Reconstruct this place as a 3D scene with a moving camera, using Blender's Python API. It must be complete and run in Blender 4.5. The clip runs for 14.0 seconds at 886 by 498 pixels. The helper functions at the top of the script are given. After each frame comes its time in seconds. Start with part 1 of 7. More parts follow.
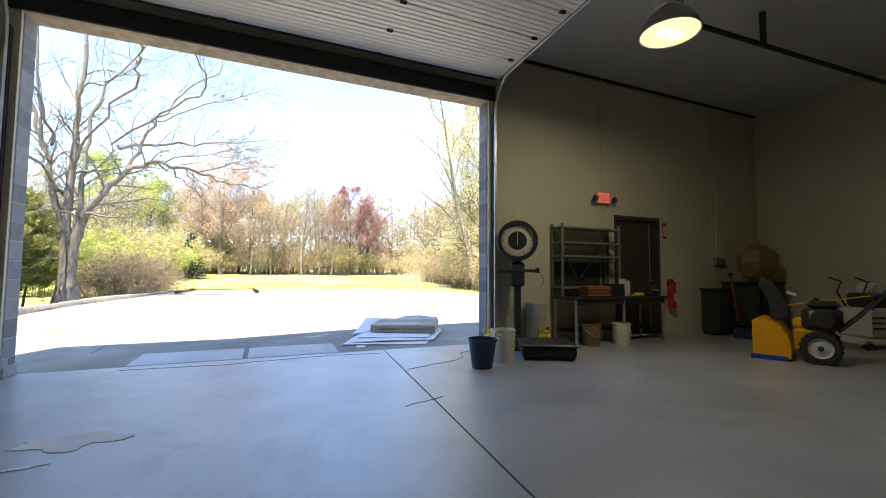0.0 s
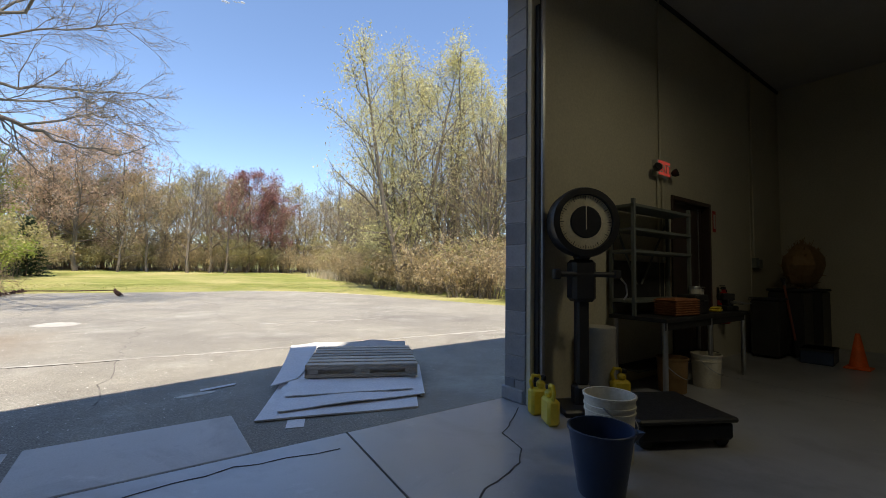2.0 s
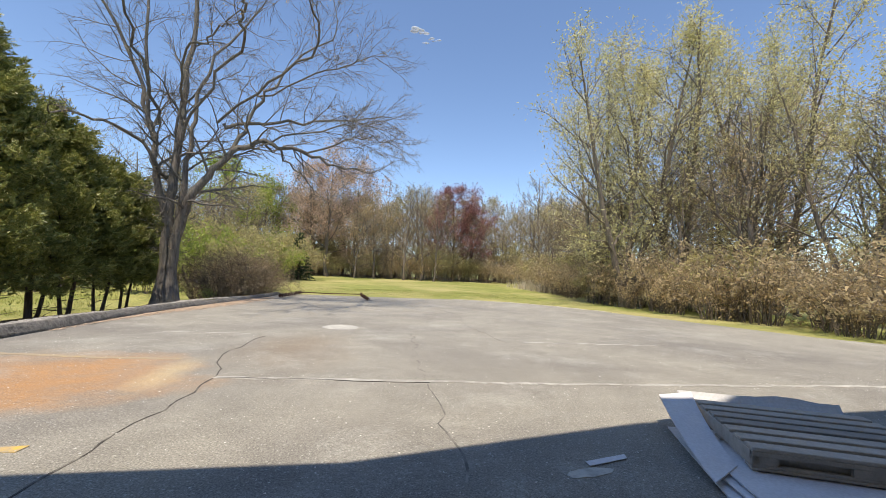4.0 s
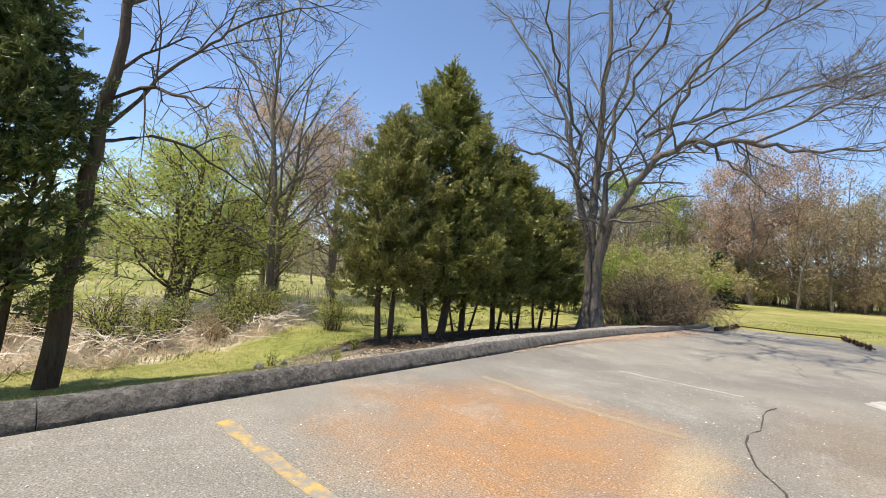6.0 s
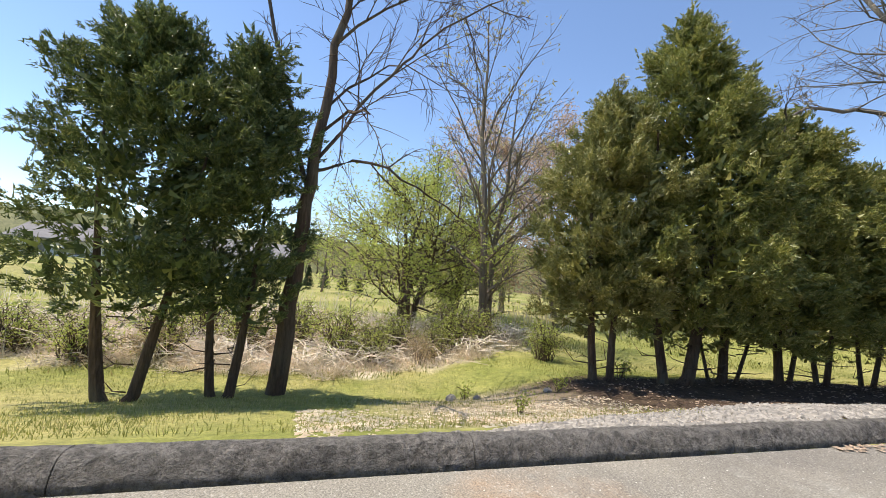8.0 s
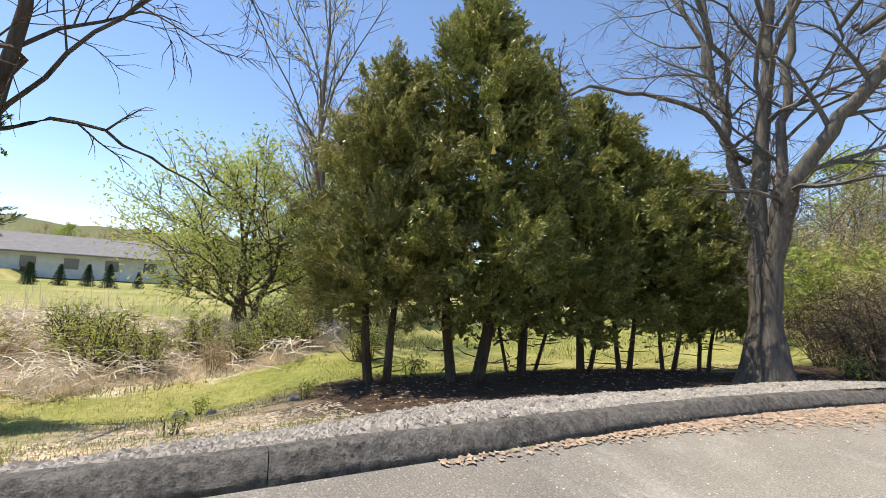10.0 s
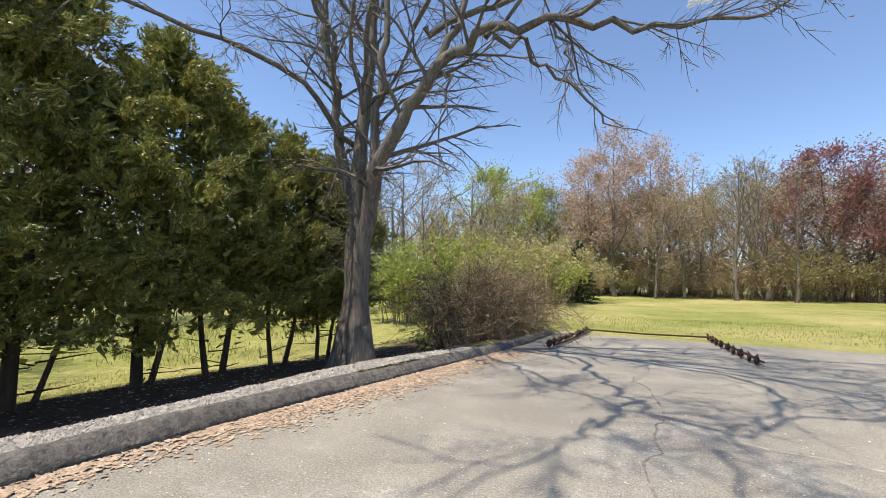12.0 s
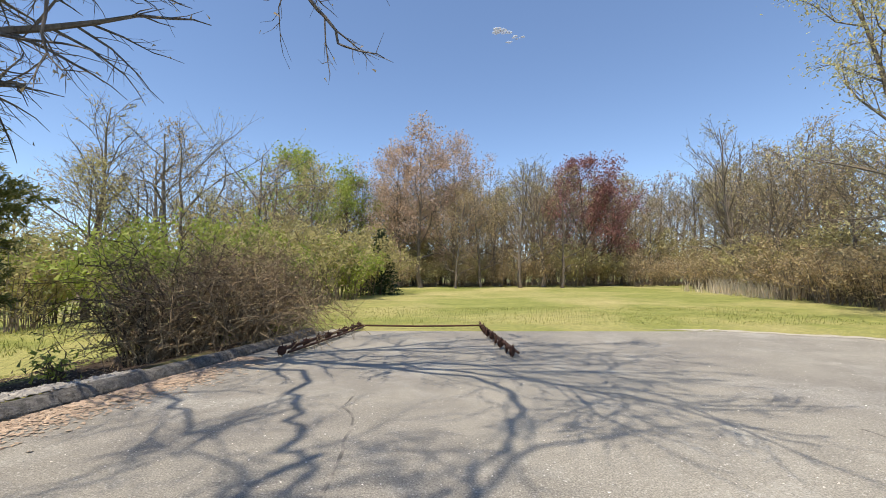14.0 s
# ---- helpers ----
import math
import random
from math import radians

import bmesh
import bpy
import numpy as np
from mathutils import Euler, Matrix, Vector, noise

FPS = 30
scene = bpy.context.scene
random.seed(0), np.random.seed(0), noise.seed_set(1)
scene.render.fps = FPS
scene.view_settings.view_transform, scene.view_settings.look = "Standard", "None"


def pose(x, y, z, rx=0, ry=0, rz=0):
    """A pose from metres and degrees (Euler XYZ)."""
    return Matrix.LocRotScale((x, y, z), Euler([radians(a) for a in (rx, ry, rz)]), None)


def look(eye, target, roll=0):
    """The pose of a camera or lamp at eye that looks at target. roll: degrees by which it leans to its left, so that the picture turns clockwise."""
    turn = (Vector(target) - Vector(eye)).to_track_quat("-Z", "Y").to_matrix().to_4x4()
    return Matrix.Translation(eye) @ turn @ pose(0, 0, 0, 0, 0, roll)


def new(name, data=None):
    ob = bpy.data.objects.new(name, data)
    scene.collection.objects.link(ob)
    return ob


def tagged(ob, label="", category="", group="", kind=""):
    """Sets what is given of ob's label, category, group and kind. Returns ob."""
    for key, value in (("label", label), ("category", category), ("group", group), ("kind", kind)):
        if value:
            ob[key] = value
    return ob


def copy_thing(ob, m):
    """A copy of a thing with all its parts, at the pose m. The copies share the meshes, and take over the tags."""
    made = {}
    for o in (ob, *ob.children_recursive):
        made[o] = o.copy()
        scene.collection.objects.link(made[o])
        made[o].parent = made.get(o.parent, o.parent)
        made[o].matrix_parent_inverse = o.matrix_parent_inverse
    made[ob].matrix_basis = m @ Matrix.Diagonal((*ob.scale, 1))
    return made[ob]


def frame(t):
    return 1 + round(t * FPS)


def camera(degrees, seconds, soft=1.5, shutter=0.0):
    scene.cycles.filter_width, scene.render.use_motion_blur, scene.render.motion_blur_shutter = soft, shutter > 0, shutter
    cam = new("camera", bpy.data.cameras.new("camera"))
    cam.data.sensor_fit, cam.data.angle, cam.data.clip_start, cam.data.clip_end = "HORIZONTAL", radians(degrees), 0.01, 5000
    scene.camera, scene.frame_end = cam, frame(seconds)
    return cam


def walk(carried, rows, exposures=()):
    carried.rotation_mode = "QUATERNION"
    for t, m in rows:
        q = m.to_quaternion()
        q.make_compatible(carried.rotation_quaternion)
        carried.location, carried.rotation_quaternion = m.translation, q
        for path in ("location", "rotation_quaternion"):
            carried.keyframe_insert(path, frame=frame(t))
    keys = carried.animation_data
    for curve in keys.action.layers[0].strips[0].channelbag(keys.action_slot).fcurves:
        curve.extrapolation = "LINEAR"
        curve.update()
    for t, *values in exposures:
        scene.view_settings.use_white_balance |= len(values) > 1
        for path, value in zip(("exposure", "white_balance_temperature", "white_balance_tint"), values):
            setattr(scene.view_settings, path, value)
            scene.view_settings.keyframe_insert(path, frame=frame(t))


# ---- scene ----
cam = camera(94.01, 14.0, 0.9)
# seconds, x, y, z, yaw, pitch, roll
ROWS = [
    (0.0, -0.732, -0.356, 1.096, -23.08, 3.40, -0.44),
    (0.5, -0.570, 0.383, 1.139, -28.85, 3.03, -0.41),
    (1.0, -0.464, 1.142, 1.179, -32.69, 2.90, -0.56),
    (1.5, -0.399, 1.901, 1.159, -34.86, 2.96, -0.69),
    (2.0, -0.369, 2.670, 1.137, -35.77, 3.32, -0.96),
    (2.2, -0.392, 2.967, 1.130, -35.84, 3.43, -1.11),
    (4.3, -1.523, 5.051, 1.095, -3.48, 4.20, -2.75),
    (4.5, -1.671, 5.258, 1.124, 1.55, 4.25, -2.96),
    (5.0, -2.013, 5.682, 1.118, 14.20, 4.27, -3.70),
    (5.5, -2.410, 6.109, 1.103, 27.37, 4.21, -4.11),
    (6.0, -2.781, 6.477, 1.104, 40.15, 3.92, -4.53),
    (6.5, -3.138, 6.793, 1.133, 53.12, 3.55, -5.34),
    (7.0, -3.404, 7.046, 1.181, 64.62, 2.89, -5.83),
    (7.2, -3.489, 7.151, 1.189, 68.74, 2.71, -5.90),
    (9.3, -3.974, 10.020, 1.116, 73.01, 4.48, -4.65),
    (9.5, -3.861, 10.327, 1.142, 70.52, 4.60, -4.36),
    (10.0, -3.682, 11.023, 1.172, 62.14, 4.97, -3.77),
    (10.5, -3.417, 11.778, 1.222, 53.05, 5.03, -3.25),
    (11.0, -3.218, 12.522, 1.248, 44.03, 5.13, -2.72),
    (11.5, -2.984, 13.255, 1.259, 35.09, 5.29, -1.99),
    (12.0, -2.745, 13.974, 1.240, 26.67, 5.31, -1.30),
    (12.5, -2.507, 14.660, 1.198, 18.71, 5.05, -0.63),
    (13.0, -2.332, 15.304, 1.157, 11.83, 5.06, -0.12),
    (13.5, -2.114, 15.923, 1.130, 6.54, 4.89, 0.14),
    (14.0, -1.884, 16.553, 1.139, 2.67, 4.75, 0.25),
]
# the clip's camera darkens its picture as it nears the daylight
EXPOSURES = [(0.0, 2.35, 6870, 12), (0.1, 1.95, 6870, 12), (0.3, 1.2, 6870, 12), (0.6, 1.0, 6870, 12), (1.2, 0.9, 6870, 12), (2.2, 0.76, 6870, 12), (4.3, 0.44, 6870, 12), (7.0, 0.56, 6870, 12), (9.5, 0.6, 6870, 12), (11.5, 0.6, 6870, 12), (14.0, 0.42, 6870, 12)]
walk(cam, [(t, pose(x, y, z, 90 + pitch, roll, yaw)) for t, x, y, z, yaw, pitch, roll in ROWS], EXPOSURES)

# ---- world, sun, exposure ----
SUN_EL, SUN_AZ = radians(66.5), radians(207.5)
world = bpy.data.worlds.new("sky")
scene.world = world
world.use_nodes = True
wt = world.node_tree
sky = wt.nodes.new("ShaderNodeTexSky")
sky.sky_type, sky.sun_disc = "NISHITA", False
sky.sun_elevation, sky.sun_rotation = SUN_EL, SUN_AZ
sky.air_density, sky.dust_density, sky.ozone_density = 0.9, 0.0, 4.0
wt.nodes["Background"].inputs[1].default_value = 0.16
wt.links.new(sky.outputs[0], wt.nodes["Background"].inputs[0])
sun_data = bpy.data.lights.new("sun", "SUN")
sun_data.energy, sun_data.angle, sun_data.color = 4.1, radians(0.53), (1.0, 0.93, 0.80)
sun = new("sun", sun_data)
to_sun = Vector((math.sin(SUN_AZ) * math.cos(SUN_EL), math.cos(SUN_AZ) * math.cos(SUN_EL), math.sin(SUN_EL)))
sun.matrix_world = look(to_sun * 60, (0, 0, 0))


# ---- materials ----
class Nodes:
    """A short way to write a node tree."""

    def __init__(self, name, rough=0.8, metal=0.0, spec=0.4):
        self.mat = bpy.data.materials.new(name)
        self.mat.use_nodes = True
        self.t = self.mat.node_tree
        self.bsdf = self.t.nodes["Principled BSDF"]
        self.bsdf.inputs["Roughness"].default_value = rough
        self.bsdf.inputs["Metallic"].default_value = metal
        self.bsdf.inputs["Specular IOR Level"].default_value = spec
        self.co = self.add("ShaderNodeTexCoord").outputs["Object"]

    def add(self, kind):
        return self.t.nodes.new(kind)

    def put(self, socket, value):
        if isinstance(value, bpy.types.NodeSocket):
            self.t.links.new(value, socket)
        else:
            socket.default_value = value

    def noise(self, scale, detail=4, rough=0.6, distort=0.0, at=None):
        n = self.add("ShaderNodeTexNoise")
        self.put(n.inputs["Vector"], at or self.co)
        n.inputs["Scale"].default_value, n.inputs["Detail"].default_value = scale, detail
        n.inputs["Roughness"].default_value, n.inputs["Distortion"].default_value = rough, distort
        return n.outputs["Fac"]

    def ramp(self, fac, a, b, lo=0.0, hi=1.0):
        n = self.add("ShaderNodeMapRange")
        n.clamp = True
        self.put(n.inputs[0], fac)
        for i, v in zip((1, 2, 3, 4), (a, b, lo, hi)):
            n.inputs[i].default_value = v
        return n.outputs[0]

    def mix(self, fac, a, b, blend="MIX"):
        n = self.add("ShaderNodeMix")
        n.data_type, n.blend_type = "RGBA", blend
        self.put(n.inputs[0], fac)
        for s, v in ((n.inputs[6], a), (n.inputs[7], b)):
            self.put(s, (*v, 1) if isinstance(v, tuple) else v)
        return n.outputs[2]

    def math(self, op, a, b=0.0):
        n = self.add("ShaderNodeMath")
        n.operation = op
        self.put(n.inputs[0], a)
        self.put(n.inputs[1], b)
        return n.outputs[0]

    def bump(self, height, strength=0.3, distance=0.01):
        n = self.add("ShaderNodeBump")
        n.inputs["Strength"].default_value, n.inputs["Distance"].default_value = strength, distance
        self.put(n.inputs["Height"], height)
        self.t.links.new(n.outputs[0], self.bsdf.inputs["Normal"])

    def base(self, colour):
        self.put(self.bsdf.inputs["Base Color"], (*colour, 1) if isinstance(colour, tuple) else colour)
        return self.mat

    def far(self, x, y, sx, sy):
        """The distance from (x, y) on the ground, in units of sx and sy."""
        m = self.add("ShaderNodeMapping")
        m.inputs["Location"].default_value = (-x / sx, -y / sy, 0)
        m.inputs["Scale"].default_value = (1 / sx, 1 / sy, 0)
        self.put(m.inputs["Vector"], self.co)
        n = self.add("ShaderNodeVectorMath")
        n.operation = "LENGTH"
        self.put(n.inputs[0], m.outputs[0])
        return n.outputs["Value"]


def plain(name, a, b=None, rough=0.7, metal=0.0, scale=6.0, fine=60.0, relief=0.15, spec=0.4, dist=0.004, per=""):
    """A surface of two close tones, mottled at two scales, with a fine relief. per: 'object' or 'island' varies it piece by piece."""
    n = Nodes(name, rough, metal, spec)
    b = b or tuple(c * 0.75 for c in a)
    col = n.mix(n.ramp(n.noise(scale), 0.3, 0.7), a, b)
    grain = n.noise(fine, 3)
    col = n.mix(0.5, col, n.mix(n.ramp(grain, 0.3, 0.7), (0.8, 0.8, 0.8), (1.15, 1.15, 1.15)), "MULTIPLY")
    if per:
        r = n.add("ShaderNodeObjectInfo").outputs["Random"] if per == "object" else n.add("ShaderNodeNewGeometry").outputs["Random Per Island"]
        col = n.mix(1.0, col, n.mix(r, (0.72, 0.72, 0.72), (1.25, 1.22, 1.18)), "MULTIPLY")
    n.put(n.bsdf.inputs["Roughness"], n.ramp(grain, 0.2, 0.8, max(0.02, rough - 0.12), min(1, rough + 0.1)))
    if relief:
        n.bump(grain, relief, dist)
    return n.base(col)


def leafy(name, a, b, c, rough=0.6, through_light=0.45, spec=0.3):
    """Leaves: three tones from leaf to leaf, letting some light through."""
    n = Nodes(name, rough, 0.0, spec)
    r = n.add("ShaderNodeNewGeometry").outputs["Random Per Island"]
    col = n.mix(n.ramp(r, 0.0, 0.6), a, b)
    col = n.mix(n.ramp(r, 0.75, 1.0), col, c)
    col = n.mix(n.ramp(n.noise(1.7, 4), 0.35, 0.65), n.mix(1.0, col, (1.15, 1.12, 1.05), "MULTIPLY"), n.mix(1.0, col, (0.68, 0.72, 0.68), "MULTIPLY"))
    n.base(col)
    tr = n.add("ShaderNodeBsdfTranslucent")
    n.put(tr.inputs[0], col)
    mx = n.add("ShaderNodeMixShader")
    mx.inputs[0].default_value = through_light
    n.t.links.new(n.bsdf.outputs[0], mx.inputs[1])
    n.t.links.new(tr.outputs[0], mx.inputs[2])
    n.t.links.new(mx.outputs[0], n.t.nodes["Material Output"].inputs[0])
    return n.mat


def make_asphalt():
    n = Nodes("weathered_asphalt", 0.92, 0.0, 0.25)
    grain, chips, mid, big = n.noise(90, 4), n.noise(260, 2), n.noise(1.6, 5), n.noise(0.28, 4, 0.6, 0.4)
    col = n.mix(n.ramp(mid, 0.3, 0.7), (0.365, 0.34, 0.287), (0.285, 0.266, 0.226))
    col = n.mix(n.ramp(big, 0.45, 0.7), col, (0.215, 0.2, 0.18))
    pale = n.ramp(n.noise(0.9, 6, 0.75, 0.2), 0.58, 0.74)
    col = n.mix(n.math("MULTIPLY", pale, 0.45), col, (0.48, 0.44, 0.37))
    # a rust stain with a ragged rim, and a paler scour beside it
    wob = n.math("MULTIPLY", n.math("SUBTRACT", n.noise(0.9, 6, 0.65), 0.5), 1.5)
    d = n.math("ADD", n.far(-4.35, 9.3, 1.5, 1.35), wob)
    rust = n.math("MULTIPLY", n.ramp(d, 1.1, 0.45), n.ramp(n.noise(3.0, 5, 0.7), 0.2, 0.6, 0.35, 1.0))
    col = n.mix(n.math("MULTIPLY", rust, 0.72), col, (0.55, 0.27, 0.09))
    d2 = n.math("ADD", n.far(-3.25, 9.6, 0.26, 0.9), wob)
    col = n.mix(n.math("MULTIPLY", n.ramp(d2, 1.0, 0.2), 0.55), col, (0.62, 0.49, 0.29))
    d3 = n.math("ADD", n.far(-2.2, 11.2, 1.0, 1.8), wob)
    col = n.mix(n.math("MULTIPLY", n.ramp(d3, 1.1, 0.1), 0.35), col, (0.30, 0.20, 0.11))
    g = n.mix(n.ramp(grain, 0.34, 0.66), (0.58, 0.58, 0.58), (1.34, 1.34, 1.34))
    col = n.mix(1.0, col, g, "MULTIPLY")
    col = n.mix(n.ramp(n.noise(14, 4, 0.7), 0.35, 0.65, 0, 0.35), col, n.mix(1.0, col, (0.66, 0.66, 0.66), "MULTIPLY"))
    col = n.mix(n.ramp(chips, 0.64, 0.72, 0, 0.6), col, (0.6, 0.57, 0.52))
    stones = n.noise(48, 2, 0.5)
    col = n.mix(n.ramp(stones, 0.62, 0.68, 0, 0.5), col, (0.62, 0.59, 0.53))
    col = n.mix(n.ramp(stones, 0.4, 0.32, 0, 0.5), col, (0.13, 0.12, 0.11))
    scuff = n.math("MULTIPLY", n.ramp(n.noise(0.55, 6, 0.75, 0.3), 0.52, 0.66), n.ramp(n.noise(30, 6, 0.85), 0.42, 0.6))
    col = n.mix(n.math("MULTIPLY", scuff, 0.5), col, (0.62, 0.61, 0.55))
    n.bump(n.math("ADD", grain, n.math("ADD", stones, n.math("MULTIPLY", chips, 0.6))), 0.5, 0.008)
    return n.base(col)


def make_ground():
    n = Nodes("grass_and_soil", 0.95, 0.0, 0.15)
    mid, big, fine = n.noise(1.1, 5), n.noise(0.16, 5, 0.6, 0.5), n.noise(30, 4, 0.7)
    grass = n.mix(n.ramp(mid, 0.3, 0.7), (0.19, 0.215, 0.058), (0.31, 0.315, 0.105))
    grass = n.mix(n.ramp(big, 0.44, 0.66), grass, (0.42, 0.37, 0.17))
    soil = n.mix(n.ramp(n.noise(4, 5), 0.3, 0.7), (0.055, 0.04, 0.03), (0.11, 0.08, 0.058))
    sep = n.add("ShaderNodeSeparateXYZ")
    n.put(sep.inputs[0], n.co)
    wob = n.math("MULTIPLY", n.math("SUBTRACT", n.noise(0.7, 4), 0.5), 3.0)
    # bare soil and litter under the row of evergreens, darkened and widened as painted tree shade, straw in the brush
    # field
    band = n.math("ABSOLUTE", n.math("ADD", n.math("ADD", sep.outputs[0], n.ramp(sep.outputs[1], 17.5, 23.0, 9.1, 7.7)), n.math("MULTIPLY", wob, 0.5)))
    row = n.math("MULTIPLY", n.ramp(band, 2.3, 1.7), n.ramp(sep.outputs[1], 8.6, 10.0))
    row = n.math("MULTIPLY", row, n.ramp(sep.outputs[1], 27.5, 25.5))
    soil = n.mix(n.ramp(sep.outputs[1], 12.6, 11.2), soil, n.mix(n.ramp(n.noise(5, 5), 0.3, 0.7), (0.5, 0.42, 0.32), (0.3, 0.24, 0.17)))
    col = n.mix(row, grass, soil)
    straw = n.math("ADD", n.far(-17.2, 7.5, 4.0, 8.0), n.math("MULTIPLY", wob, 0.25))
    col = n.mix(n.ramp(straw, 1.05, 0.8), col, n.mix(n.ramp(mid, 0.35, 0.65), (0.76, 0.67, 0.57), (0.54, 0.45, 0.36)))
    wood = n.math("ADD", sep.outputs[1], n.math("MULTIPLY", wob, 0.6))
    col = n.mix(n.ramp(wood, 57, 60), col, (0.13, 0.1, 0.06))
    col = n.mix(0.7, col, n.mix(n.ramp(fine, 0.3, 0.7), (0.5, 0.5, 0.5), (1.4, 1.4, 1.35)), "MULTIPLY")
    col = n.mix(0.6, col, n.mix(n.ramp(n.noise(7, 5, 0.7), 0.35, 0.65), (0.6, 0.63, 0.6), (1.35, 1.3, 1.2)), "MULTIPLY")
    n.bump(fine, 0.6, 0.03)
    return n.base(col)


def make_slab(name, a, b, gloss=0.45, seal=0.0):
    n = Nodes(name, gloss, 0.0, 0.55 + 0.45 * (seal > 0))
    n.bsdf.inputs["Coat Weight"].default_value, n.bsdf.inputs["Coat Roughness"].default_value, n.bsdf.inputs["Coat IOR"].default_value = seal, 0.34, 1.7
    mid, big, fine = n.noise(1.3, 6, 0.65, 0.6), n.noise(0.35, 4, 0.6, 0.5), n.noise(120, 3)
    col = n.mix(n.ramp(big, 0.35, 0.65), a, b)
    col = n.mix(n.ramp(mid, 0.58, 0.72, 0, 0.45), col, tuple(c * 0.6 for c in b))
    col = n.mix(n.ramp(n.noise(2.4, 6, 0.7, 0.4), 0.62, 0.72, 0, 0.35), col, tuple(min(1, c * 1.5) for c in a))
    col = n.mix(n.ramp(n.noise(0.8, 7, 0.72, 0.9), 0.5, 0.66, 0, 0.4), col, tuple(c * 0.45 for c in b))
    col = n.mix(n.ramp(n.noise(9, 5, 0.75), 0.6, 0.72, 0, 0.25), col, tuple(c * 0.5 for c in b))
    col = n.mix(0.4, col, n.mix(n.ramp(fine, 0.3, 0.7), (0.8, 0.8, 0.8), (1.15, 1.15, 1.15)), "MULTIPLY")
    n.put(n.bsdf.inputs["Roughness"], n.ramp(mid, 0.3, 0.7, gloss - 0.06, gloss + 0.16))
    n.bump(fine, 0.12, 0.003)
    return n.base(col)


def make_paint(name, colour, ground, lo, hi, scale=7.0):
    """Worn road paint: the surface beneath shows through in ragged spots."""
    n = Nodes(name, 0.85, 0.0, 0.3)
    worn = n.ramp(n.math("ADD", n.math("MULTIPLY", n.noise(scale, 6, 0.75), 0.7), n.math("MULTIPLY", n.noise(1.1, 3), 0.3)), lo, hi)
    col = n.mix(worn, ground, colour)
    n.bump(n.noise(90, 4), 0.3, 0.005)
    return n.base(col)


def make_kerb():
    """Tarred and pitted, the pits' shade painted dark, with paler worn stone showing."""
    n = Nodes("tarred_kerb", 0.95, 0.0, 0.2)
    pits, coarse, big = n.noise(34, 4, 0.75), n.noise(13, 5, 0.8), n.noise(1.4, 4)
    col = n.mix(n.ramp(coarse, 0.38, 0.62), (0.10, 0.094, 0.087), (0.32, 0.3, 0.275))
    # shade in the pit hollows, painted into the colour
    col = n.mix(n.ramp(pits, 0.34, 0.46, 0.75, 0), col, (0.05, 0.048, 0.045))
    col = n.mix(n.ramp(big, 0.35, 0.7, 0, 0.35), col, (0.3, 0.285, 0.26))
    n.bump(n.math("ADD", pits, coarse), 1.0, 0.05)
    return n.base(col)


def make_bark(name, a, b, scale=1.0):
    n = Nodes(name, 0.95, 0.0, 0.15)
    m = n.add("ShaderNodeMapping")
    m.inputs["Scale"].default_value = (9 * scale, 9 * scale, 1.1 * scale)
    n.put(m.inputs["Vector"], n.co)
    rib = n.noise(2.2, 6, 0.7, 0.5, m.outputs[0])
    col = n.mix(n.ramp(rib, 0.32, 0.66), b, a)
    col = n.mix(n.ramp(n.noise(1.2, 4), 0.45, 0.7, 0, 0.45), col, (0.2, 0.2, 0.15))
    n.bump(rib, 0.9, 0.03)
    return n.base(col)


M = {}
M["asphalt"] = make_asphalt()
M["ground"] = make_ground()
M["slab"] = make_slab("garage_concrete", (0.40, 0.41, 0.432), (0.27, 0.277, 0.293), 0.36, 0.55)
M["apron"] = make_slab("apron_concrete", (0.62, 0.6, 0.58), (0.5, 0.485, 0.465), 0.75)
M["wall"] = plain("painted_wall_cream", (0.58, 0.54, 0.41), (0.5, 0.465, 0.35), 0.8, 0, 0.8, 40, 0.08)
M["ceiling"] = plain("ceiling_board_grey", (0.56, 0.545, 0.51), (0.48, 0.465, 0.435), 0.9, 0, 0.6, 50, 0.05)
M["block"] = plain("painted_block_grey", (0.29, 0.295, 0.31), (0.225, 0.23, 0.245), 0.85, 0, 5, 55, 0.5, per="object")
M["mortar"] = plain("mortar_pale", (0.40, 0.40, 0.41), None, 0.95, 0, 8, 80, 0.4)
M["outer"] = plain("outer_block_wall", (0.36, 0.36, 0.37), None, 0.9, 0, 1, 40, 0.3)
M["lintel"] = plain("flaking_lintel_paint", (0.50, 0.42, 0.33), (0.30, 0.22, 0.16), 0.85, 0, 9, 70, 0.5, dist=0.01)
M["rubber"] = plain("black_rubber", (0.025, 0.025, 0.027), None, 0.75, 0, 6, 50, 0.1)
M["door_panel"] = plain("ribbed_door_white", (0.86, 0.83, 0.77), (0.8, 0.77, 0.7), 0.45, 0.0, 1.5, 80, 0.05)
M["galv"] = plain("galvanised_steel", (0.55, 0.56, 0.57), (0.42, 0.43, 0.44), 0.4, 0.85, 7, 60, 0.05)
M["dark_steel"] = plain("dark_steel", (0.06, 0.06, 0.062), (0.04, 0.04, 0.042), 0.55, 0.6, 9, 70, 0.1)
M["black"] = plain("black_enamel", (0.022, 0.022, 0.024), (0.035, 0.034, 0.033), 0.42, 0.0, 5, 60, 0.08)
M["cream"] = plain("cream_dial", (0.68, 0.62, 0.44), (0.6, 0.54, 0.37), 0.4, 0, 6, 50, 0.0)
M["brown_door"] = plain("brown_door_paint", (0.055, 0.035, 0.028), (0.042, 0.027, 0.022), 0.45, 0, 2, 40, 0.08)
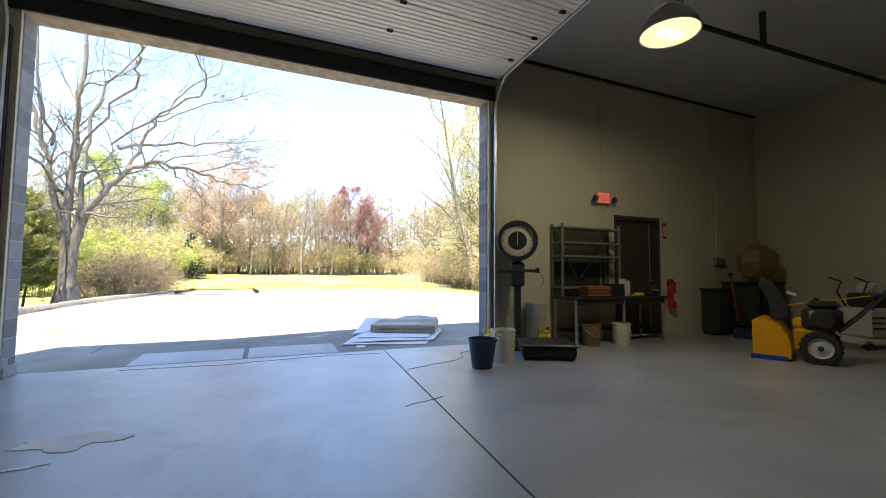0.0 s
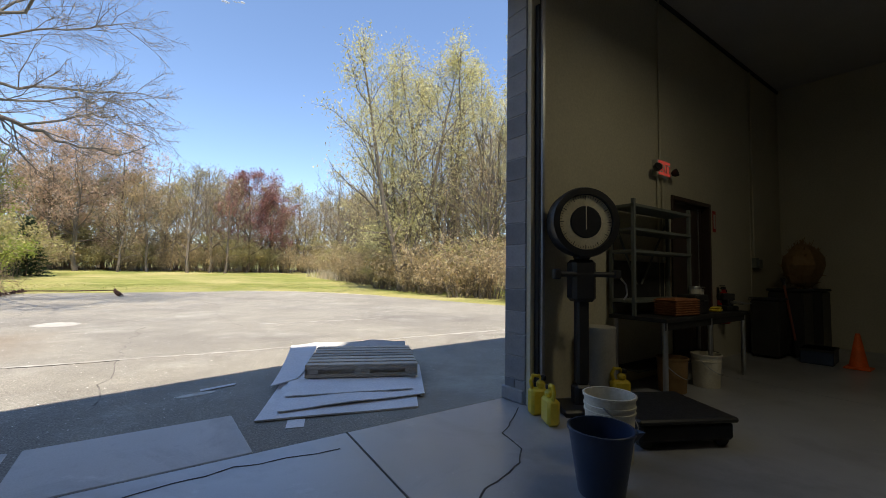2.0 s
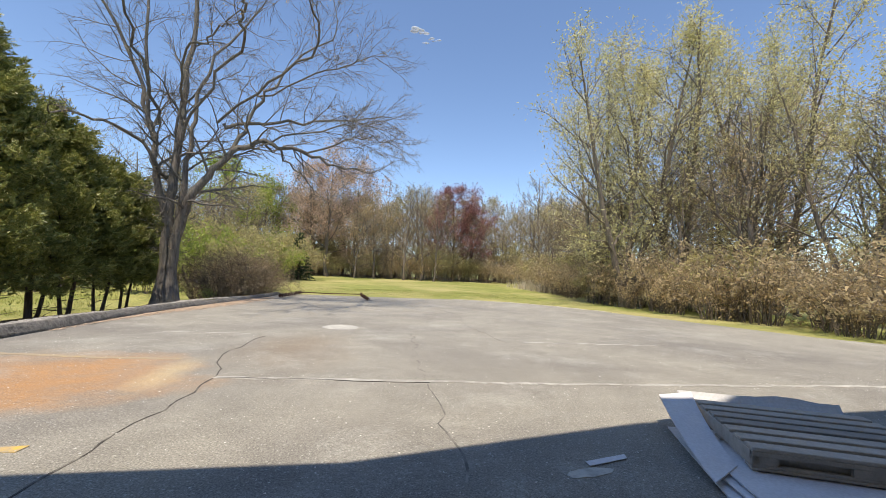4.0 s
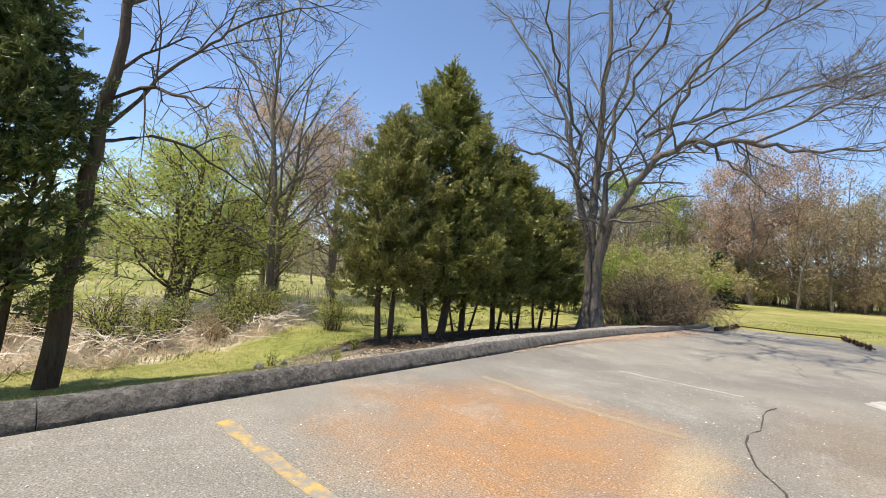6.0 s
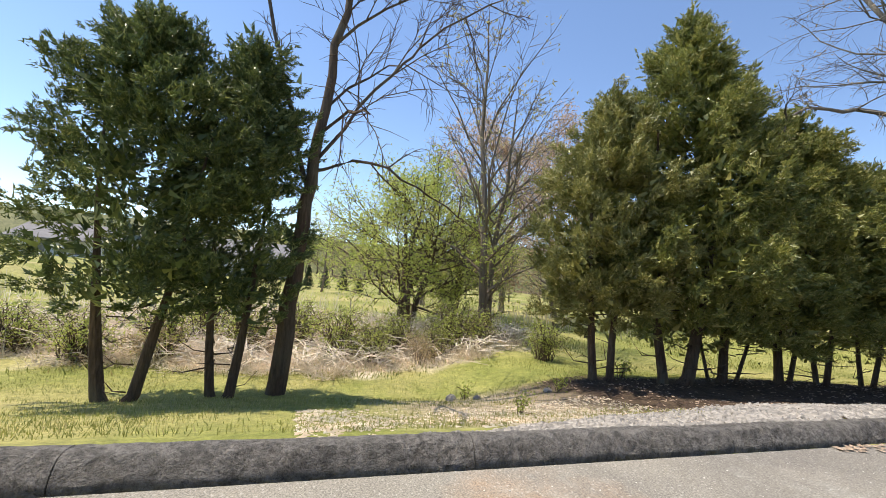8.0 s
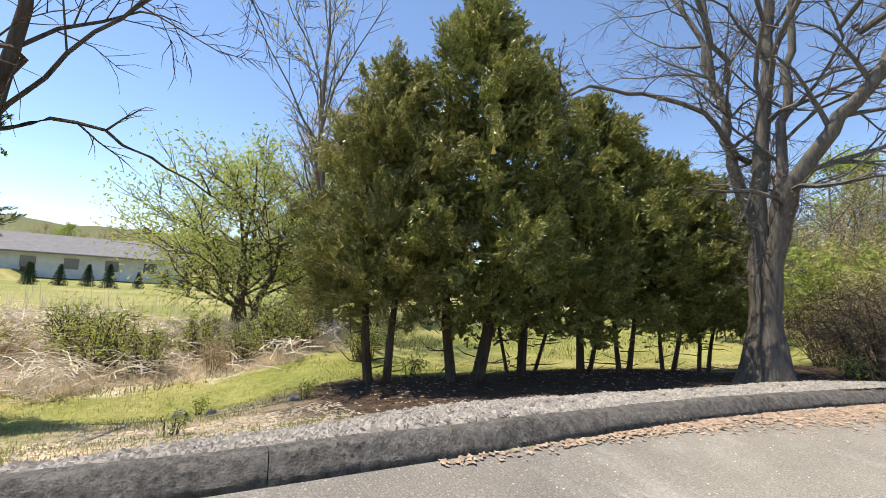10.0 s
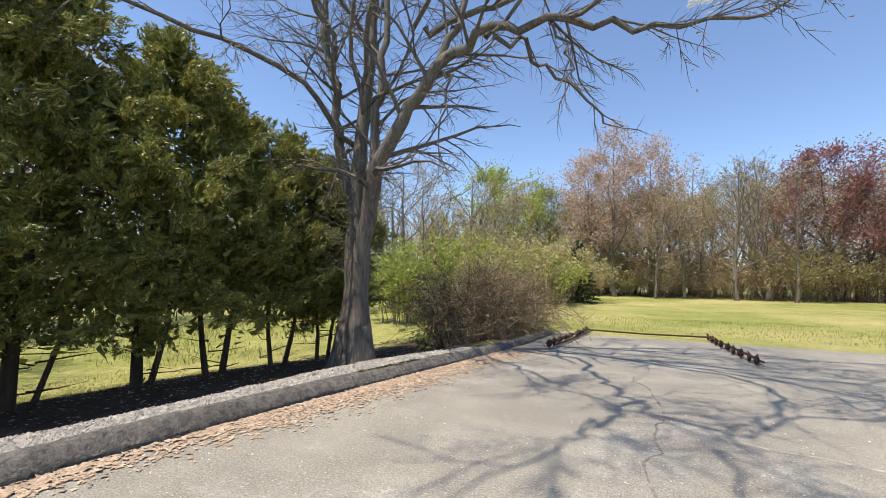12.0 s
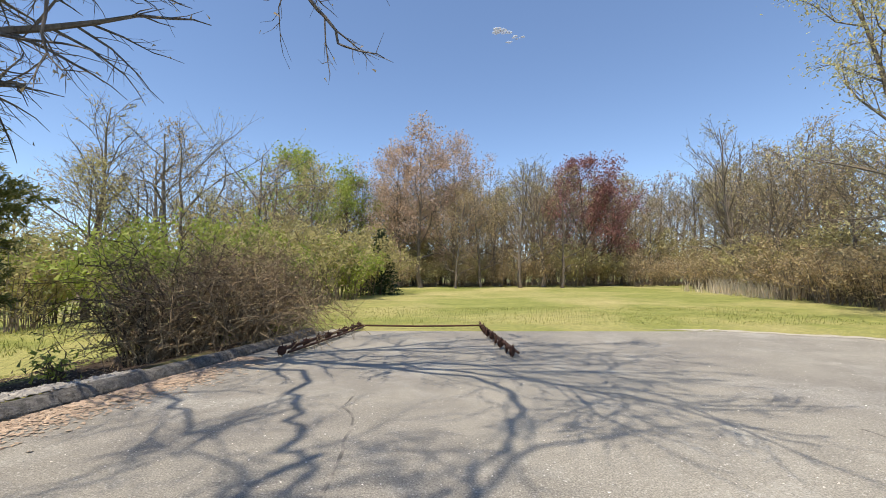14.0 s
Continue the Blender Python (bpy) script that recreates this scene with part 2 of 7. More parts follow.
M["grey_rack"] = plain("grey_green_rack", (0.20, 0.22, 0.20), (0.15, 0.165, 0.15), 0.5, 0.2, 6, 50, 0.08)
M["blue_plastic"] = plain("dark_blue_plastic", (0.022, 0.04, 0.085), (0.03, 0.05, 0.10), 0.42, 0, 7, 60, 0.06)
M["white_plastic"] = plain("off_white_plastic", (0.76, 0.73, 0.63), (0.66, 0.62, 0.5), 0.45, 0, 6, 50, 0.05)
M["yellow_plastic"] = plain("yellow_plastic", (0.72, 0.55, 0.05), (0.62, 0.46, 0.04), 0.4, 0, 7, 50, 0.05)
M["yellow_paint"] = plain("machine_yellow", (0.80, 0.36, 0.01), (0.72, 0.31, 0.01), 0.35, 0.0, 5, 50, 0.05)
M["blue_scuff"] = plain("blue_scraper", (0.02, 0.05, 0.42), None, 0.5, 0.1, 6, 50, 0.05)
M["tyre"] = plain("tyre_rubber", (0.03, 0.03, 0.03), None, 0.9, 0, 9, 60, 0.3)
M["red"] = plain("red_enamel", (0.5, 0.02, 0.015), (0.4, 0.015, 0.012), 0.35, 0, 5, 50, 0.03)
M["orange"] = plain("orange_plastic", (0.85, 0.14, 0.02), None, 0.5, 0, 5, 50, 0.03)
M["wicker"] = plain("orange_brown_wicker", (0.34, 0.13, 0.05), (0.22, 0.08, 0.03), 0.7, 0, 30, 90, 0.5)
M["tan"] = plain("tan_fibre", (0.33, 0.2, 0.09), (0.24, 0.14, 0.06), 0.9, 0, 12, 80, 0.5)
M["wood_red"] = plain("red_brown_handle", (0.25, 0.08, 0.045), None, 0.6, 0, 9, 60, 0.1)
M["pallet"] = plain("grey_pallet_wood", (0.52, 0.46, 0.39), (0.4, 0.35, 0.29), 0.85, 0, 14, 80, 0.4, per="object")
M["cardboard"] = plain("pale_grey_cardboard", (0.76, 0.75, 0.76), (0.66, 0.65, 0.65), 0.85, 0, 2.5, 50, 0.1)
M["kerb"] = make_kerb()
M["gravel"] = plain("grey_gravel", (0.42, 0.395, 0.36), (0.27, 0.255, 0.235), 0.9, 0, 5, 60, 0.3, per="island")
M["chip"] = plain("white_stone_chip", (0.78, 0.76, 0.72), (0.6, 0.58, 0.54), 0.8, 0, 5, 60, 0.2, per="island")
M["joint"] = plain("black_dirt_joint", (0.07, 0.066, 0.06), (0.13, 0.12, 0.11), 1.0, 0, 14, 70, 0.3)
M["litter"] = plain("dead_leaves", (0.52, 0.40, 0.30), (0.34, 0.25, 0.18), 0.9, 0, 9, 60, 0.2, per="island")
M["mulch"] = plain("dark_bark_mulch", (0.10, 0.066, 0.047), (0.055, 0.038, 0.028), 0.95, 0, 9, 60, 0.3, per="island")
M["stone"] = plain("grey_boulder", (0.30, 0.28, 0.25), (0.2, 0.185, 0.165), 0.95, 0, 9, 50, 0.6)
M["cloud"] = plain("cloud_white", (0.84, 0.88, 0.94), (0.82, 0.86, 0.93), 1.0, 0, 0.1, 1, 0.0)
cl = M["cloud"].node_tree.nodes
cl["Principled BSDF"].inputs["Alpha"].default_value = 0.45
M["rust"] = plain("rusty_iron", (0.10, 0.045, 0.028), (0.055, 0.032, 0.025), 0.9, 0.2, 14, 80, 0.6)
M["crack"] = make_paint("dark_crack", (0.07, 0.063, 0.055), (0.31, 0.285, 0.24), 0.36, 0.5, 4.0)
M["tar"] = make_paint("dirt_joint", (0.13, 0.12, 0.108), (0.33, 0.305, 0.265), 0.4, 0.55, 4.0)
M["yellow_line"] = make_paint("worn_yellow_paint", (0.72, 0.45, 0.08), (0.31, 0.285, 0.24), 0.44, 0.6)
M["yellow_faint"] = make_paint("faded_yellow_paint", (0.6, 0.42, 0.14), (0.36, 0.29, 0.2), 0.52, 0.7)
M["white_line"] = make_paint("worn_white_paint", (0.55, 0.53, 0.48), (0.31, 0.29, 0.255), 0.45, 0.62)
M["white_patch"] = make_paint("pale_cement_patch", (0.56, 0.54, 0.48), (0.33, 0.31, 0.28), 0.4, 0.58, 9.0)
M["flaked_paint"] = make_paint("flaked_floor_paint", (0.86, 0.86, 0.87), (0.45, 0.46, 0.48), 0.34, 0.46, 16.0)
M["edge_strip"] = plain("pale_gravel_edge", (0.50, 0.46, 0.38), (0.38, 0.34, 0.27), 0.95, 0, 6, 50, 0.6, dist=0.02)
M["bark_grey"] = make_bark("grey_furrowed_bark", (0.25, 0.22, 0.19), (0.09, 0.078, 0.067))
M["bark_twig"] = make_bark("golden_brown_twig", (0.42, 0.31, 0.19), (0.2, 0.145, 0.09), 1.6)
M["bark_brown"] = make_bark("brown_bark", (0.16, 0.115, 0.085), (0.06, 0.044, 0.034), 1.6)
M["bark_pale"] = make_bark("pale_wood_bark", (0.26, 0.21, 0.165), (0.11, 0.088, 0.07))
M["cedar"] = leafy("evergreen_spray", (0.16, 0.185, 0.045), (0.28, 0.295, 0.075), (0.6, 0.55, 0.22), 0.42, 0.24, 0.5)
M["cedar_dark"] = leafy("evergreen_spray_deep", (0.085, 0.12, 0.038), (0.14, 0.185, 0.058), (0.4, 0.42, 0.16), 0.42, 0.24, 0.5)
M["cedar_olive"] = leafy("evergreen_spray_olive", (0.19, 0.195, 0.055), (0.32, 0.315, 0.1), (0.62, 0.57, 0.28), 0.42, 0.24, 0.5)
M["leaf_green"] = leafy("spring_green_leaf", (0.3, 0.38, 0.08), (0.40, 0.46, 0.11), (0.5, 0.5, 0.18))
M["leaf_spring"] = leafy("young_leaf", (0.42, 0.5, 0.12), (0.52, 0.57, 0.16), (0.56, 0.55, 0.22), 0.6, 0.5)
M["leaf_yellow"] = leafy("yellow_green_catkin", (0.62, 0.56, 0.27), (0.72, 0.66, 0.36), (0.58, 0.5, 0.29))
M["leaf_pink"] = leafy("pink_brown_bud", (0.58, 0.41, 0.31), (0.64, 0.48, 0.37), (0.5, 0.33, 0.24))
M["leaf_maroon"] = leafy("maroon_leaf", (0.33, 0.15, 0.145), (0.4, 0.2, 0.185), (0.26, 0.12, 0.12))
M["leaf_orange"] = leafy("orange_brown_bud", (0.56, 0.44, 0.27), (0.48, 0.37, 0.23), (0.62, 0.52, 0.31))
M["leaf_olive"] = leafy("olive_bud", (0.46, 0.41, 0.19), (0.54, 0.48, 0.23), (0.42, 0.34, 0.19))
M["leaf_spruce"] = leafy("spruce_needle", (0.035, 0.06, 0.03), (0.055, 0.085, 0.04), (0.08, 0.11, 0.05), 0.6, 0.1)
M["grass"] = leafy("grass_blade", (0.26, 0.295, 0.08), (0.38, 0.39, 0.13), (0.58, 0.5, 0.27), 0.7, 0.35)
M["straw"] = leafy("dry_stalk", (0.84, 0.75, 0.64), (0.7, 0.59, 0.48), (0.9, 0.85, 0.77), 0.8, 0.45)
M["cane"] = plain("bleached_cane", (0.86, 0.79, 0.69), (0.68, 0.58, 0.48), 0.8, 0, 2, 60, 0.1, per="island")
M["far_green"] = leafy("far_ridge_leaf", (0.22, 0.25, 0.10), (0.28, 0.29, 0.13), (0.2, 0.18, 0.1))
M["siding"] = plain("white_siding", (0.62, 0.64, 0.66), None, 0.7, 0, 1, 20, 0.1)
M["shingle"] = plain("grey_roof", (0.24, 0.23, 0.23), None, 0.9, 0, 2, 30, 0.3)
M["glass_dark"] = plain("window_glass", (0.12, 0.14, 0.16), None, 0.08, 0, 3, 20, 0.0, 0.6)
M["steel_white"] = plain("off_white_enamel", (0.55, 0.53, 0.47), (0.46, 0.44, 0.38), 0.4, 0, 5, 50, 0.05)
M["alu"] = plain("aluminium", (0.6, 0.6, 0.6), None, 0.35, 0.9, 6, 60, 0.05)
glow = Nodes("lamp_glow")
glow.bsdf.inputs["Emission Color"].default_value = (1.0, 0.95, 0.5, 1)
glow.bsdf.inputs["Emission Strength"].default_value = 0.2
M["glow"] = glow.base((0.9, 0.88, 0.7))
bulb = Nodes("bulb_glow")
bulb.bsdf.inputs["Emission Color"].default_value = (1.0, 0.98, 0.85, 1)
bulb.bsdf.inputs["Emission Strength"].default_value = 4.0
M["bulb"] = bulb.base((0.9, 0.9, 0.85))
exit_red = Nodes("exit_glow")
exit_red.bsdf.inputs["Emission Color"].default_value = (1.0, 0.12, 0.09, 1)
exit_red.bsdf.inputs["Emission Strength"].default_value = 0.12
M["exit_red"] = exit_red.base((0.6, 0.12, 0.1))


# ---- building blocks ----
class Shape:
    """Gathers vertices and faces of one mesh."""

    def __init__(self):
        self.v, self.f = [], []

    def add(self, verts, faces):
        k = len(self.v)
        self.v.extend(tuple(p) for p in verts)
        self.f.extend(tuple(i + k for i in q) for q in faces)
        return self

    def box(self, x0, y0, z0, x1, y1, z1, c=0.0, m=None):
        """A box between two corners, with its edges chamfered by c, moved by m."""
        if c <= 0:
            vs = [(x, y, z) for z in (z0, z1) for x, y in ((x0, y0), (x1, y0), (x1, y1), (x0, y1))]
            fs = [(0, 3, 2, 1), (4, 5, 6, 7), (0, 1, 5, 4), (1, 2, 6, 5), (2, 3, 7, 6), (3, 0, 4, 7)]
        else:
            bm = bmesh.new()
            bmesh.ops.create_cube(bm, size=1.0)
            for v in bm.verts:
                v.co = ((x0 + x1) / 2 + v.co.x * (x1 - x0), (y0 + y1) / 2 + v.co.y * (y1 - y0), (z0 + z1) / 2 + v.co.z * (z1 - z0))
            bmesh.ops.bevel(bm, geom=bm.edges[:], offset=c, segments=1, affect="EDGES")
            bm.verts.index_update()
            vs, fs = [v.co[:] for v in bm.verts], [[v.index for v in f.verts] for f in bm.faces]
            bm.free()
        if m:
            vs = [(m @ Vector(p))[:] for p in vs]
        return self.add(vs, fs)

    def tube(self, path, radii, n=6, cap=True):
        """A round tube along a path; radii one number or one a point."""
        path = [Vector(p) for p in path]
        if isinstance(radii, (int, float)):
            radii = [radii] * len(path)
        k, rings = len(self.v), []
        for i, p in enumerate(path):
            d = (path[min(i + 1, len(path) - 1)] - path[max(i - 1, 0)])
            d = d.normalized() if d.length > 1e-9 else Vector((0, 0, 1))
            a = d.cross(Vector((0.13, 0.97, 0.2)) if abs(d.y) < 0.9 else Vector((1, 0, 0.1))).normalized()
            b = d.cross(a)
            for j in range(n):
                t = 2 * math.pi * j / n
                q = p + (a * math.cos(t) + b * math.sin(t)) * radii[i]
                self.v.append(q[:])
        for i in range(len(path) - 1):
            for j in range(n):
                u, w = k + i * n, k + (i + 1) * n
                self.f.append((u + j, u + (j + 1) % n, w + (j + 1) % n, w + j))
        if cap:
            self.f.append(tuple(k + j for j in reversed(range(n))))
            self.f.append(tuple(k + (len(path) - 1) * n + j for j in range(n)))
        return self

    def lathe(self, profile, n=24, m=None, cap=True):
        """A body of revolution about z: profile is (radius, height) pairs."""
        k = len(self.v)
        for r, z in profile:
            for j in range(n):
                t = 2 * math.pi * j / n
                p = Vector((r * math.cos(t), r * math.sin(t), z))
                self.v.append((m @ p)[:] if m else p[:])
        for i in range(len(profile) - 1):
            for j in range(n):
                u, w = k + i * n, k + (i + 1) * n
                self.f.append((u + j, u + (j + 1) % n, w + (j + 1) % n, w + j))
        for i, flip in ((0, True), (len(profile) - 1, False)):
            if cap and profile[i][0] > 1.1e-4:
                ring = [k + i * n + j for j in range(n)]
                self.f.append(tuple(reversed(ring)) if flip else tuple(ring))
        return self

    def prism(self, outline, y0, y1, m=None):
        """An outline in x and z, drawn out along y."""
        n = len(outline)
        vs = [(x, y0, z) for x, z in outline] + [(x, y1, z) for x, z in outline]
        fs = [tuple(range(n)), tuple(reversed(range(n, 2 * n)))] + [(i, i + n, (i + 1) % n + n, (i + 1) % n) for i in range(n)]
        if m:
            vs = [(m @ Vector(p))[:] for p in vs]
        return self.add(vs, fs)


def to_mesh(name, shape, material, smooth=False):
    me = bpy.data.meshes.new(name)
    me.from_pydata(shape.v, [], shape.f)
    me.materials.append(material)
    if smooth:
        me.shade_smooth()
        me.set_sharp_from_angle(angle=radians(40))
    me.update()
    return me


def part(name, shape, material, parent=None, label="", smooth=False, m=None):
    """One mesh object, under a thing or a part."""
    ob = new(name, to_mesh(name, shape, material, smooth))
    ob.parent = parent
    if m:
        ob.matrix_basis = m
    return tagged(ob, label)


def thing(name, m, label, category, group="", kind=""):
    """A top-level thing: an Empty at its base, whose parts are built round its own origin."""
    ob = new(name)
    ob.empty_display_size = 0.2
    ob.matrix_basis = m
    return tagged(ob, label, category, group, kind)


def structure(name, shape, material, label, category, smooth=False):
    return tagged(part(name, shape, material, None, label, smooth), category=category, kind="structure")


def at(x, y, z=0.0, turn=0.0):
    return pose(x, y, z, 0, 0, turn)


# ---- large structure: the ground, the lot, the garage ----
WALL_IN, WALL_OUT = 5.17, 5.48
OPEN_L, OPEN_R, OPEN_TOP = -3.15, 2.38, 3.80
ROOM_L, ROOM_R, ROOM_BACK, CEIL = -4.1, 9.0, -9.0, 4.6
ROOF = 4.66


def smooth_step(a, b, x):
    t = min(1, max(0, (x - a) / (b - a)))
    return t * t * (3 - 2 * t)


def kerb_x(y):
    """The foot of the kerb: straight, then bending towards the lot."""
    return -6.2 + 0.95 * smooth_step(14.5, 25.0, y)


def profile(steps, d):
    """The height at d along a broken line of (distance, height)."""
    for (a, za), (b, zb) in zip(steps, steps[1:]):
        if d < b:
            return za + (zb - za) * (d - a) / (b - a)
    return steps[-1][1]


def ground_z(x, y):
    d = kerb_x(min(y, 26)) - 0.28 - x
    z = -0.03
    if y > 26.5:
        z = 0.028 * (y - 26.5) if y < 70 else 1.22
    if d > 0 and y > -6:
        low = profile(((0, 0.1), (0.6, -0.05), (1.0, -0.18), (2.0, -0.46), (3.0, -0.7), (4.0, -0.92), (5.2, -1.17), (9, -1.15), (14, -0.85), (25, -0.6), (60, -0.9), (900, 0)), d)
        row = profile(((0, 0.11), (0.5, 0.06), (1.0, -0.05), (1.5, -0.22), (2.2, -0.36), (3.2, -0.44), (4.2, -0.54), (6, -0.8), (25, -0.6), (60, -0.9), (900, 0)), d)
        bank = low + (row - low) * smooth_step(10.5, 13.5, y)
        near = 1 - smooth_step(24, 34, y) * (1 - smooth_step(8, 16, d))
        z = bank * near + max(z, 0) * (1 - near)
    if d > -0.2 or y > 27.8:
        z += 0.05 * noise.noise((x * 0.35, y * 0.35, 0)) + 0.02 * noise.noise((x * 1.7, y * 1.7, 3))
    return z


def lines(lo, hi, step, far):
    """Grid lines: fine within lo..hi, coarser out to far."""
    out = [lo + step * i for i in range(int((hi - lo) / step) + 1)]
    g, a, b = step, out[0], out[-1]
    while b < far:
        g *= 1.35
        a, b = a - g, b + g
        out = [a] + out + [b]
    return out


xs, ys = lines(-26, 16, 0.5, 1500), lines(-4, 66, 0.6, 1500)
sheet = Shape()
for y in ys:
    for x in xs:
        low = -0.12 if (kerb_x(min(max(y, 0), 26)) - 0.05 < x < 9 and y < 25.5) else 0
        sheet.v.append((x, y, ground_z(x, y) + low))
nx = len(xs)
for j in range(len(ys) - 1):
    for i in range(nx - 1):
        sheet.f.append((j * nx + i, j * nx + i + 1, (j + 1) * nx + i + 1, (j + 1) * nx + i))
structure("ground", sheet, M["ground"], "grass ground with straw patches, bare soil and painted tree shade", "ground", True)

# the lot: a sheet of asphalt with a rounded far edge
rim = [(kerb_x(y), y) for y in [WALL_OUT + 0.004, 8, 12, 14.5, 16, 17.5, 19, 20.5, 22, 23.5, 25, 26]]
rim += [(-4.9, 27.0), (-4.2, 27.5), (-2, 27.75), (0, 27.7), (2.5, 27.2), (4.5, 26.5), (6.2, 25.4), (7.6, 23.6), (8.7, 20.5), (9.5, 17), (10.2, 13.5), (12, 11), (18, 9), (26, 8), (26, WALL_OUT + 0.004)]
lot = Shape()
n_rim = len(rim)
lot.v = [(x, y, 0.0) for x, y in rim] + [(x, y, -0.18) for x, y in rim]
lot.f = [tuple(reversed(range(n_rim)))] + [(i, (i + 1) % n_rim, (i + 1) % n_rim + n_rim, i + n_rim) for i in range(n_rim)]
structure("road", lot, M["asphalt"], "weathered grey asphalt lot with rust stains", "asphalt lot")

rng = random.Random(5)


def ribbon(name, pts, width, z, material, label, category, ragged=0.4, step=0.12):
    """A thin raised strip along a line, with ragged sides: a crack, a joint or a painted line."""
    s, line = Shape(), []
    for (x0, y0), (x1, y1) in zip(pts, pts[1:]):
        k = max(1, int(math.hypot(x1 - x0, y1 - y0) / step))
        line += [(x0 + (x1 - x0) * i / k, y0 + (y1 - y0) * i / k) for i in range(k)]
    line.append(pts[-1])
    jag = width * ragged
    for i, (x, y) in enumerate(line):
        ax, ay = line[max(i - 1, 0)]
        bx, by = line[min(i + 1, len(line) - 1)]
        l = math.hypot(bx - ax, by - ay) or 1
        nx_, ny_ = -(by - ay) / l, (bx - ax) / l
        off = rng.uniform(-jag, jag)
        for side in (-1, 1):
            w = width / 2 * side + off + rng.uniform(-jag, jag) * 0.5
            s.v += [(x + nx_ * w, y + ny_ * w, z), (x + nx_ * w, y + ny_ * w, z - 0.02)]
    for i in range(len(line) - 1):
        a, b = i * 4, i * 4 + 4
        s.f += [(a, a + 2, b + 2, b), (a, b, b + 1, a + 1), (a + 2, a + 3, b + 3, b + 2)]
    return structure(name, s, material, label, category)


def wander(pts, amount, step=0.25):
    out = []
    for (x0, y0), (x1, y1) in zip(pts, pts[1:]):
        k = max(1, int(math.hypot(x1 - x0, y1 - y0) / step))
        out += [(x0 + (x1 - x0) * i / k + rng.uniform(-amount, amount) * (i > 0), y0 + (y1 - y0) * i / k + rng.uniform(-amount, amount) * (i > 0)) for i in range(k)]
    return out + [pts[-1]]


# kerb: rough extruded asphalt berm in lengths
def kerb_piece(y0, y1, gap, tall):
    s, k, prof = Shape(), 10, ((0, -0.1), (0.0, 0.02), (-0.015, 0.05), (-0.045, 0.115), (-0.075, 0.15), (-0.115, 0.168), (-0.19, 0.165), (-0.25, 0.145), (-0.28, 0.08), (-0.29, -0.1))
    cols = max(3, int((y1 - y0) / 0.055))
    for i in range(cols + 1):
        y = y0 + gap + (y1 - y0 - 2 * gap) * i / cols
        for j, (px, pz) in enumerate(prof):
            r = 0.012 * noise.noise((y * 1.3, j * 0.3, 1)) + 0.009 * noise.noise((y * 8, j * 1.9, 4)) + 0.012 * noise.noise((y * 19, j * 4.1, 8))
            s.v.append((kerb_x(y) - 0.05 + px * 0.95 + r, y, pz * tall + (r if 0 < j < 9 else 0)))
    n = len(prof)
    for i in range(cols):
        for j in range(n - 1):
            s.f.append((i * n + j, (i + 1) * n + j, (i + 1) * n + j + 1, i * n + j + 1))
    s.f += [tuple(range(n)), tuple(reversed(range(cols * n, cols * n + n)))]
    return s


kerb = thing("kerb", at(0, 0), "rough tar-coated grey kerb along the lot", "kerb", kind="structure")
ends = [5.5, 6.9, 9.1, 11.35, 13.9, 16.2, 18.3, 20.4, 22.6, 24.9, 26.2]
for y0, y1 in zip(ends, ends[1:]):
    part("kerb_stone", kerb_piece(y0, y1, 0.003, 0.85 if y1 < 16 else 0.85 if y1 < 20 else 0.7), M["kerb"], kerb, smooth=True)

ribbon("yellow_line", [(-5.75, 7.78), (-4.48, 7.74), (-3.2, 7.64)], 0.1, 0.004, M["yellow_line"], "worn yellow parking line on asphalt", "line", 0.1)
ribbon("yellow_line", [(-5.5, 10.55), (-4.3, 10.33), (-3.4, 10.3)], 0.09, 0.004, M["yellow_faint"], "faded yellow parking line on rust-stained asphalt", "line", 0.15)
ribbon("white_line", wander([(-2.74, 9.38), (-0.57, 9.18), (0.57, 9.05), (3.4, 8.93), (6.5, 8.8)], 0.015), 0.085, 0.004, M["white_line"], "worn pale seam line across the asphalt", "line", 0.3)
ribbon("white_line", [(-4.6, 12.6), (-3.2, 12.5)], 0.08, 0.004, M["white_line"], "worn white parking line on asphalt", "line", 0.2)
ribbon("white_line", [(1.6, 12.0), (4.2, 11.8)], 0.08, 0.004, M["white_line"], "worn white parking line on asphalt", "line", 0.2)
ribbon("white_line", wander([(-2.1, 18.3), (-0.6, 18.1), (1.2, 17.9)], 0.03), 0.03, 0.004, M["white_line"], "worn pale seam line across the asphalt", "line", 0.4)
ribbon("crack", wander([(-2.9, 12.25), (-3.05, 10.6), (-2.95, 10.1), (-2.74, 9.38), (-2.82, 7.56), (-2.84, 6.6)], 0.05), 0.013, 0.003, M["crack"], "dark wandering crack in asphalt", "crack", 0.5)
ribbon("crack", wander([(-2.74, 9.36), (-1.6, 9.25), (-0.57, 9.13)], 0.03), 0.013, 0.006, M["crack"], "thin dark crack in asphalt", "crack", 0.5)
ribbon("crack", wander([(-0.33, 12.95), (-0.6, 9.32), (-0.59, 8.46), (-0.69, 7.0)], 0.06), 0.014, 0.003, M["tar"], "faint wandering crack in asphalt", "crack", 0.6)
ribbon("crack", wander([(-3.0, 20.8), (-2.75, 19.6), (-2.65, 18.7), (-2.8, 17.2), (-2.6, 15.2)], 0.06), 0.018, 0.003, M["tar"], "wandering crack in asphalt with pale grit", "crack", 0.6)
ribbon("crack", wander([(1.3, 11.9), (1.1, 14.5), (1.6, 17.5), (1.2, 20)], 0.08), 0.012, 0.003, M["tar"], "faint wandering crack in asphalt", "crack", 0.6)
edge = [(x, y) for x, y in rim[11:21]]
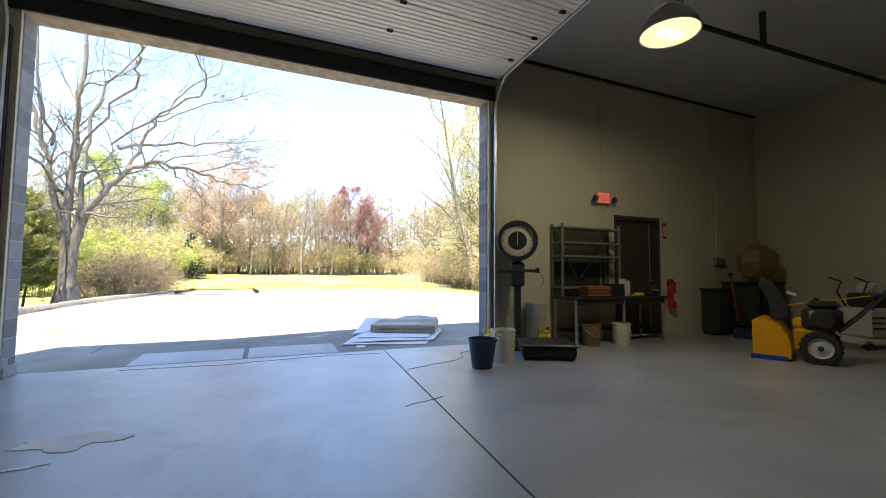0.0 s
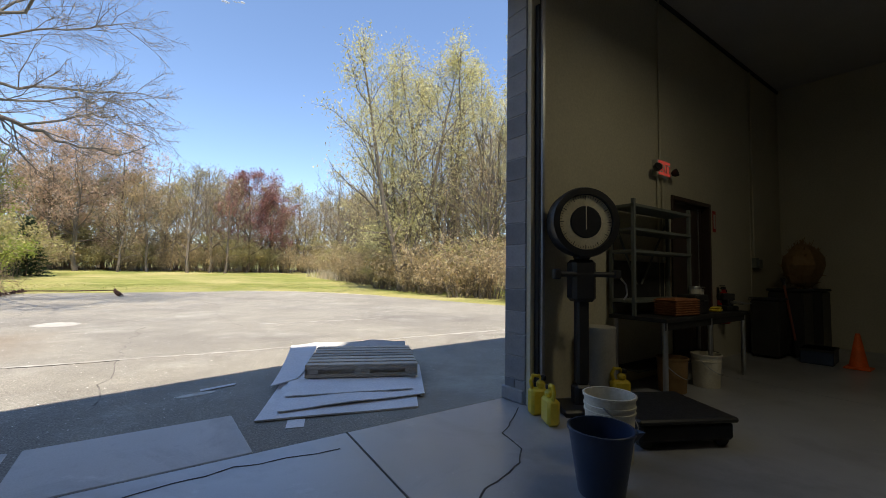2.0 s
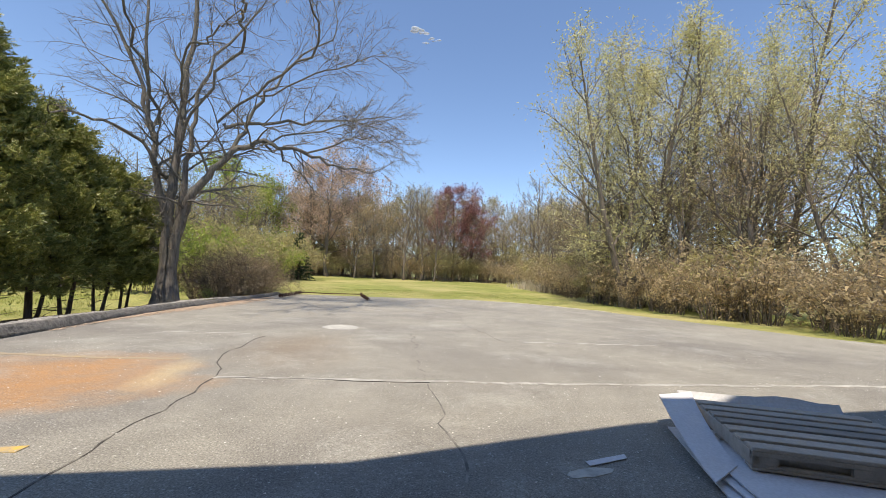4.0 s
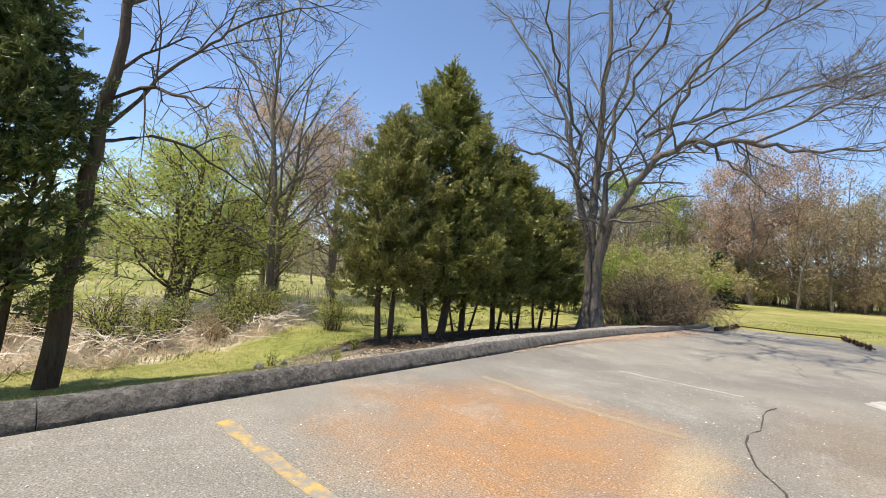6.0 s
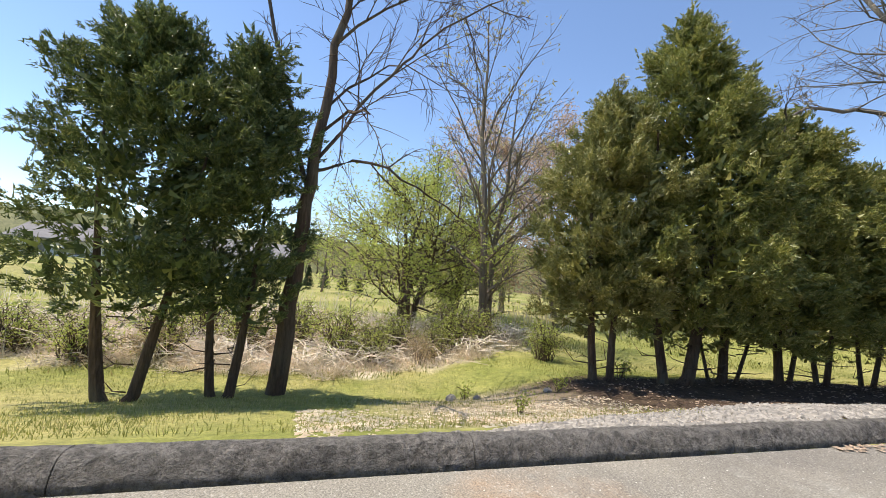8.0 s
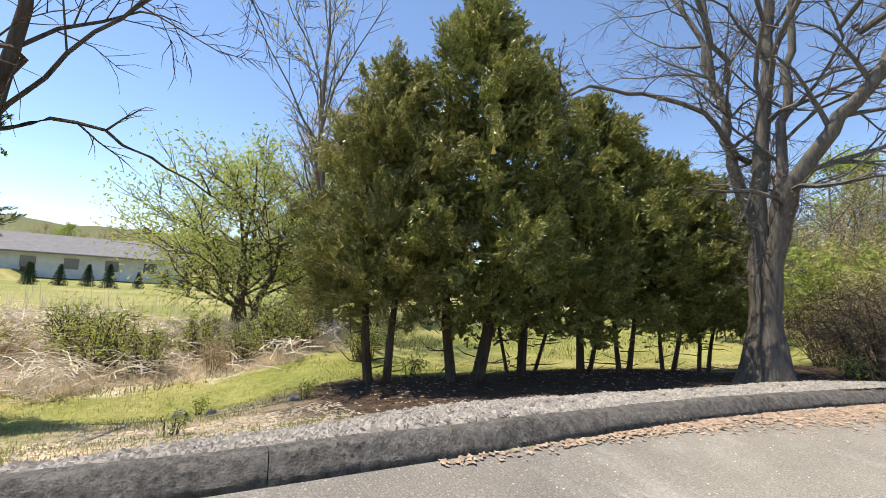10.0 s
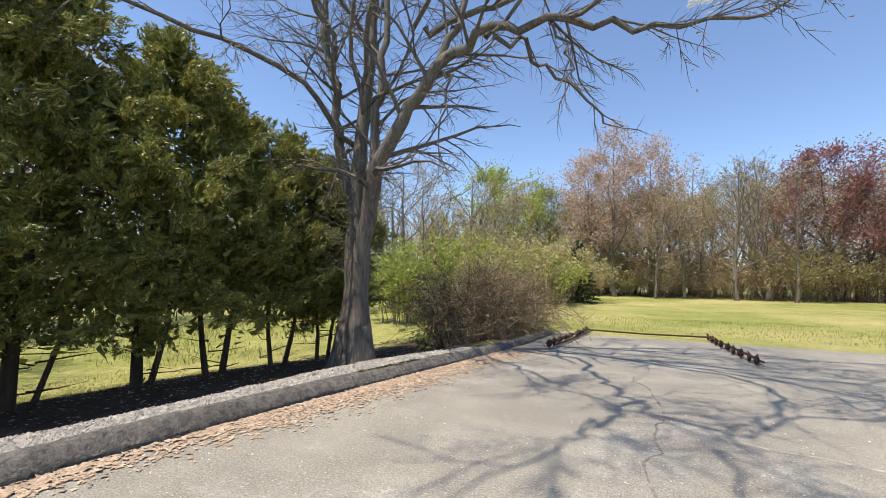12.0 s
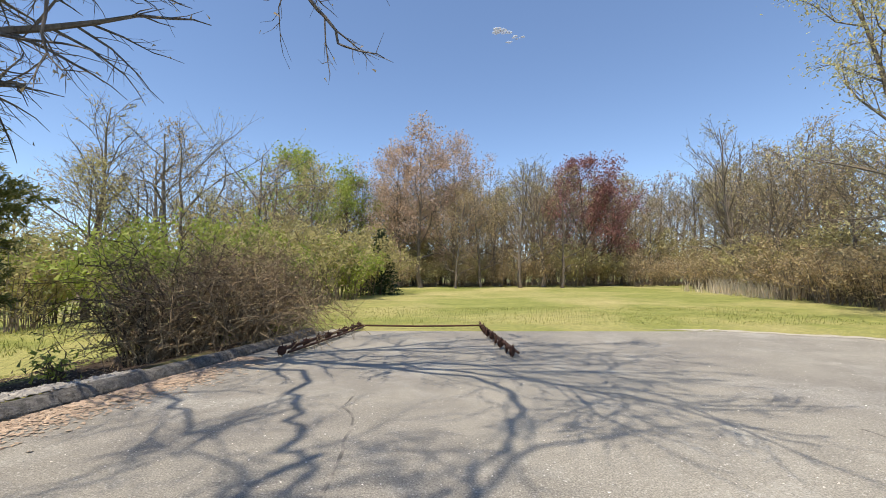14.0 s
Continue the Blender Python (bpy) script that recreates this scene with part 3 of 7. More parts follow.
ribbon("gravel_edge", wander(edge, 0.05), 0.32, 0.012, M["edge_strip"], "pale gravel strip between asphalt and lawn", "edge strip", 0.35)


def blob(name, cx, cy, rx, ry, z, material, label, category, turn=0.0, n=30, rag=0.25):
    s = Shape()
    for h in (z, z - 0.02):
        for i in range(n):
            t = 2 * math.pi * i / n
            r = 1 + rag * noise.noise((math.cos(t) * 1.7 + cx, math.sin(t) * 1.7 + cy, 7)) + rag * 0.5 * noise.noise((math.cos(t) * 5 + cx, math.sin(t) * 5, 3))
            x, y = rx * r * math.cos(t), ry * r * math.sin(t)
            c, q = math.cos(radians(turn)), math.sin(radians(turn))
            s.v.append((cx + x * c - y * q, cy + x * q + y * c, h))
    s.f = [tuple(range(n))] + [(i, i + n, (i + 1) % n + n, (i + 1) % n) for i in range(n)]
    return structure(name, s, material, label, category)


blob("cement_patch", -1.73, 13.65, 0.36, 0.42, 0.004, M["white_patch"], "pale worn cement patch on asphalt", "patch")
blob("paint_spill", 0.05, 7.05, 0.16, 0.05, 0.004, M["white_patch"], "small white paint spill on asphalt", "patch", 10)
blob("paint_spill", -1.86, 3.08, 0.3, 0.13, 0.004, M["flaked_paint"], "flaking white paint patch on concrete floor", "patch", -8, 60, 0.6)
blob("paint_spill", -1.95, 2.72, 0.1, 0.02, 0.004, M["flaked_paint"], "flaking white paint patch on concrete floor", "patch", 5, 30, 0.6)

# garage floor in three pours, with joints between them
def skew(x, y):
    """The floor's joints run slightly askew to the wall."""
    return x - 0.081 * (5.45 - y)


for x0, x1 in ((None, 0.832), (0.848, 5.2), (5.21, None)):
    f = Shape()
    for z in (-0.2, 0.0):
        for y in (ROOM_BACK, WALL_OUT):
            f.v += [(ROOM_L if x0 is None else skew(x0, y), y, z), (ROOM_R if x1 is None else skew(x1, y), y, z)]
    f.f = [(4, 5, 7, 6), (0, 2, 3, 1), (0, 1, 5, 4), (2, 6, 7, 3), (0, 4, 6, 2), (1, 3, 7, 5)]
    structure("floor", f, M["slab"], "grey stained concrete garage floor", "floor")
structure("floor_joint", Shape().box(ROOM_L, ROOM_BACK, -0.2, ROOM_R, WALL_OUT - 0.01, -0.006), M["joint"], "dirt-filled joints between floor slabs", "joint")
ribbon("crack", wander([(2.27, 5.2), (1.95, 4.98), (1.76, 4.87), (1.68, 4.6), (1.52, 4.47), (1.25, 4.38), (1.06, 4.3), (0.78, 4.2)], 0.02, 0.1), 0.008, 0.003, M["joint"], "thin dark crack in concrete floor", "crack", 0.5, 0.05)
ribbon("crack", wander([(0.7, 5.25), (0.1, 5.35), (-0.5, 5.28), (-1.2, 5.2), (-2.2, 5.3)], 0.02, 0.15), 0.007, 0.003, M["joint"], "thin dark crack along the floor's edge", "crack", 0.5, 0.06)
ribbon("crack", wander([(0.75, 3.1), (0.35, 2.95)], 0.02, 0.1), 0.007, 0.003, M["joint"], "short hairline crack in concrete floor", "crack", 0.5, 0.05)
for x0, x1 in ((-0.93, 0.23), (-2.2, -0.99)):
    structure("apron", Shape().box(x0, WALL_OUT + 0.006, -0.2, x1, 6.28, 0.006, 0.006), M["apron"], "pale concrete apron slab before the door", "apron")

# front wall with the big opening and the small door
WALLS = (("wall_front", (ROOM_L - 0.3, WALL_IN, 0, OPEN_L, WALL_OUT, ROOF)), ("wall_front", (OPEN_L, WALL_IN, OPEN_TOP + 0.12, OPEN_R, WALL_OUT, ROOF)), ("wall_front", (OPEN_R, WALL_IN, 0, 4.97, WALL_OUT, ROOF)),
         ("wall_front", (4.97, WALL_IN, 2.11, 5.98, WALL_OUT, ROOF)), ("wall_front", (5.98, WALL_IN, 0, ROOM_R + 0.3, WALL_OUT, ROOF)),
         ("wall_left", (ROOM_L - 0.3, ROOM_BACK, 0, ROOM_L, WALL_IN, ROOF)), ("wall_back", (ROOM_L - 0.3, ROOM_BACK - 0.3, 0, ROOM_R + 0.3, ROOM_BACK, ROOF)),
         ("wall_right", (ROOM_R, 2.86, 0, ROOM_R + 0.3, WALL_IN, ROOF)), ("wall_right", (ROOM_R, -1.3, 3.9, ROOM_R + 0.3, 2.86, ROOF)), ("wall_right", (ROOM_R, ROOM_BACK, 0, ROOM_R + 0.3, -1.3, ROOF)))
for nm, b in WALLS:
    structure(nm, Shape().box(*b), M["wall"], "cream-painted block wall of the garage", "wall")
structure("ceiling", Shape().box(ROOM_L, ROOM_BACK, CEIL, ROOM_R, WALL_IN, CEIL + 0.12), M["ceiling"], "flat grey board ceiling of the garage", "ceiling")
structure("roof", Shape().box(ROOM_L - 0.3, ROOM_BACK - 0.3, ROOF, ROOM_R + 0.3, WALL_OUT, ROOF + 0.1), M["outer"], "flat grey roof of the garage", "roof")
# unseen gable, added with a slope that slants the garage's shadow edge
structure("parapet", Shape().prism([(-2.3, ROOF + 0.1), (-0.3, 6.1), (3.4, 6.75), (ROOM_R + 0.3, 6.75), (ROOM_R + 0.3, ROOF + 0.1)], WALL_IN, WALL_OUT), M["outer"], "unseen grey gable added to shape the garage's shadow", "parapet")
structure("outer_facing", Shape().box(ROOM_L - 0.3, WALL_OUT + 0.003, OPEN_TOP + 0.12, ROOM_R + 0.3, WALL_OUT + 0.012, ROOF), M["outer"], "grey block outer face of the garage", "wall")
structure("lintel", Shape().box(OPEN_L, WALL_IN + 0.01, OPEN_TOP, OPEN_R, WALL_OUT - 0.005, OPEN_TOP + 0.117, 0.006), M["lintel"], "steel lintel with flaking tan paint", "lintel")
# one black strip paints both the rubber seal and the header's shaded inner face
structure("trim", Shape().box(OPEN_L - 0.1, WALL_IN - 0.04, OPEN_TOP - 0.01, OPEN_R + 0.1, WALL_IN - 0.003, OPEN_TOP + 0.22, 0.006), M["rubber"], "black strip for rubber seal and shaded header above the opening", "seal")
structure("wall_seam", Shape().box(7.52, WALL_IN - 0.012, 0, 7.55, WALL_IN - 0.003, CEIL), M["wall"], "vertical seam in the cream wall", "seam")
structure("ceiling_trim", Shape().box(OPEN_R + 0.3, WALL_IN - 0.03, CEIL - 0.05, ROOM_R, WALL_IN - 0.003, CEIL - 0.003), M["dark_steel"], "dark thin trim where wall meets ceiling", "trim")

# jambs: painted blocks in courses
block_mesh = to_mesh("block", Shape().box(-0.012, 0, 0, 0.006, WALL_OUT - WALL_IN - 0.06, 0.19, 0.004), M["block"])
half_mesh = to_mesh("block", Shape().box(-0.012, 0, 0, 0.006, (WALL_OUT - WALL_IN - 0.07) / 2, 0.19, 0.004), M["block"])
for side, x in (("right", OPEN_R), ("left", OPEN_L)):
    jamb = thing("jamb", at(0, 0), "grey painted concrete-block door jamb", "door jamb", kind="structure")
    part("mortar", Shape().box(x - 0.003, WALL_IN + 0.045, 0, x + 0.003, WALL_OUT - 0.004, OPEN_TOP), M["mortar"], jamb)
    for i in range(19):
        for me, dy in (((block_mesh, 0.0),) if i % 2 or i > 1 else ((half_mesh, 0.0), (half_mesh, 0.13))):
            ob = new("block", me)
            ob.parent = jamb
            ob.matrix_basis = pose(x, WALL_IN + 0.05 + dy, 0.006 + i * 0.2)
    part("base_plate", Shape().box(x - 0.03, WALL_IN + 0.06, 0.0, x + 0.02, WALL_OUT + 0.02, 0.12, 0.01), M["mortar"], jamb, "pale chipped cement foot")


# ---- overhead doors ----
def overhead_door(width, tall, panels, label, m, open_run=None):
    """A sectional door: its curtain lies under the ceiling when open. Built along x, its inner face to -y."""
    door = thing("overhead_door", m, label, "overhead door", kind="structure")
    ph = tall / panels
    for i in range(panels):
        s = Shape()
        ribs = 7
        prof = []
        for r in range(ribs):
            a = i * ph + 0.006 + (ph - 0.012) * r / ribs
            b = i * ph + 0.006 + (ph - 0.012) * (r + 1) / ribs
            prof += [(a, 0.0), (a + 0.008, -0.007), (b - 0.012, -0.007), (b - 0.004, 0.0)]
        for d, h in prof:
            s.v += [(0, d, h), (width, d, h)]
        for k in range(len(prof) - 1):
            s.f.append((k * 2, k * 2 + 1, k * 2 + 3, k * 2 + 2))
        s.box(0, i * ph + 0.004, 0.001, width, (i + 1) * ph - 0.004, 0.045)
        panel = part("panel", s, M["door_panel"], door, m=pose(0, 0, 0))
        for hx in (0.12, width * 0.33, width * 0.66, width - 0.12):
            hs = Shape().box(hx - 0.035, i * ph - 0.03, -0.016, hx + 0.035, i * ph + 0.03, -0.006, 0.002).tube([(hx - 0.04, i * ph, -0.018), (hx + 0.04, i * ph, -0.018)], 0.009, 6)
            part("hinge", hs, M["dark_steel"], panel, "dark steel hinge")
    part("bottom_seal", Shape().box(0, -0.06, -0.005, width, 0.0, 0.05, 0.01), M["rubber"], door, "black rubber bottom seal")
    return door


def track(name, pts, parent):
    """A C-shaped steel rail along a path."""
    s = Shape().tube(pts, 0.026, 6)
    return part(name, s, M["galv"], parent, "galvanised rail", True)


lift = math.degrees(math.atan2(0.12, 3.8))
front_door = overhead_door(OPEN_R - OPEN_L + 0.1, 3.85, 7, "white ribbed sectional door, open under the ceiling", pose(OPEN_R + 0.05, 4.98, 4.07, lift, 0, 180))
rails = thing("door_rail", at(0, 0), "galvanised door rails, curved from jamb to ceiling", "door rail", kind="structure")
for x in (OPEN_L - 0.09, OPEN_R + 0.08):
    pts = [(x, WALL_IN - 0.06, 0.02), (x, WALL_IN - 0.06, 3.55)]
    pts += [(x, WALL_IN - 0.06 - 0.45 * (1 - math.cos(a)), 3.55 + 0.52 * math.sin(a)) for a in [radians(d) for d in (15, 35, 55, 75, 90)]]
    pts += [(x, 1.0, 4.2)]
    track("rail", pts, rails)
    part("rail_angle", Shape().box(x - 0.035, WALL_IN - 0.05, 0, x + 0.035, WALL_IN - 0.003, 3.6, 0.004), M["dark_steel"], rails, "dark steel angle against the wall")
    part("rail_cable", Shape().tube([(x - 0.05, WALL_IN - 0.08, 0.1), (x - 0.05, WALL_IN - 0.08, 3.9)], 0.006, 5), M["dark_steel"], rails)
    for y in (4.3, 3.7, 3.0, 2.4):
        part("roller", Shape().box(x - 0.11, y - 0.04, 4.08 + (4.98 - y) * 0.032, x - 0.01, y + 0.04, 4.13 + (4.98 - y) * 0.032, 0.008), M["dark_steel"], rails, "dark roller bracket")
    part("rail_hanger", Shape().box(x - 0.015, 2.2, 4.2, x + 0.015, 2.24, CEIL - 0.003), M["dark_steel"], rails)
side_door = overhead_door(4.1, 3.9, 7, "white ribbed sectional door, closed, in the side wall", pose(ROOM_R + 0.08, -1.27, 0.01, 90, 0, 90))
rails = thing("door_rail", at(0, 0), "dark door rail, curved from side wall to ceiling", "door rail", kind="structure")
pts = [(ROOM_R - 0.06, 2.86, 0.02), (ROOM_R - 0.06, 2.86, 3.9)] + [(ROOM_R - 0.06 - 0.4 * (1 - math.cos(a)), 2.86, 3.9 + 0.36 * math.sin(a)) for a in [radians(d) for d in (20, 45, 70, 90)]] + [(4.0, 2.86, 4.1)]
part("rail", Shape().tube(pts, 0.035, 6), M["dark_steel"], rails, smooth=True)
part("rail_angle", Shape().box(ROOM_R - 0.05, 2.84, 0, ROOM_R - 0.003, 2.94, 4.3, 0.004), M["galv"], rails)
part("rail_hanger", Shape().box(5.2, 2.83, 4.14, 5.24, 2.89, CEIL - 0.003), M["dark_steel"], rails)


# ---- garage: lamp, small door, signs ----
def high_bay(x, y, z):
    t = thing("high_bay_lamp", at(x, y, z), "bell-shaped high-bay lamp, lit, hung from the ceiling", "ceiling lamp")
    part("reflector", Shape().lathe([(0.31, 0.0), (0.315, 0.012), (0.30, 0.07), (0.22, 0.19), (0.12, 0.27), (0.1, 0.30)], 40, None, False), M["galv"], t, "white-lined metal reflector", True)
    part("diffuser", Shape().lathe([(0.30, 0.006), (0.2, 0.02), (0.0001, 0.026)], 40), M["glow"], t, "glowing frosted lens", True)
    for a in (-0.09, 0.09):
        part("bulb", Shape().lathe([(0.0001, -0.012), (0.05, -0.008), (0.075, 0.004), (0.0001, 0.018)], 20, pose(a, 0, 0)), M["bulb"], t, "bright bulb", True)
    part("ballast", Shape().box(-0.12, -0.1, 0.3, 0.12, 0.1, 0.52, 0.015), M["steel_white"], t, "boxy metal ballast housing")
    part("hanger", Shape().tube([(0, 0, 0.52), (0, 0, CEIL - z - 0.002)], 0.015, 8), M["dark_steel"], t)
    part("arm", Shape().tube([(0.12, 0.02, 0.42), (0.34, 0.1, 0.2), (0.30, 0.05, 0.06)], 0.014, 6), M["dark_steel"], t)
    return t


high_bay(3.32, 2.76, 3.78)
bay = bpy.data.lights.new("high_bay_light", "AREA")
bay.shape, bay.size, bay.energy, bay.color = "DISK", 0.55, 7.5, (1.0, 0.93, 0.66)
new("high_bay_light", bay).matrix_world = pose(3.32, 2.76, 3.755)

door = thing("door_1", at(4.92, WALL_IN), "closed dark brown steel door in a dark frame", "door", kind="structure")
for b in ((0.0, -0.02, 0, 0.055, 0.2, 2.16), (1.055, -0.02, 0, 1.11, 0.2, 2.16), (0.055, -0.02, 2.105, 1.055, 0.2, 2.16)):
    part("door_frame", Shape().box(*b, 0.004), M["brown_door"], door)
leaf = part("door_leaf", Shape().box(0.06, 0.08, 0.01, 1.05, 0.125, 2.10, 0.004), M["brown_door"], door)
part("door_handle", Shape().tube([(0.96, 0.08, 1.0), (0.96, 0.02, 1.0), (0.85, 0.015, 1.0)], 0.011, 8), M["galv"], leaf, "steel lever handle", True)
part("kick_plate", Shape().box(0.1, 0.076, 0.03, 1.0, 0.0795, 0.2), M["dark_steel"], leaf)
part("edge_strip", Shape().box(0.93, 0.074, 0.02, 0.95, 0.0795, 2.08), M["galv"], leaf, "pale metal edge strip")
for z in (0.3, 1.05, 1.85):
    part("hinge", Shape().tube([(0.058, 0.07, z), (0.058, 0.07, z + 0.1)], 0.012, 8), M["dark_steel"], door)

sign = thing("exit_sign", at(4.62, WALL_IN - 0.003, 2.33), "red exit sign with two emergency lamp heads", "exit sign")
part("housing", Shape().box(-0.15, -0.07, 0, 0.15, 0.0, 0.2, 0.008), M["steel_white"], sign)
part("face", Shape().box(-0.135, -0.076, 0.015, 0.135, -0.071, 0.185, 0.002), M["exit_red"], sign, "glowing red face")
txt = bpy.data.curves.new("lettering", "FONT")
txt.body, txt.size, txt.extrude, txt.align_x = "EXIT", 0.15, 0.002, "CENTER"
letters = new("lettering", txt)
bpy.context.view_layer.update()
dg = bpy.context.evaluated_depsgraph_get()
flat = bpy.data.meshes.new_from_object(letters.evaluated_get(dg))
bpy.data.objects.remove(letters)
flat.materials.clear()
flat.materials.append(M["steel_white"])
letters = new("lettering", flat)
letters.parent, letters.matrix_basis = sign, pose(0, -0.078, 0.045, 90, 0, 0)
for sx in (-1, 1):
    head = part("lamp_head", Shape().lathe([(0.02, 0), (0.045, 0.03), (0.05, 0.07), (0.045, 0.075), (0.0001, 0.07)], 16, pose(sx * 0.2, -0.06, 0.06, 70, 0, sx * 25)), M["black"], sign, "small emergency lamp head", True)
cond = thing("conduit", at(0, 0), "painted conduits running up the wall to the ceiling", "conduit", kind="structure")
for x, z0, z1 in ((4.63, 2.53, CEIL), (4.57, 0.9, 2.33), (4.68, 0.9, 2.33), (7.62, 1.45, CEIL)):
    part("pipe", Shape().tube([(x, WALL_IN - 0.02, z0), (x, WALL_IN - 0.02, z1)], 0.012, 8), M["wall"], cond, smooth=True)
box = thing("junction_box", at(7.62, WALL_IN - 0.003, 1.3), "pair of grey electrical boxes on the wall", "electrical box")
part("housing", Shape().box(-0.08, -0.07, 0, 0.05, 0, 0.16, 0.006), M["grey_rack"], box)
part("housing", Shape().box(0.07, -0.07, 0, 0.2, 0, 0.14, 0.006), M["grey_rack"], box)

ext = thing("fire_extinguisher", at(6.23, WALL_IN - 0.08, 0.5), "red fire extinguisher hung on the wall", "fire extinguisher")
part("cylinder", Shape().lathe([(0.06, 0), (0.075, 0.015), (0.075, 0.36), (0.055, 0.42), (0.025, 0.44), (0.025, 0.47)], 24), M["red"], ext, "", True)
part("valve", Shape().box(-0.03, -0.025, 0.47, 0.03, 0.025, 0.51, 0.006).box(-0.1, -0.012, 0.515, 0.03, 0.012, 0.53, 0.003).box(-0.09, -0.012, 0.48, 0.0, 0.012, 0.492, 0.003), M["black"], ext)
part("hose", Shape().tube([(0.03, 0, 0.49), (0.09, 0, 0.45), (0.1, 0, 0.3), (0.09, 0, 0.12)], 0.012, 8), M["rubber"], ext, "black rubber hose", True)
part("label", Shape().box(-0.04, -0.078, 0.12, 0.04, -0.0765, 0.26), M["steel_white"], ext, "pale paper label")
part("bracket", Shape().box(-0.02, 0.06, 0.1, 0.02, 0.079, 0.5), M["dark_steel"], ext)
ts = thing("extinguisher_sign", at(6.17, WALL_IN - 0.003, 1.78), "small white and red extinguisher sign", "sign")
part("plate", Shape().box(-0.05, -0.004, 0, 0.05, 0, 0.3, 0.001), M["red"], ts)
part("arrow", Shape().box(-0.03, -0.006, 0.05, 0.03, -0.0045, 0.25), M["steel_white"], ts, "white panel")


# ---- garage: the dial scale and what stands near it ----
def dial_scale(m):
    t = thing("dial_scale", m, "old black platform scale with a cream round dial", "platform scale")
    part("column", Shape().box(-0.07, -0.06, 0.03, 0.07, 0.06, 0.2, 0.02).box(-0.05, -0.045, 0.2, 0.05, 0.045, 1.05, 0.015).box(-0.1, -0.08, 0.86, 0.1, 0.08, 1.2, 0.03), M["black"], t)
    part("foot", Shape().box(-0.22, -0.2, 0, 0.22, 0.14, 0.05, 0.015), M["black"], t)
    part("crossbar", Shape().tube([(-0.24, -0.06, 1.08), (0.3, -0.06, 1.08)], 0.022, 10).box(-0.26, -0.09, 1.04, -0.2, -0.03, 1.12, 0.01).box(0.24, -0.09, 1.05, 0.3, -0.03, 1.12, 0.01), M["dark_steel"], t, "steel beam with end weights", True)
    part("hook", Shape().tube([(0.3, -0.06, 1.06), (0.35, -0.06, 1.0), (0.36, -0.06, 0.92), (0.33, -0.06, 0.88)], 0.008, 6), M["galv"], t)
    face = pose(0, -0.05, 1.5, 90, 0, 0)
    dial = part("dial_case", Shape().lathe([(0.24, -0.13), (0.275, -0.11), (0.285, 0.03), (0.275, 0.06), (0.225, 0.062), (0.218, 0.02)], 48, face, False), M["black"], t, "deep black round case", True)
    part("dial_face", Shape().lathe([(0.22, 0.03), (0.22, 0.034), (0.128, 0.036), (0.128, 0.03)], 48, face), M["cream"], dial, "cream ring of the dial")
    part("dial_centre", Shape().lathe([(0.13, 0.03), (0.13, 0.04), (0.12, 0.046), (0.0001, 0.044)], 32, face), M["black"], dial)
    marks = Shape()
    for i in range(60):
        a = 2 * math.pi * i / 60
        r0 = 0.195 if i % 5 else 0.182
        marks.box(-0.0015 - 0.0015 * (i % 5 == 0), r0, 0.0365, 0.0015 + 0.0015 * (i % 5 == 0), 0.214, 0.0375, 0, face @ pose(0, 0, 0, 0, 0, math.degrees(a)))
    part("dial_marks", marks, M["black"], dial, "fine black graduation marks")
    part("pointer", Shape().box(-0.004, -0.06, 0.047, 0.004, 0.2, 0.05, 0, face), M["cream"], dial)
    part("neck", Shape().box(-0.06, -0.06, 1.2, 0.06, 0.04, 1.27, 0.015), M["black"], t)
    return t


dial_scale(at(2.70, 4.88, 0, -30) @ Matrix.Scale(1.06, 4))
plat = thing("scale_platform", at(2.72, 4.22, 0, -28), "low black scale platform on the floor", "scale platform")
part("deck", Shape().box(-0.36, -0.3, 0.17, 0.36, 0.34, 0.205, 0.012), M["black"], plat, "scuffed black deck")
part("frame", Shape().box(-0.34, -0.28, 0.05, 0.34, 0.32, 0.169, 0.02), M["rubber"], plat)
for x in (-0.28, 0.28):
    for y in (-0.22, 0.26):
        part("wheel", Shape().lathe([(0.02, -0.02), (0.05, -0.02), (0.05, 0.02), (0.02, 0.02)], 16, pose(x, y, 0.05, 90, 0, 0)), M["dark_steel"], plat)


def bucket(m, r0, r1, h, material, label, rim, handle, spout=False, ribs=()):
    t = thing("bucket", m, label, "bucket")
    prof = [(r0, 0), (r0 + 0.004, 0.01)]
    for z in ribs:
        r = r0 + (r1 - r0) * z / h
        prof += [(r, z - 0.008), (r + 0.007, z - 0.006), (r + 0.007, z + 0.004), (r + 0.001, z + 0.006)]
    prof += [(r1, h - rim), (r1 + 0.008, h - rim + 0.003), (r1 + 0.009, h - 0.003), (r1 + 0.004, h), (r1 - 0.004, h - 0.002), (r0 - 0.004, 0.012), (0.0001, 0.01)]
    part("body", Shape().lathe(prof, 40), material, t, "", True)
    if spout:
        part("spout", Shape().add([(r1 - 0.01, -0.05, h), (r1 - 0.01, 0.05, h), (r1 + 0.05, 0.0, h + 0.004), (r1 - 0.012, 0, h - 0.07), (r1, -0.045, h - 0.004), (r1, 0.045, h - 0.004), (r1 + 0.044, 0, h - 0.004)], [(0, 2, 3), (2, 1, 3), (0, 4, 6, 2), (2, 6, 5, 1)]), material, t)
    if handle:
        part("handle", Shape().tube([((r1 + 0.012) * math.cos(a), (r1 + 0.012) * math.sin(a), h - 0.05 - 0.16 * math.sin(a / 1.0) * 0.9) for a in [math.pi * i / 14 for i in range(15)]], 0.004, 6), M["galv"], t, "thin wire bail handle", True)
    return t


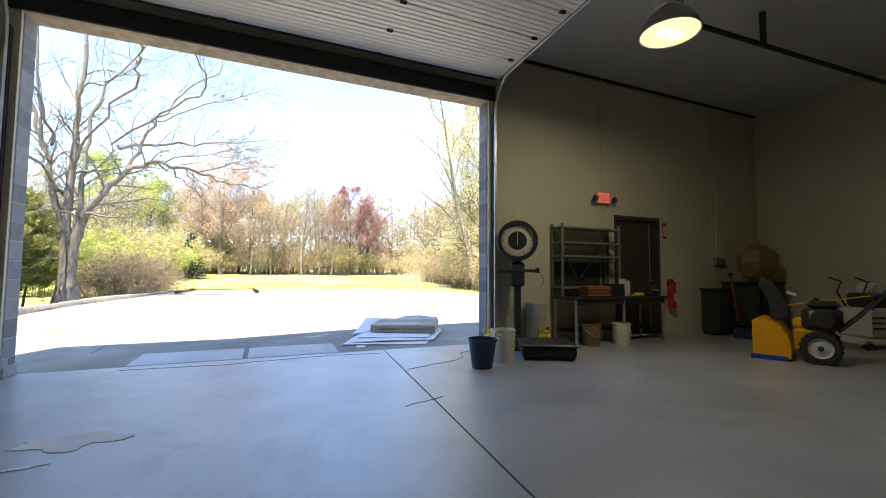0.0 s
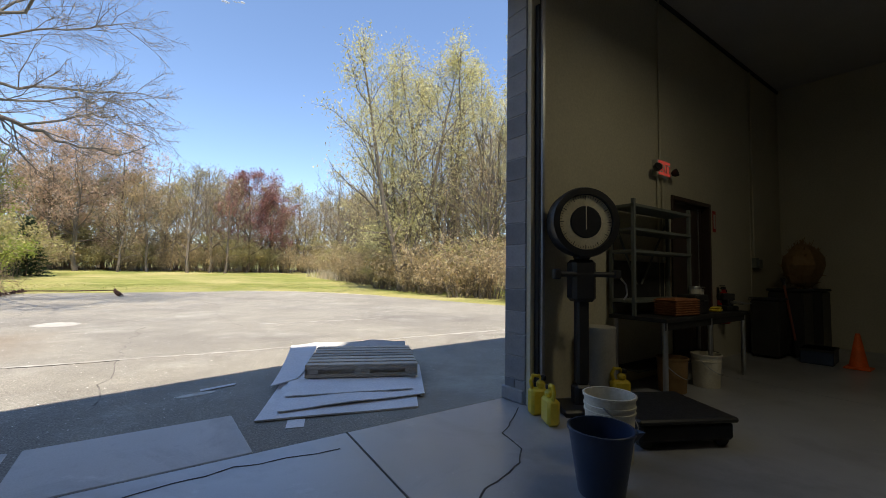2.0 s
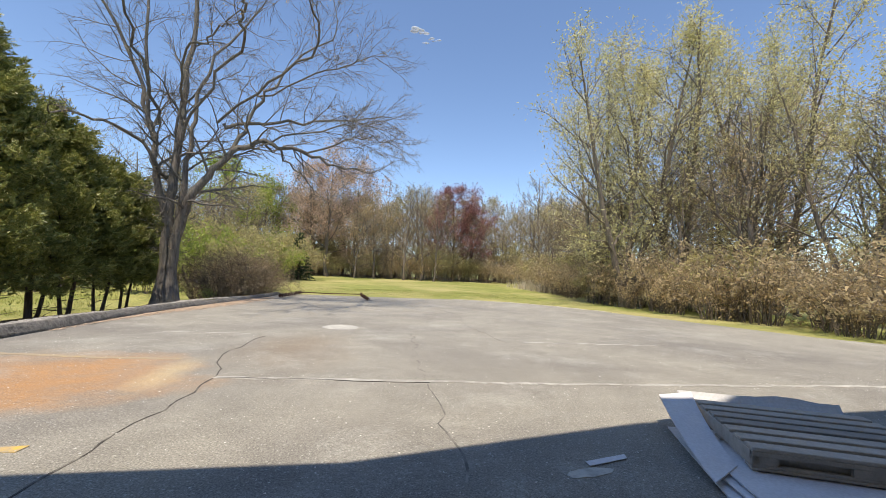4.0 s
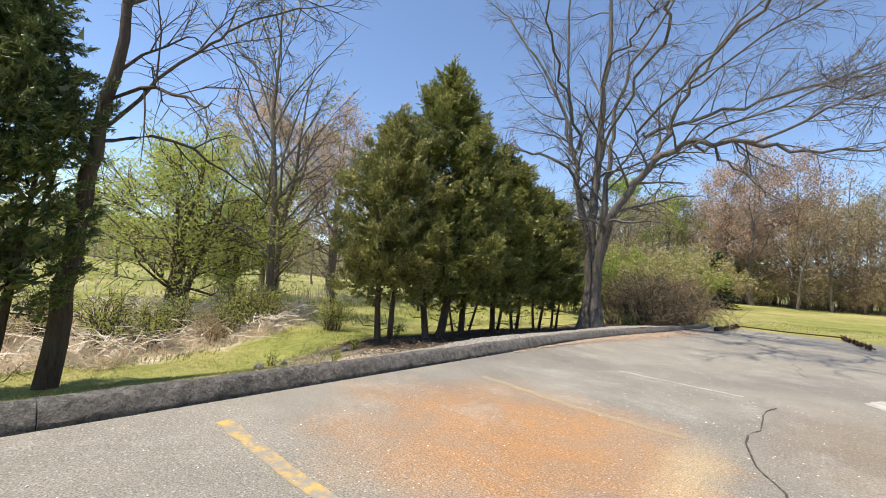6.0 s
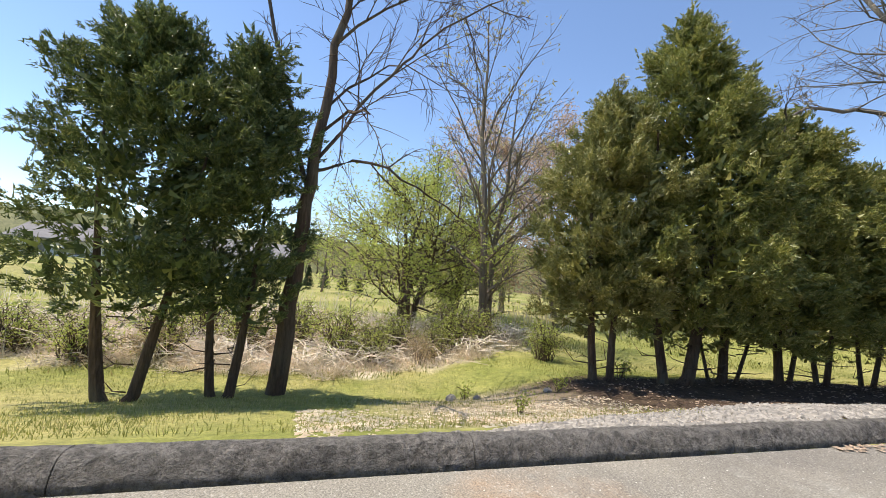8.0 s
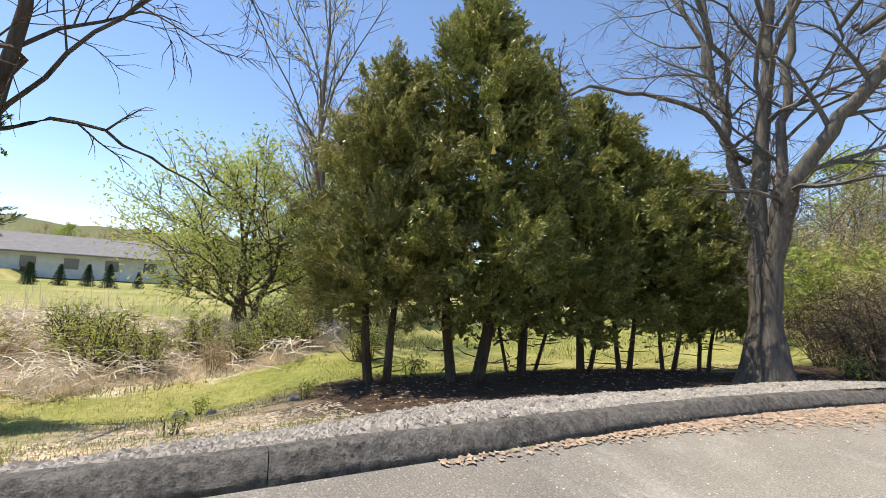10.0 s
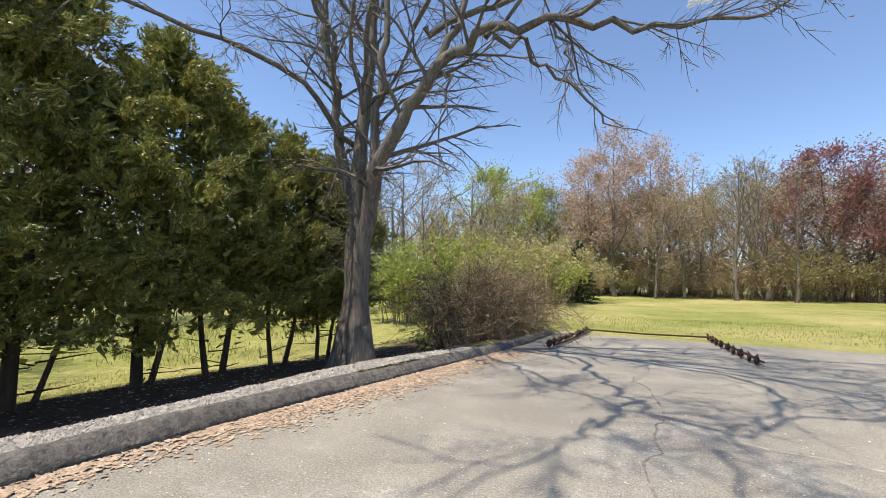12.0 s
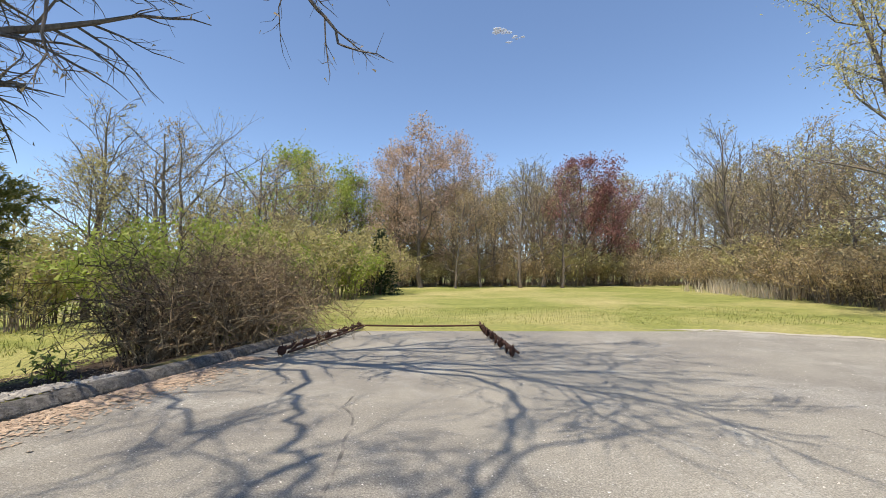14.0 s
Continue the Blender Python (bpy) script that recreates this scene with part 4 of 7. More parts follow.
bucket(at(1.63, 3.99, 0, -60), 0.115, 0.165, 0.34, M["blue_plastic"], "dark blue plastic bucket with a pouring lip", 0.02, False, True)
bucket(at(2.04, 4.2, 0, 200), 0.133, 0.152, 0.40, M["white_plastic"], "off-white plastic pail with wire handle", 0.02, True, False, (0.30, 0.335))
bucket(at(4.47, 4.62, 0, 180), 0.12, 0.14, 0.34, M["white_plastic"], "off-white plastic pail under the workbench", 0.02, True, False, (0.27,))
bucket(at(3.95, 4.72, 0, 180), 0.12, 0.14, 0.34, M["tan"], "yellowish-brown plastic pail under the workbench", 0.02, True)


def jug(m, tall, label):
    t = thing("jug", m, label, "jug")
    part("body", Shape().box(-0.05, -0.085, 0, 0.05, 0.085, tall * 0.62, 0.022).box(-0.035, -0.05, tall * 0.6, 0.035, 0.02, tall * 0.8, 0.02), M["yellow_plastic"], t, "", True)
    part("handle", Shape().tube([(0, 0.06, tall * 0.6), (0, 0.078, tall * 0.78), (0, 0.055, tall * 0.92), (0, 0.0, tall * 0.9), (0, -0.02, tall * 0.82)], 0.016, 8), M["yellow_plastic"], t, "", True)
    part("cap", Shape().lathe([(0.026, tall * 0.8), (0.027, tall * 0.88), (0.022, tall * 0.9), (0.0001, tall * 0.9)], 16, pose(0, -0.035, 0)), M["black"], t, "black screw cap", True)
    return t


jug(at(2.3, 5.0, 0, 70), 0.34, "yellow plastic jug with a looped handle")
jug(at(2.2, 4.8, 0, 150), 0.32, "yellow plastic bottle with a black cap")
jug(at(3.12, 4.78, 0, 60), 0.34, "yellow plastic jug with a looped handle")

barrel = thing("fibre_drum", at(3.12, 5.0), "pale fibre drum behind the scale", "drum")
part("body", Shape().lathe([(0.15, 0), (0.155, 0.02), (0.155, 0.62), (0.16, 0.63), (0.16, 0.66), (0.0001, 0.66)], 28), M["steel_white"], barrel, "", True)

bench = thing("workbench", at(3.5, 4.55), "dark metal workbench with round steel legs", "workbench")
part("tabletop", Shape().box(0, 0, 0.71, 1.95, 0.58, 0.75, 0.006), M["dark_steel"], bench)
part("apron_rail", Shape().box(0.03, 0.02, 0.64, 1.92, 0.05, 0.709), M["dark_steel"], bench)
part("lower_shelf", Shape().box(0.06, 0.3, 0.2, 1.9, 0.56, 0.225, 0.004), M["dark_steel"], bench)
for x in (0.05, 1.0, 1.9):
    for y in (0.04, 0.53):
        part("leg", Shape().tube([(x, y, 0), (x, y, 0.71)], 0.024, 12), M["galv"], bench, "grey steel leg", True)
rack = thing("shelf_rack", at(3.52, 4.86, 0.752), "grey-green metal rack with cross braces and empty shelves", "shelf rack")
for x in (0, 1.18):
    for y in (0.0, 0.24):
        part("upright", Shape().box(x, y, 0, x + 0.035, y + 0.035, 1.16, 0.003), M["grey_rack"], rack)
for z in (0.12, 0.62, 0.84, 1.08):
    part("shelf", Shape().box(0.0, -0.004, z, 1.215, 0.279, z + 0.03, 0.003), M["grey_rack"], rack)
for a, b in (((0.02, 0.26, 1.05), (0.5, 0.26, 0.3)), ((1.2, 0.26, 1.05), (0.6, 0.26, 0.3))):
    part("brace", Shape().tube([a, b], 0.012, 6), M["grey_rack"], rack)
part("back_panel", Shape().box(0.03, 0.281, 0.1, 1.19, 0.286, 0.55), M["dark_steel"], rack)

bsk = thing("wicker_basket", at(4.02, 4.7, 0.752, -6), "orange-brown woven basket on the workbench", "basket")
part("body", Shape().box(-0.2, -0.11, 0, 0.2, 0.11, 0.17, 0.015), M["wicker"], bsk)
for i in range(7):
    part("band", Shape().box(-0.208, -0.118, 0.008 + i * 0.023, 0.208, 0.118, 0.022 + i * 0.023, 0.005), M["wicker"], bsk)
case = thing("tool_case", at(4.42, 4.72, 0.752, 0), "dark green tool case on the workbench", "tool case")
part("body", Shape().box(-0.15, -0.1, 0, 0.15, 0.1, 0.2, 0.012), M["dark_steel"], case)
part("handle", Shape().tube([(-0.05, -0.1, 0.14), (-0.05, -0.13, 0.14), (0.05, -0.13, 0.14), (0.05, -0.1, 0.14)], 0.008, 6), M["black"], case)
for x, r, h in ((4.72, 0.06, 0.28), (4.83, 0.045, 0.25)):
    c = thing("canister", at(x, 4.82, 0.752), "pale cylindrical canister on the workbench", "canister", "canisters on the workbench")
    part("body", Shape().lathe([(r, 0), (r, h * 0.93), (r * 0.8, h), (0.0001, h)], 20), M["steel_white"], c, "", True)
    part("lid", Shape().lathe([(r * 1.03, h * 0.9), (r * 1.03, h * 0.95), (r * 0.9, h * 1.0), (0.0001, h * 1.005)], 20), M["galv"], c, "", True)
vise = thing("bench_vise", at(5.22, 4.68, 0.752, -25), "dark bench vise bolted to the workbench", "bench vise")
part("base", Shape().box(-0.08, -0.08, 0, 0.08, 0.08, 0.06, 0.01).box(-0.04, -0.05, 0.06, 0.04, 0.05, 0.14, 0.01), M["dark_steel"], vise)
part("jaw", Shape().box(-0.08, -0.03, 0.12, 0.08, 0.01, 0.2, 0.008), M["dark_steel"], vise)
part("jaw", Shape().box(-0.08, 0.03, 0.12, 0.08, 0.08, 0.2, 0.008), M["dark_steel"], vise)
part("screw", Shape().tube([(0, -0.22, 0.1), (0, 0.1, 0.1)], 0.016, 8).tube([(-0.1, -0.21, 0.1), (0.1, -0.21, 0.1)], 0.007, 6), M["galv"], vise)
cloth = thing("folded_rag", at(4.95, 4.7, 0.752, 15), "yellowish folded rag on the workbench", "rag")
part("cloth", Shape().box(-0.12, -0.06, 0, 0.1, 0.06, 0.03, 0.012).box(-0.08, -0.05, 0.03, 0.12, 0.05, 0.05, 0.01), M["yellow_plastic"], cloth)


# ---- garage: machines and clutter by the side wall ----
def wheel(parent, m, r, w):
    ty = part("wheel", Shape().lathe([(r * 0.62, -w / 2), (r * 0.92, -w / 2), (r, -w / 3), (r, w / 3), (r * 0.92, w / 2), (r * 0.62, w / 2)], 28, m, False), M["tyre"], parent, "black rubber tyre", True)
    lug = Shape()
    for i in range(18):
        lug.box(-0.012, r - 0.012, -w / 2, 0.012, r + 0.012, w / 2, 0.003, m @ pose(0, 0, 0, 0, 0, i * 20))
    part("tread", lug, M["tyre"], ty)
    part("rim", Shape().lathe([(0.0001, -w / 2 + 0.02), (r * 0.25, -w / 2 + 0.01), (r * 0.5, -w / 2 + 0.03), (r * 0.64, -w / 2), (r * 0.64, w / 2), (r * 0.5, w / 2 - 0.03), (r * 0.25, w / 2 - 0.01), (0.0001, w / 2 - 0.02)], 24, m), M["steel_white"], ty, "off-white wheel rim", True)
    part("hub", Shape().lathe([(0.0001, -w / 2 - 0.02), (0.03, -w / 2 - 0.01), (0.03, w / 2 + 0.01), (0.0001, w / 2 + 0.02)], 12, m), M["dark_steel"], ty)


def snow_blower(m):
    """Its front towards -x."""
    t = thing("snow_blower", m, "yellow two-stage snow blower with a black chute", "snow blower")
    arc = [(0.0, 0.03), (0.0, 0.5), (0.08, 0.535), (0.2, 0.51), (0.3, 0.44), (0.37, 0.33), (0.4, 0.2), (0.4, 0.03)]
    for y0, y1 in ((-0.33, -0.315), (0.315, 0.33)):
        part("side_plate", Shape().prism(arc, y0, y1), M["yellow_paint"], t)
    hs = Shape()
    for (xa, za), (xb, zb) in zip(arc[1:-1], arc[2:]):
        hs.add([(xa, -0.315, za), (xb, -0.315, zb), (xb, 0.315, zb), (xa, 0.315, za), (xa - 0.012, -0.315, za - 0.008), (xb - 0.012, -0.315, zb - 0.008), (xb - 0.012, 0.315, zb - 0.008), (xa - 0.012, 0.315, za - 0.008)], [(0, 3, 2, 1), (4, 5, 6, 7)])
    part("auger_housing", hs, M["yellow_paint"], t, "curved yellow auger housing", True)
    part("scraper", Shape().box(-0.02, -0.345, 0.0, 0.36, -0.331, 0.06, 0.004).box(-0.02, 0.331, 0.0, 0.36, 0.345, 0.06, 0.004).box(0.34, -0.31, 0.01, 0.39, 0.31, 0.028), M["blue_scuff"], t, "blue skid shoes and scraper bar")
    aug = Shape().tube([(0.17, -0.31, 0.25), (0.17, 0.31, 0.25)], 0.02, 8)
    k = len(aug.v)
    for i in range(61):
        y, a = -0.3 + 0.6 * i / 60, i * 0.42 * (1 if i < 30 else -1)
        for r in (0.02, 0.17):
            aug.v += [(0.17 + r * math.cos(a), y, 0.25 + r * math.sin(a)), (0.17 + r * math.cos(a), y + 0.006, 0.25 + r * math.sin(a))]
    for i in range(60):
        q = k + i * 4
        aug.f += [(q, q + 2, q + 6, q + 4), (q + 1, q + 5, q + 7, q + 3), (q + 2, q + 3, q + 7, q + 6)]
    part("auger", aug, M["dark_steel"], t, "dark spiral auger")
    part("chute_base", Shape().lathe([(0.1, 0.5), (0.11, 0.54), (0.1, 0.58)], 20, pose(0.28, 0, 0)), M["black"], t, "", True)
    ch = [pose(0.28, 0, 0.56, 0, -8, 0), pose(0.25, 0, 0.75, 0, -20, 0), pose(0.16, 0, 0.95, 0, -45, 0), pose(0.08, 0, 1.03, 0, -70, 0)]
    s = Shape()
    for i, mm in enumerate(ch):
        w = 0.085 - 0.004 * i
        s.v += [(mm @ Vector(p))[:] for p in ((-w, -w, 0), (w, -w, 0), (w, w, 0), (-w, w, 0))]
    for i in range(3):
        for j in range(4):
            if not (i == 2 and j == 3):
                s.f.append((i * 4 + j, i * 4 + (j + 1) % 4, i * 4 + 4 + (j + 1) % 4, i * 4 + 4 + j))
    chute = part("chute", s, M["black"], t, "tall black discharge chute")
    part("decal", Shape().box(0.0, -0.09, 0.9, 0.1, -0.086, 0.94, 0, pose(0.05, 0, 0.02, 0, 20, 0)), M["steel_white"], chute, "white decal bars")
    part("body", Shape().box(0.42, -0.17, 0.12, 0.82, 0.17, 0.42, 0.03).box(0.41, -0.13, 0.42, 0.62, 0.13, 0.55, 0.03), M["yellow_paint"], t, "yellow gear housing")
    eng = part("engine", Shape().box(0.5, -0.2, 0.42, 0.9, 0.2, 0.68, 0.04).box(0.55, -0.16, 0.68, 0.88, 0.16, 0.78, 0.05).lathe([(0.13, 0), (0.13, 0.05), (0.1, 0.08), (0.0001, 0.08)], 24, pose(0.72, -0.2, 0.56, 90, 0, 0)), M["black"], t, "black engine with recoil starter", True)
    part("muffler", Shape().box(0.58, -0.235, 0.56, 0.72, -0.2, 0.66, 0.01), M["galv"], eng, "bare metal muffler")
    part("fuel_cap", Shape().lathe([(0.03, 0.78), (0.03, 0.81), (0.0001, 0.815)], 14, pose(0.65, 0.05, 0)), M["black"], eng)
    part("axle", Shape().tube([(0.68, -0.27, 0.2), (0.68, 0.27, 0.2)], 0.02, 8), M["dark_steel"], t)
    for y in (-0.26, 0.26):
        wheel(t, pose(0.68, y, 0.2, 90, 0, 0), 0.2, 0.12)
    for y in (-0.2, 0.2):
        part("handlebar", Shape().tube([(0.85, y, 0.4), (1.05, y, 0.62), (1.32, y * 1.2, 0.95), (1.46, y * 1.2, 0.97)], 0.014, 8), M["black"], t, "", True)
        part("lever", Shape().tube([(1.3, y * 1.2, 0.96), (1.34, y * 1.2, 1.06), (1.46, y * 1.2, 1.06)], 0.008, 6), M["dark_steel"], t)
    part("control_panel", Shape().box(1.14, -0.24, 0.84, 1.3, 0.24, 0.9, 0.015), M["black"], t)
    part("control_rod", Shape().tube([(0.35, 0.05, 0.7), (1.15, 0.05, 0.86)], 0.008, 6), M["yellow_paint"], t, "thin yellow crank rod")
    return t


snow_blower(at(5.62, 3.32, 0, -66))


def walk_saw(m):
    t = thing("floor_machine", m, "off-white walk-behind floor machine with black handlebars", "floor machine")
    part("deck", Shape().box(-0.3, -0.26, 0.07, 0.5, 0.26, 0.16, 0.02), M["steel_white"], t)
    body = part("body", Shape().box(-0.15, -0.22, 0.16, 0.45, 0.22, 0.62, 0.04), M["steel_white"], t, "off-white metal body")
    for z in (0.3, 0.38, 0.46):
        part("vent", Shape().box(-0.1, -0.224, z, 0.1, -0.2205, z + 0.03), M["black"], body)
    part("engine", Shape().box(-0.1, -0.18, 0.62, 0.35, 0.18, 0.84, 0.04), M["black"], t, "black engine block")
    for y in (-0.2, 0.2):
        part("handlebar", Shape().tube([(-0.05, y, 0.6), (-0.2, y, 0.85), (-0.12, y, 1.02), (-0.32, y, 1.08)], 0.014, 8), M["black"], t, "", True)
        for x in (-0.22, 0.42):
            part("wheel", Shape().lathe([(0.03, -0.02), (0.07, -0.02), (0.07, 0.02), (0.03, 0.02)], 18, pose(x, y * 1.2, 0.07, 90, 0, 0)), M["tyre"], t, "", True)
    part("tank", Shape().lathe([(0.08, -0.12), (0.1, -0.1), (0.1, 0.1), (0.08, 0.12)], 20, pose(0.12, 0, 0.9, 90, 0, 0)), M["steel_white"], t, "", True)
    return t


walk_saw(at(7.85, 3.05, 0, -20))
for x, y, sx, sy, h, lab in ((7.05, 4.82, 0.36, 0.34, 0.82, "black upright storage bin against the wall"), (7.6, 4.7, 0.5, 0.42, 0.95, "black plastic utility cart against the wall"), (8.25, 4.62, 0.5, 0.4, 0.95, "black wheeled bin in the corner")):
    b = thing("storage_bin", at(x, y, 0), lab, "storage bin")
    part("body", Shape().box(-sx / 2, -sy / 2, 0.03, sx / 2, sy / 2, h, 0.025), M["black"], b)
    part("lid", Shape().box(-sx / 2 - 0.015, -sy / 2 - 0.015, h, sx / 2 + 0.015, sy / 2 + 0.015, h + 0.035, 0.012), M["rubber"], b)
    for wx in (-sx / 2 + 0.05, sx / 2 - 0.05):
        part("wheel", Shape().lathe([(0.01, -0.015), (0.04, -0.015), (0.04, 0.015), (0.01, 0.015)], 14, pose(wx, sy / 2 - 0.05, 0.04, 90, 0, 0)), M["tyre"], b)
tote = thing("crate", at(7.2, 4.3, 0, 5), "low dark blue plastic crate on the floor", "crate")
part("body", Shape().box(-0.25, -0.17, 0, 0.25, 0.17, 0.2, 0.012), M["blue_plastic"], tote)
part("rim", Shape().box(-0.26, -0.18, 0.17, 0.26, 0.18, 0.2, 0.008), M["black"], tote)
shovel = thing("shovel", pose(7.32, 4.55, 0.0, -8, 0, 0), "red-handled shovel leaning against the wall", "shovel")
part("shaft", Shape().tube([(0, 0, 0.25), (0, 0, 1.05)], 0.017, 8), M["wood_red"], shovel, "", True)
part("grip", Shape().tube([(-0.06, 0, 1.14), (0.06, 0, 1.14)], 0.016, 8).tube([(0, 0, 1.05), (-0.055, 0, 1.14)], 0.012, 6).tube([(0, 0, 1.05), (0.055, 0, 1.14)], 0.012, 6), M["black"], shovel)
part("blade", Shape().add([(-0.12, 0, 0.28), (0.12, 0, 0.28), (0.13, -0.01, 0.02), (-0.13, -0.01, 0.02), (0, 0.03, 0.26), (0, 0.03, 0.0), (-0.12, 0.006, 0.28), (0.12, 0.006, 0.28), (0.13, -0.004, 0.02), (-0.13, -0.004, 0.02), (0, 0.036, 0.26), (0, 0.036, 0.0)], [(0, 4, 5, 3), (4, 1, 2, 5), (6, 9, 11, 10), (10, 11, 8, 7)]), M["dark_steel"], shovel)
sack = thing("burlap_bundle", at(8.1, 4.66, 0.985), "tan fibre bundle on top of the dark bins", "bundle")
bs = Shape()
for i in range(9):
    for j in range(20):
        a, v = 2 * math.pi * j / 20, -math.pi / 2 + math.pi * i / 8
        r = 0.42 * (1 + 0.4 * noise.noise((math.cos(a) * 2, math.sin(a) * 2, i * 0.6)) + 0.25 * noise.noise((math.cos(a) * 6, math.sin(a) * 6, i * 1.7)))
        bs.v.append((r * math.cos(v) * math.cos(a) * 1.1, r * 0.5 * math.cos(v) * math.sin(a), 0.36 + 0.36 * math.sin(v)))
for i in range(8):
    for j in range(20):
        bs.f.append((i * 20 + j, i * 20 + (j + 1) % 20, i * 20 + 20 + (j + 1) % 20, i * 20 + 20 + j))
part("fibre_mass", bs, M["tan"], sack, "", True)
tufts = Shape()
R = random.Random(9)
for i in range(420):
    p = Vector(R.choice(bs.v))
    d = (p - Vector((0, 0, 0.3))).normalized() + Vector((R.gauss(0, 0.5), R.gauss(0, 0.5), R.gauss(0.2, 0.5)))
    tufts.tube([p * 0.95, p + d * R.uniform(0.015, 0.05)], [0.006, 0.003], 3, False)
part("loose_fibre", tufts, M["tan"], sack, "loose dry fibre ends")
cone = thing("traffic_cone", at(7.1, 3.9), "small orange traffic cone on the floor", "traffic cone")
part("base", Shape().box(-0.13, -0.13, 0, 0.13, 0.13, 0.025, 0.01), M["orange"], cone)
part("cone_body", Shape().lathe([(0.1, 0.024), (0.09, 0.06), (0.025, 0.44), (0.02, 0.45), (0.0001, 0.45)], 24), M["orange"], cone, "", True)


# ---- before the door: flattened cardboard and a pallet ----
def sheet_of(name, corners, z, material, label, thick=0.012, curl=0.02, lift=0.0):
    """A loose sheet on the ground, slightly warped."""
    s, k = Shape(), 8
    a, b, c, d = [Vector((*p, 0)) for p in corners]
    for h in (0, -thick):
        for i in range(k + 1):
            for j in range(k + 1):
                p = a.lerp(b, i / k).lerp(d.lerp(c, i / k), j / k)
                s.v.append((p.x, p.y, z + h + lift * (j / k) ** 2 + curl * max(0, noise.noise((p.x * 1.3, p.y * 1.3, z * 50)))))
    n = (k + 1) ** 2
    for i in range(k):
        for j in range(k):
            q = i * (k + 1) + j
            s.f += [(q, q + k + 1, q + k + 2, q + 1), (n + q, n + q + 1, n + q + k + 2, n + q + k + 1)]
    ring = [i * (k + 1) for i in range(k)] + [k * (k + 1) + j for j in range(k)] + [i * (k + 1) + k for i in range(k, 0, -1)] + [j for j in range(k, 0, -1)]
    s.f += [(ring[i], ring[i] + n, ring[(i + 1) % len(ring)] + n, ring[(i + 1) % len(ring)]) for i in range(len(ring))]
    t = thing(name, at(0, 0), label, "cardboard", "flattened cardboard under the pallet")
    part("board", s, material, t)


sheet_of("cardboard_sheet", [(0.34, 6.02), (1.55, 5.66), (2.5, 7.3), (1.1, 7.7)], 0.016, M["cardboard"], "large flattened pale cardboard sheet on asphalt")
sheet_of("cardboard_sheet", [(0.52, 6.08), (1.76, 5.88), (2.35, 6.9), (0.9, 7.3)], 0.038, M["cardboard"], "flattened pale cardboard sheet on the pile", 0.008)
sheet_of("cardboard_sheet", [(0.66, 6.4), (1.72, 6.02), (2.2, 6.9), (0.98, 7.35)], 0.056, M["cardboard"], "flattened pale cardboard sheet under the pallet", 0.008, 0.005)
sheet_of("cardboard_sheet", [(0.62, 6.75), (0.93, 6.92), (1.45, 7.86), (1.1, 7.8)], 0.065, M["cardboard"], "crumpled pale cardboard sheet beside the pallet", 0.01, 0.03, 0.17)
sheet_of("cardboard_sheet", [(1.52, 7.84), (2.45, 7.36), (2.5, 7.5), (1.42, 7.98)], 0.1, M["cardboard"], "crumpled pale cardboard sheet behind the pallet", 0.01, 0.16, 0.12)
sheet_of("cardboard_scrap", [(0.5, 5.78), (0.62, 5.74), (0.68, 5.9), (0.56, 5.94)], 0.006, M["cardboard"], "small scrap of pale cardboard", 0.004, 0.0)
sheet_of("cardboard_scrap", [(0.1, 7.12), (0.4, 7.2), (0.42, 7.26), (0.1, 7.18)], 0.01, M["cardboard"], "thin strip of pale cardboard", 0.004, 0.01)


def pallet(m):
    t = thing("pallet", m, "weathered grey wooden pallet lying on cardboard", "pallet")
    w, d = 1.13, 1.05
    top = to_mesh("plank", Shape().box(0, 0, 0, w, 0.105, 0.02, 0.004), M["pallet"])
    low = to_mesh("plank", Shape().box(0, 0, 0, w, 0.1, 0.018, 0.004), M["pallet"])
    st = to_mesh("stringer", Shape().box(0, 0, 0, 0.04, d, 0.09, 0.004), M["pallet"])
    for k in range(7):
        for me, z, use in ((top, 0.109, True), (low, 0.0, k in (0, 3, 6))):
            if use:
                ob = new("plank", me)
                ob.parent, ob.matrix_basis = t, pose(rng.uniform(-0.008, 0.008), k * 0.1575, z, 0, 0, rng.uniform(-0.4, 0.4))
    for x in (0.0, w / 2 - 0.02, w - 0.04):
        ob = new("stringer", st)
        ob.parent, ob.matrix_basis = t, pose(x, 0, 0.0185)
    # the near side is boarded, with two shallow notches
    part("side_board", Shape().box(0.04, 0.035, 0.019, w - 0.04, 0.05, 0.108, 0.003), M["pallet"], t)
    part("side_rail", Shape().box(0.0, -0.001, 0.019, w, 0.03, 0.036, 0.003).box(0.0, -0.001, 0.08, w, 0.03, 0.108, 0.003).box(0.0, 0.0, 0.036, 0.13, 0.03, 0.08).box(w / 2 - 0.08, 0.0, 0.036, w / 2 + 0.08, 0.03, 0.08).box(w - 0.13, 0.0, 0.036, w, 0.03, 0.08), M["pallet"], t)
    return t


pallet(at(0.97, 6.86, 0.066, -26))


# ---- vegetation ----
def from_arrays(name, verts, faces, material):
    """A mesh from arrays: verts (n, 3), faces (m, k)."""
    me = bpy.data.meshes.new(name)
    me.from_pydata(verts.tolist(), [], faces.tolist())
    me.materials.append(material)
    return me


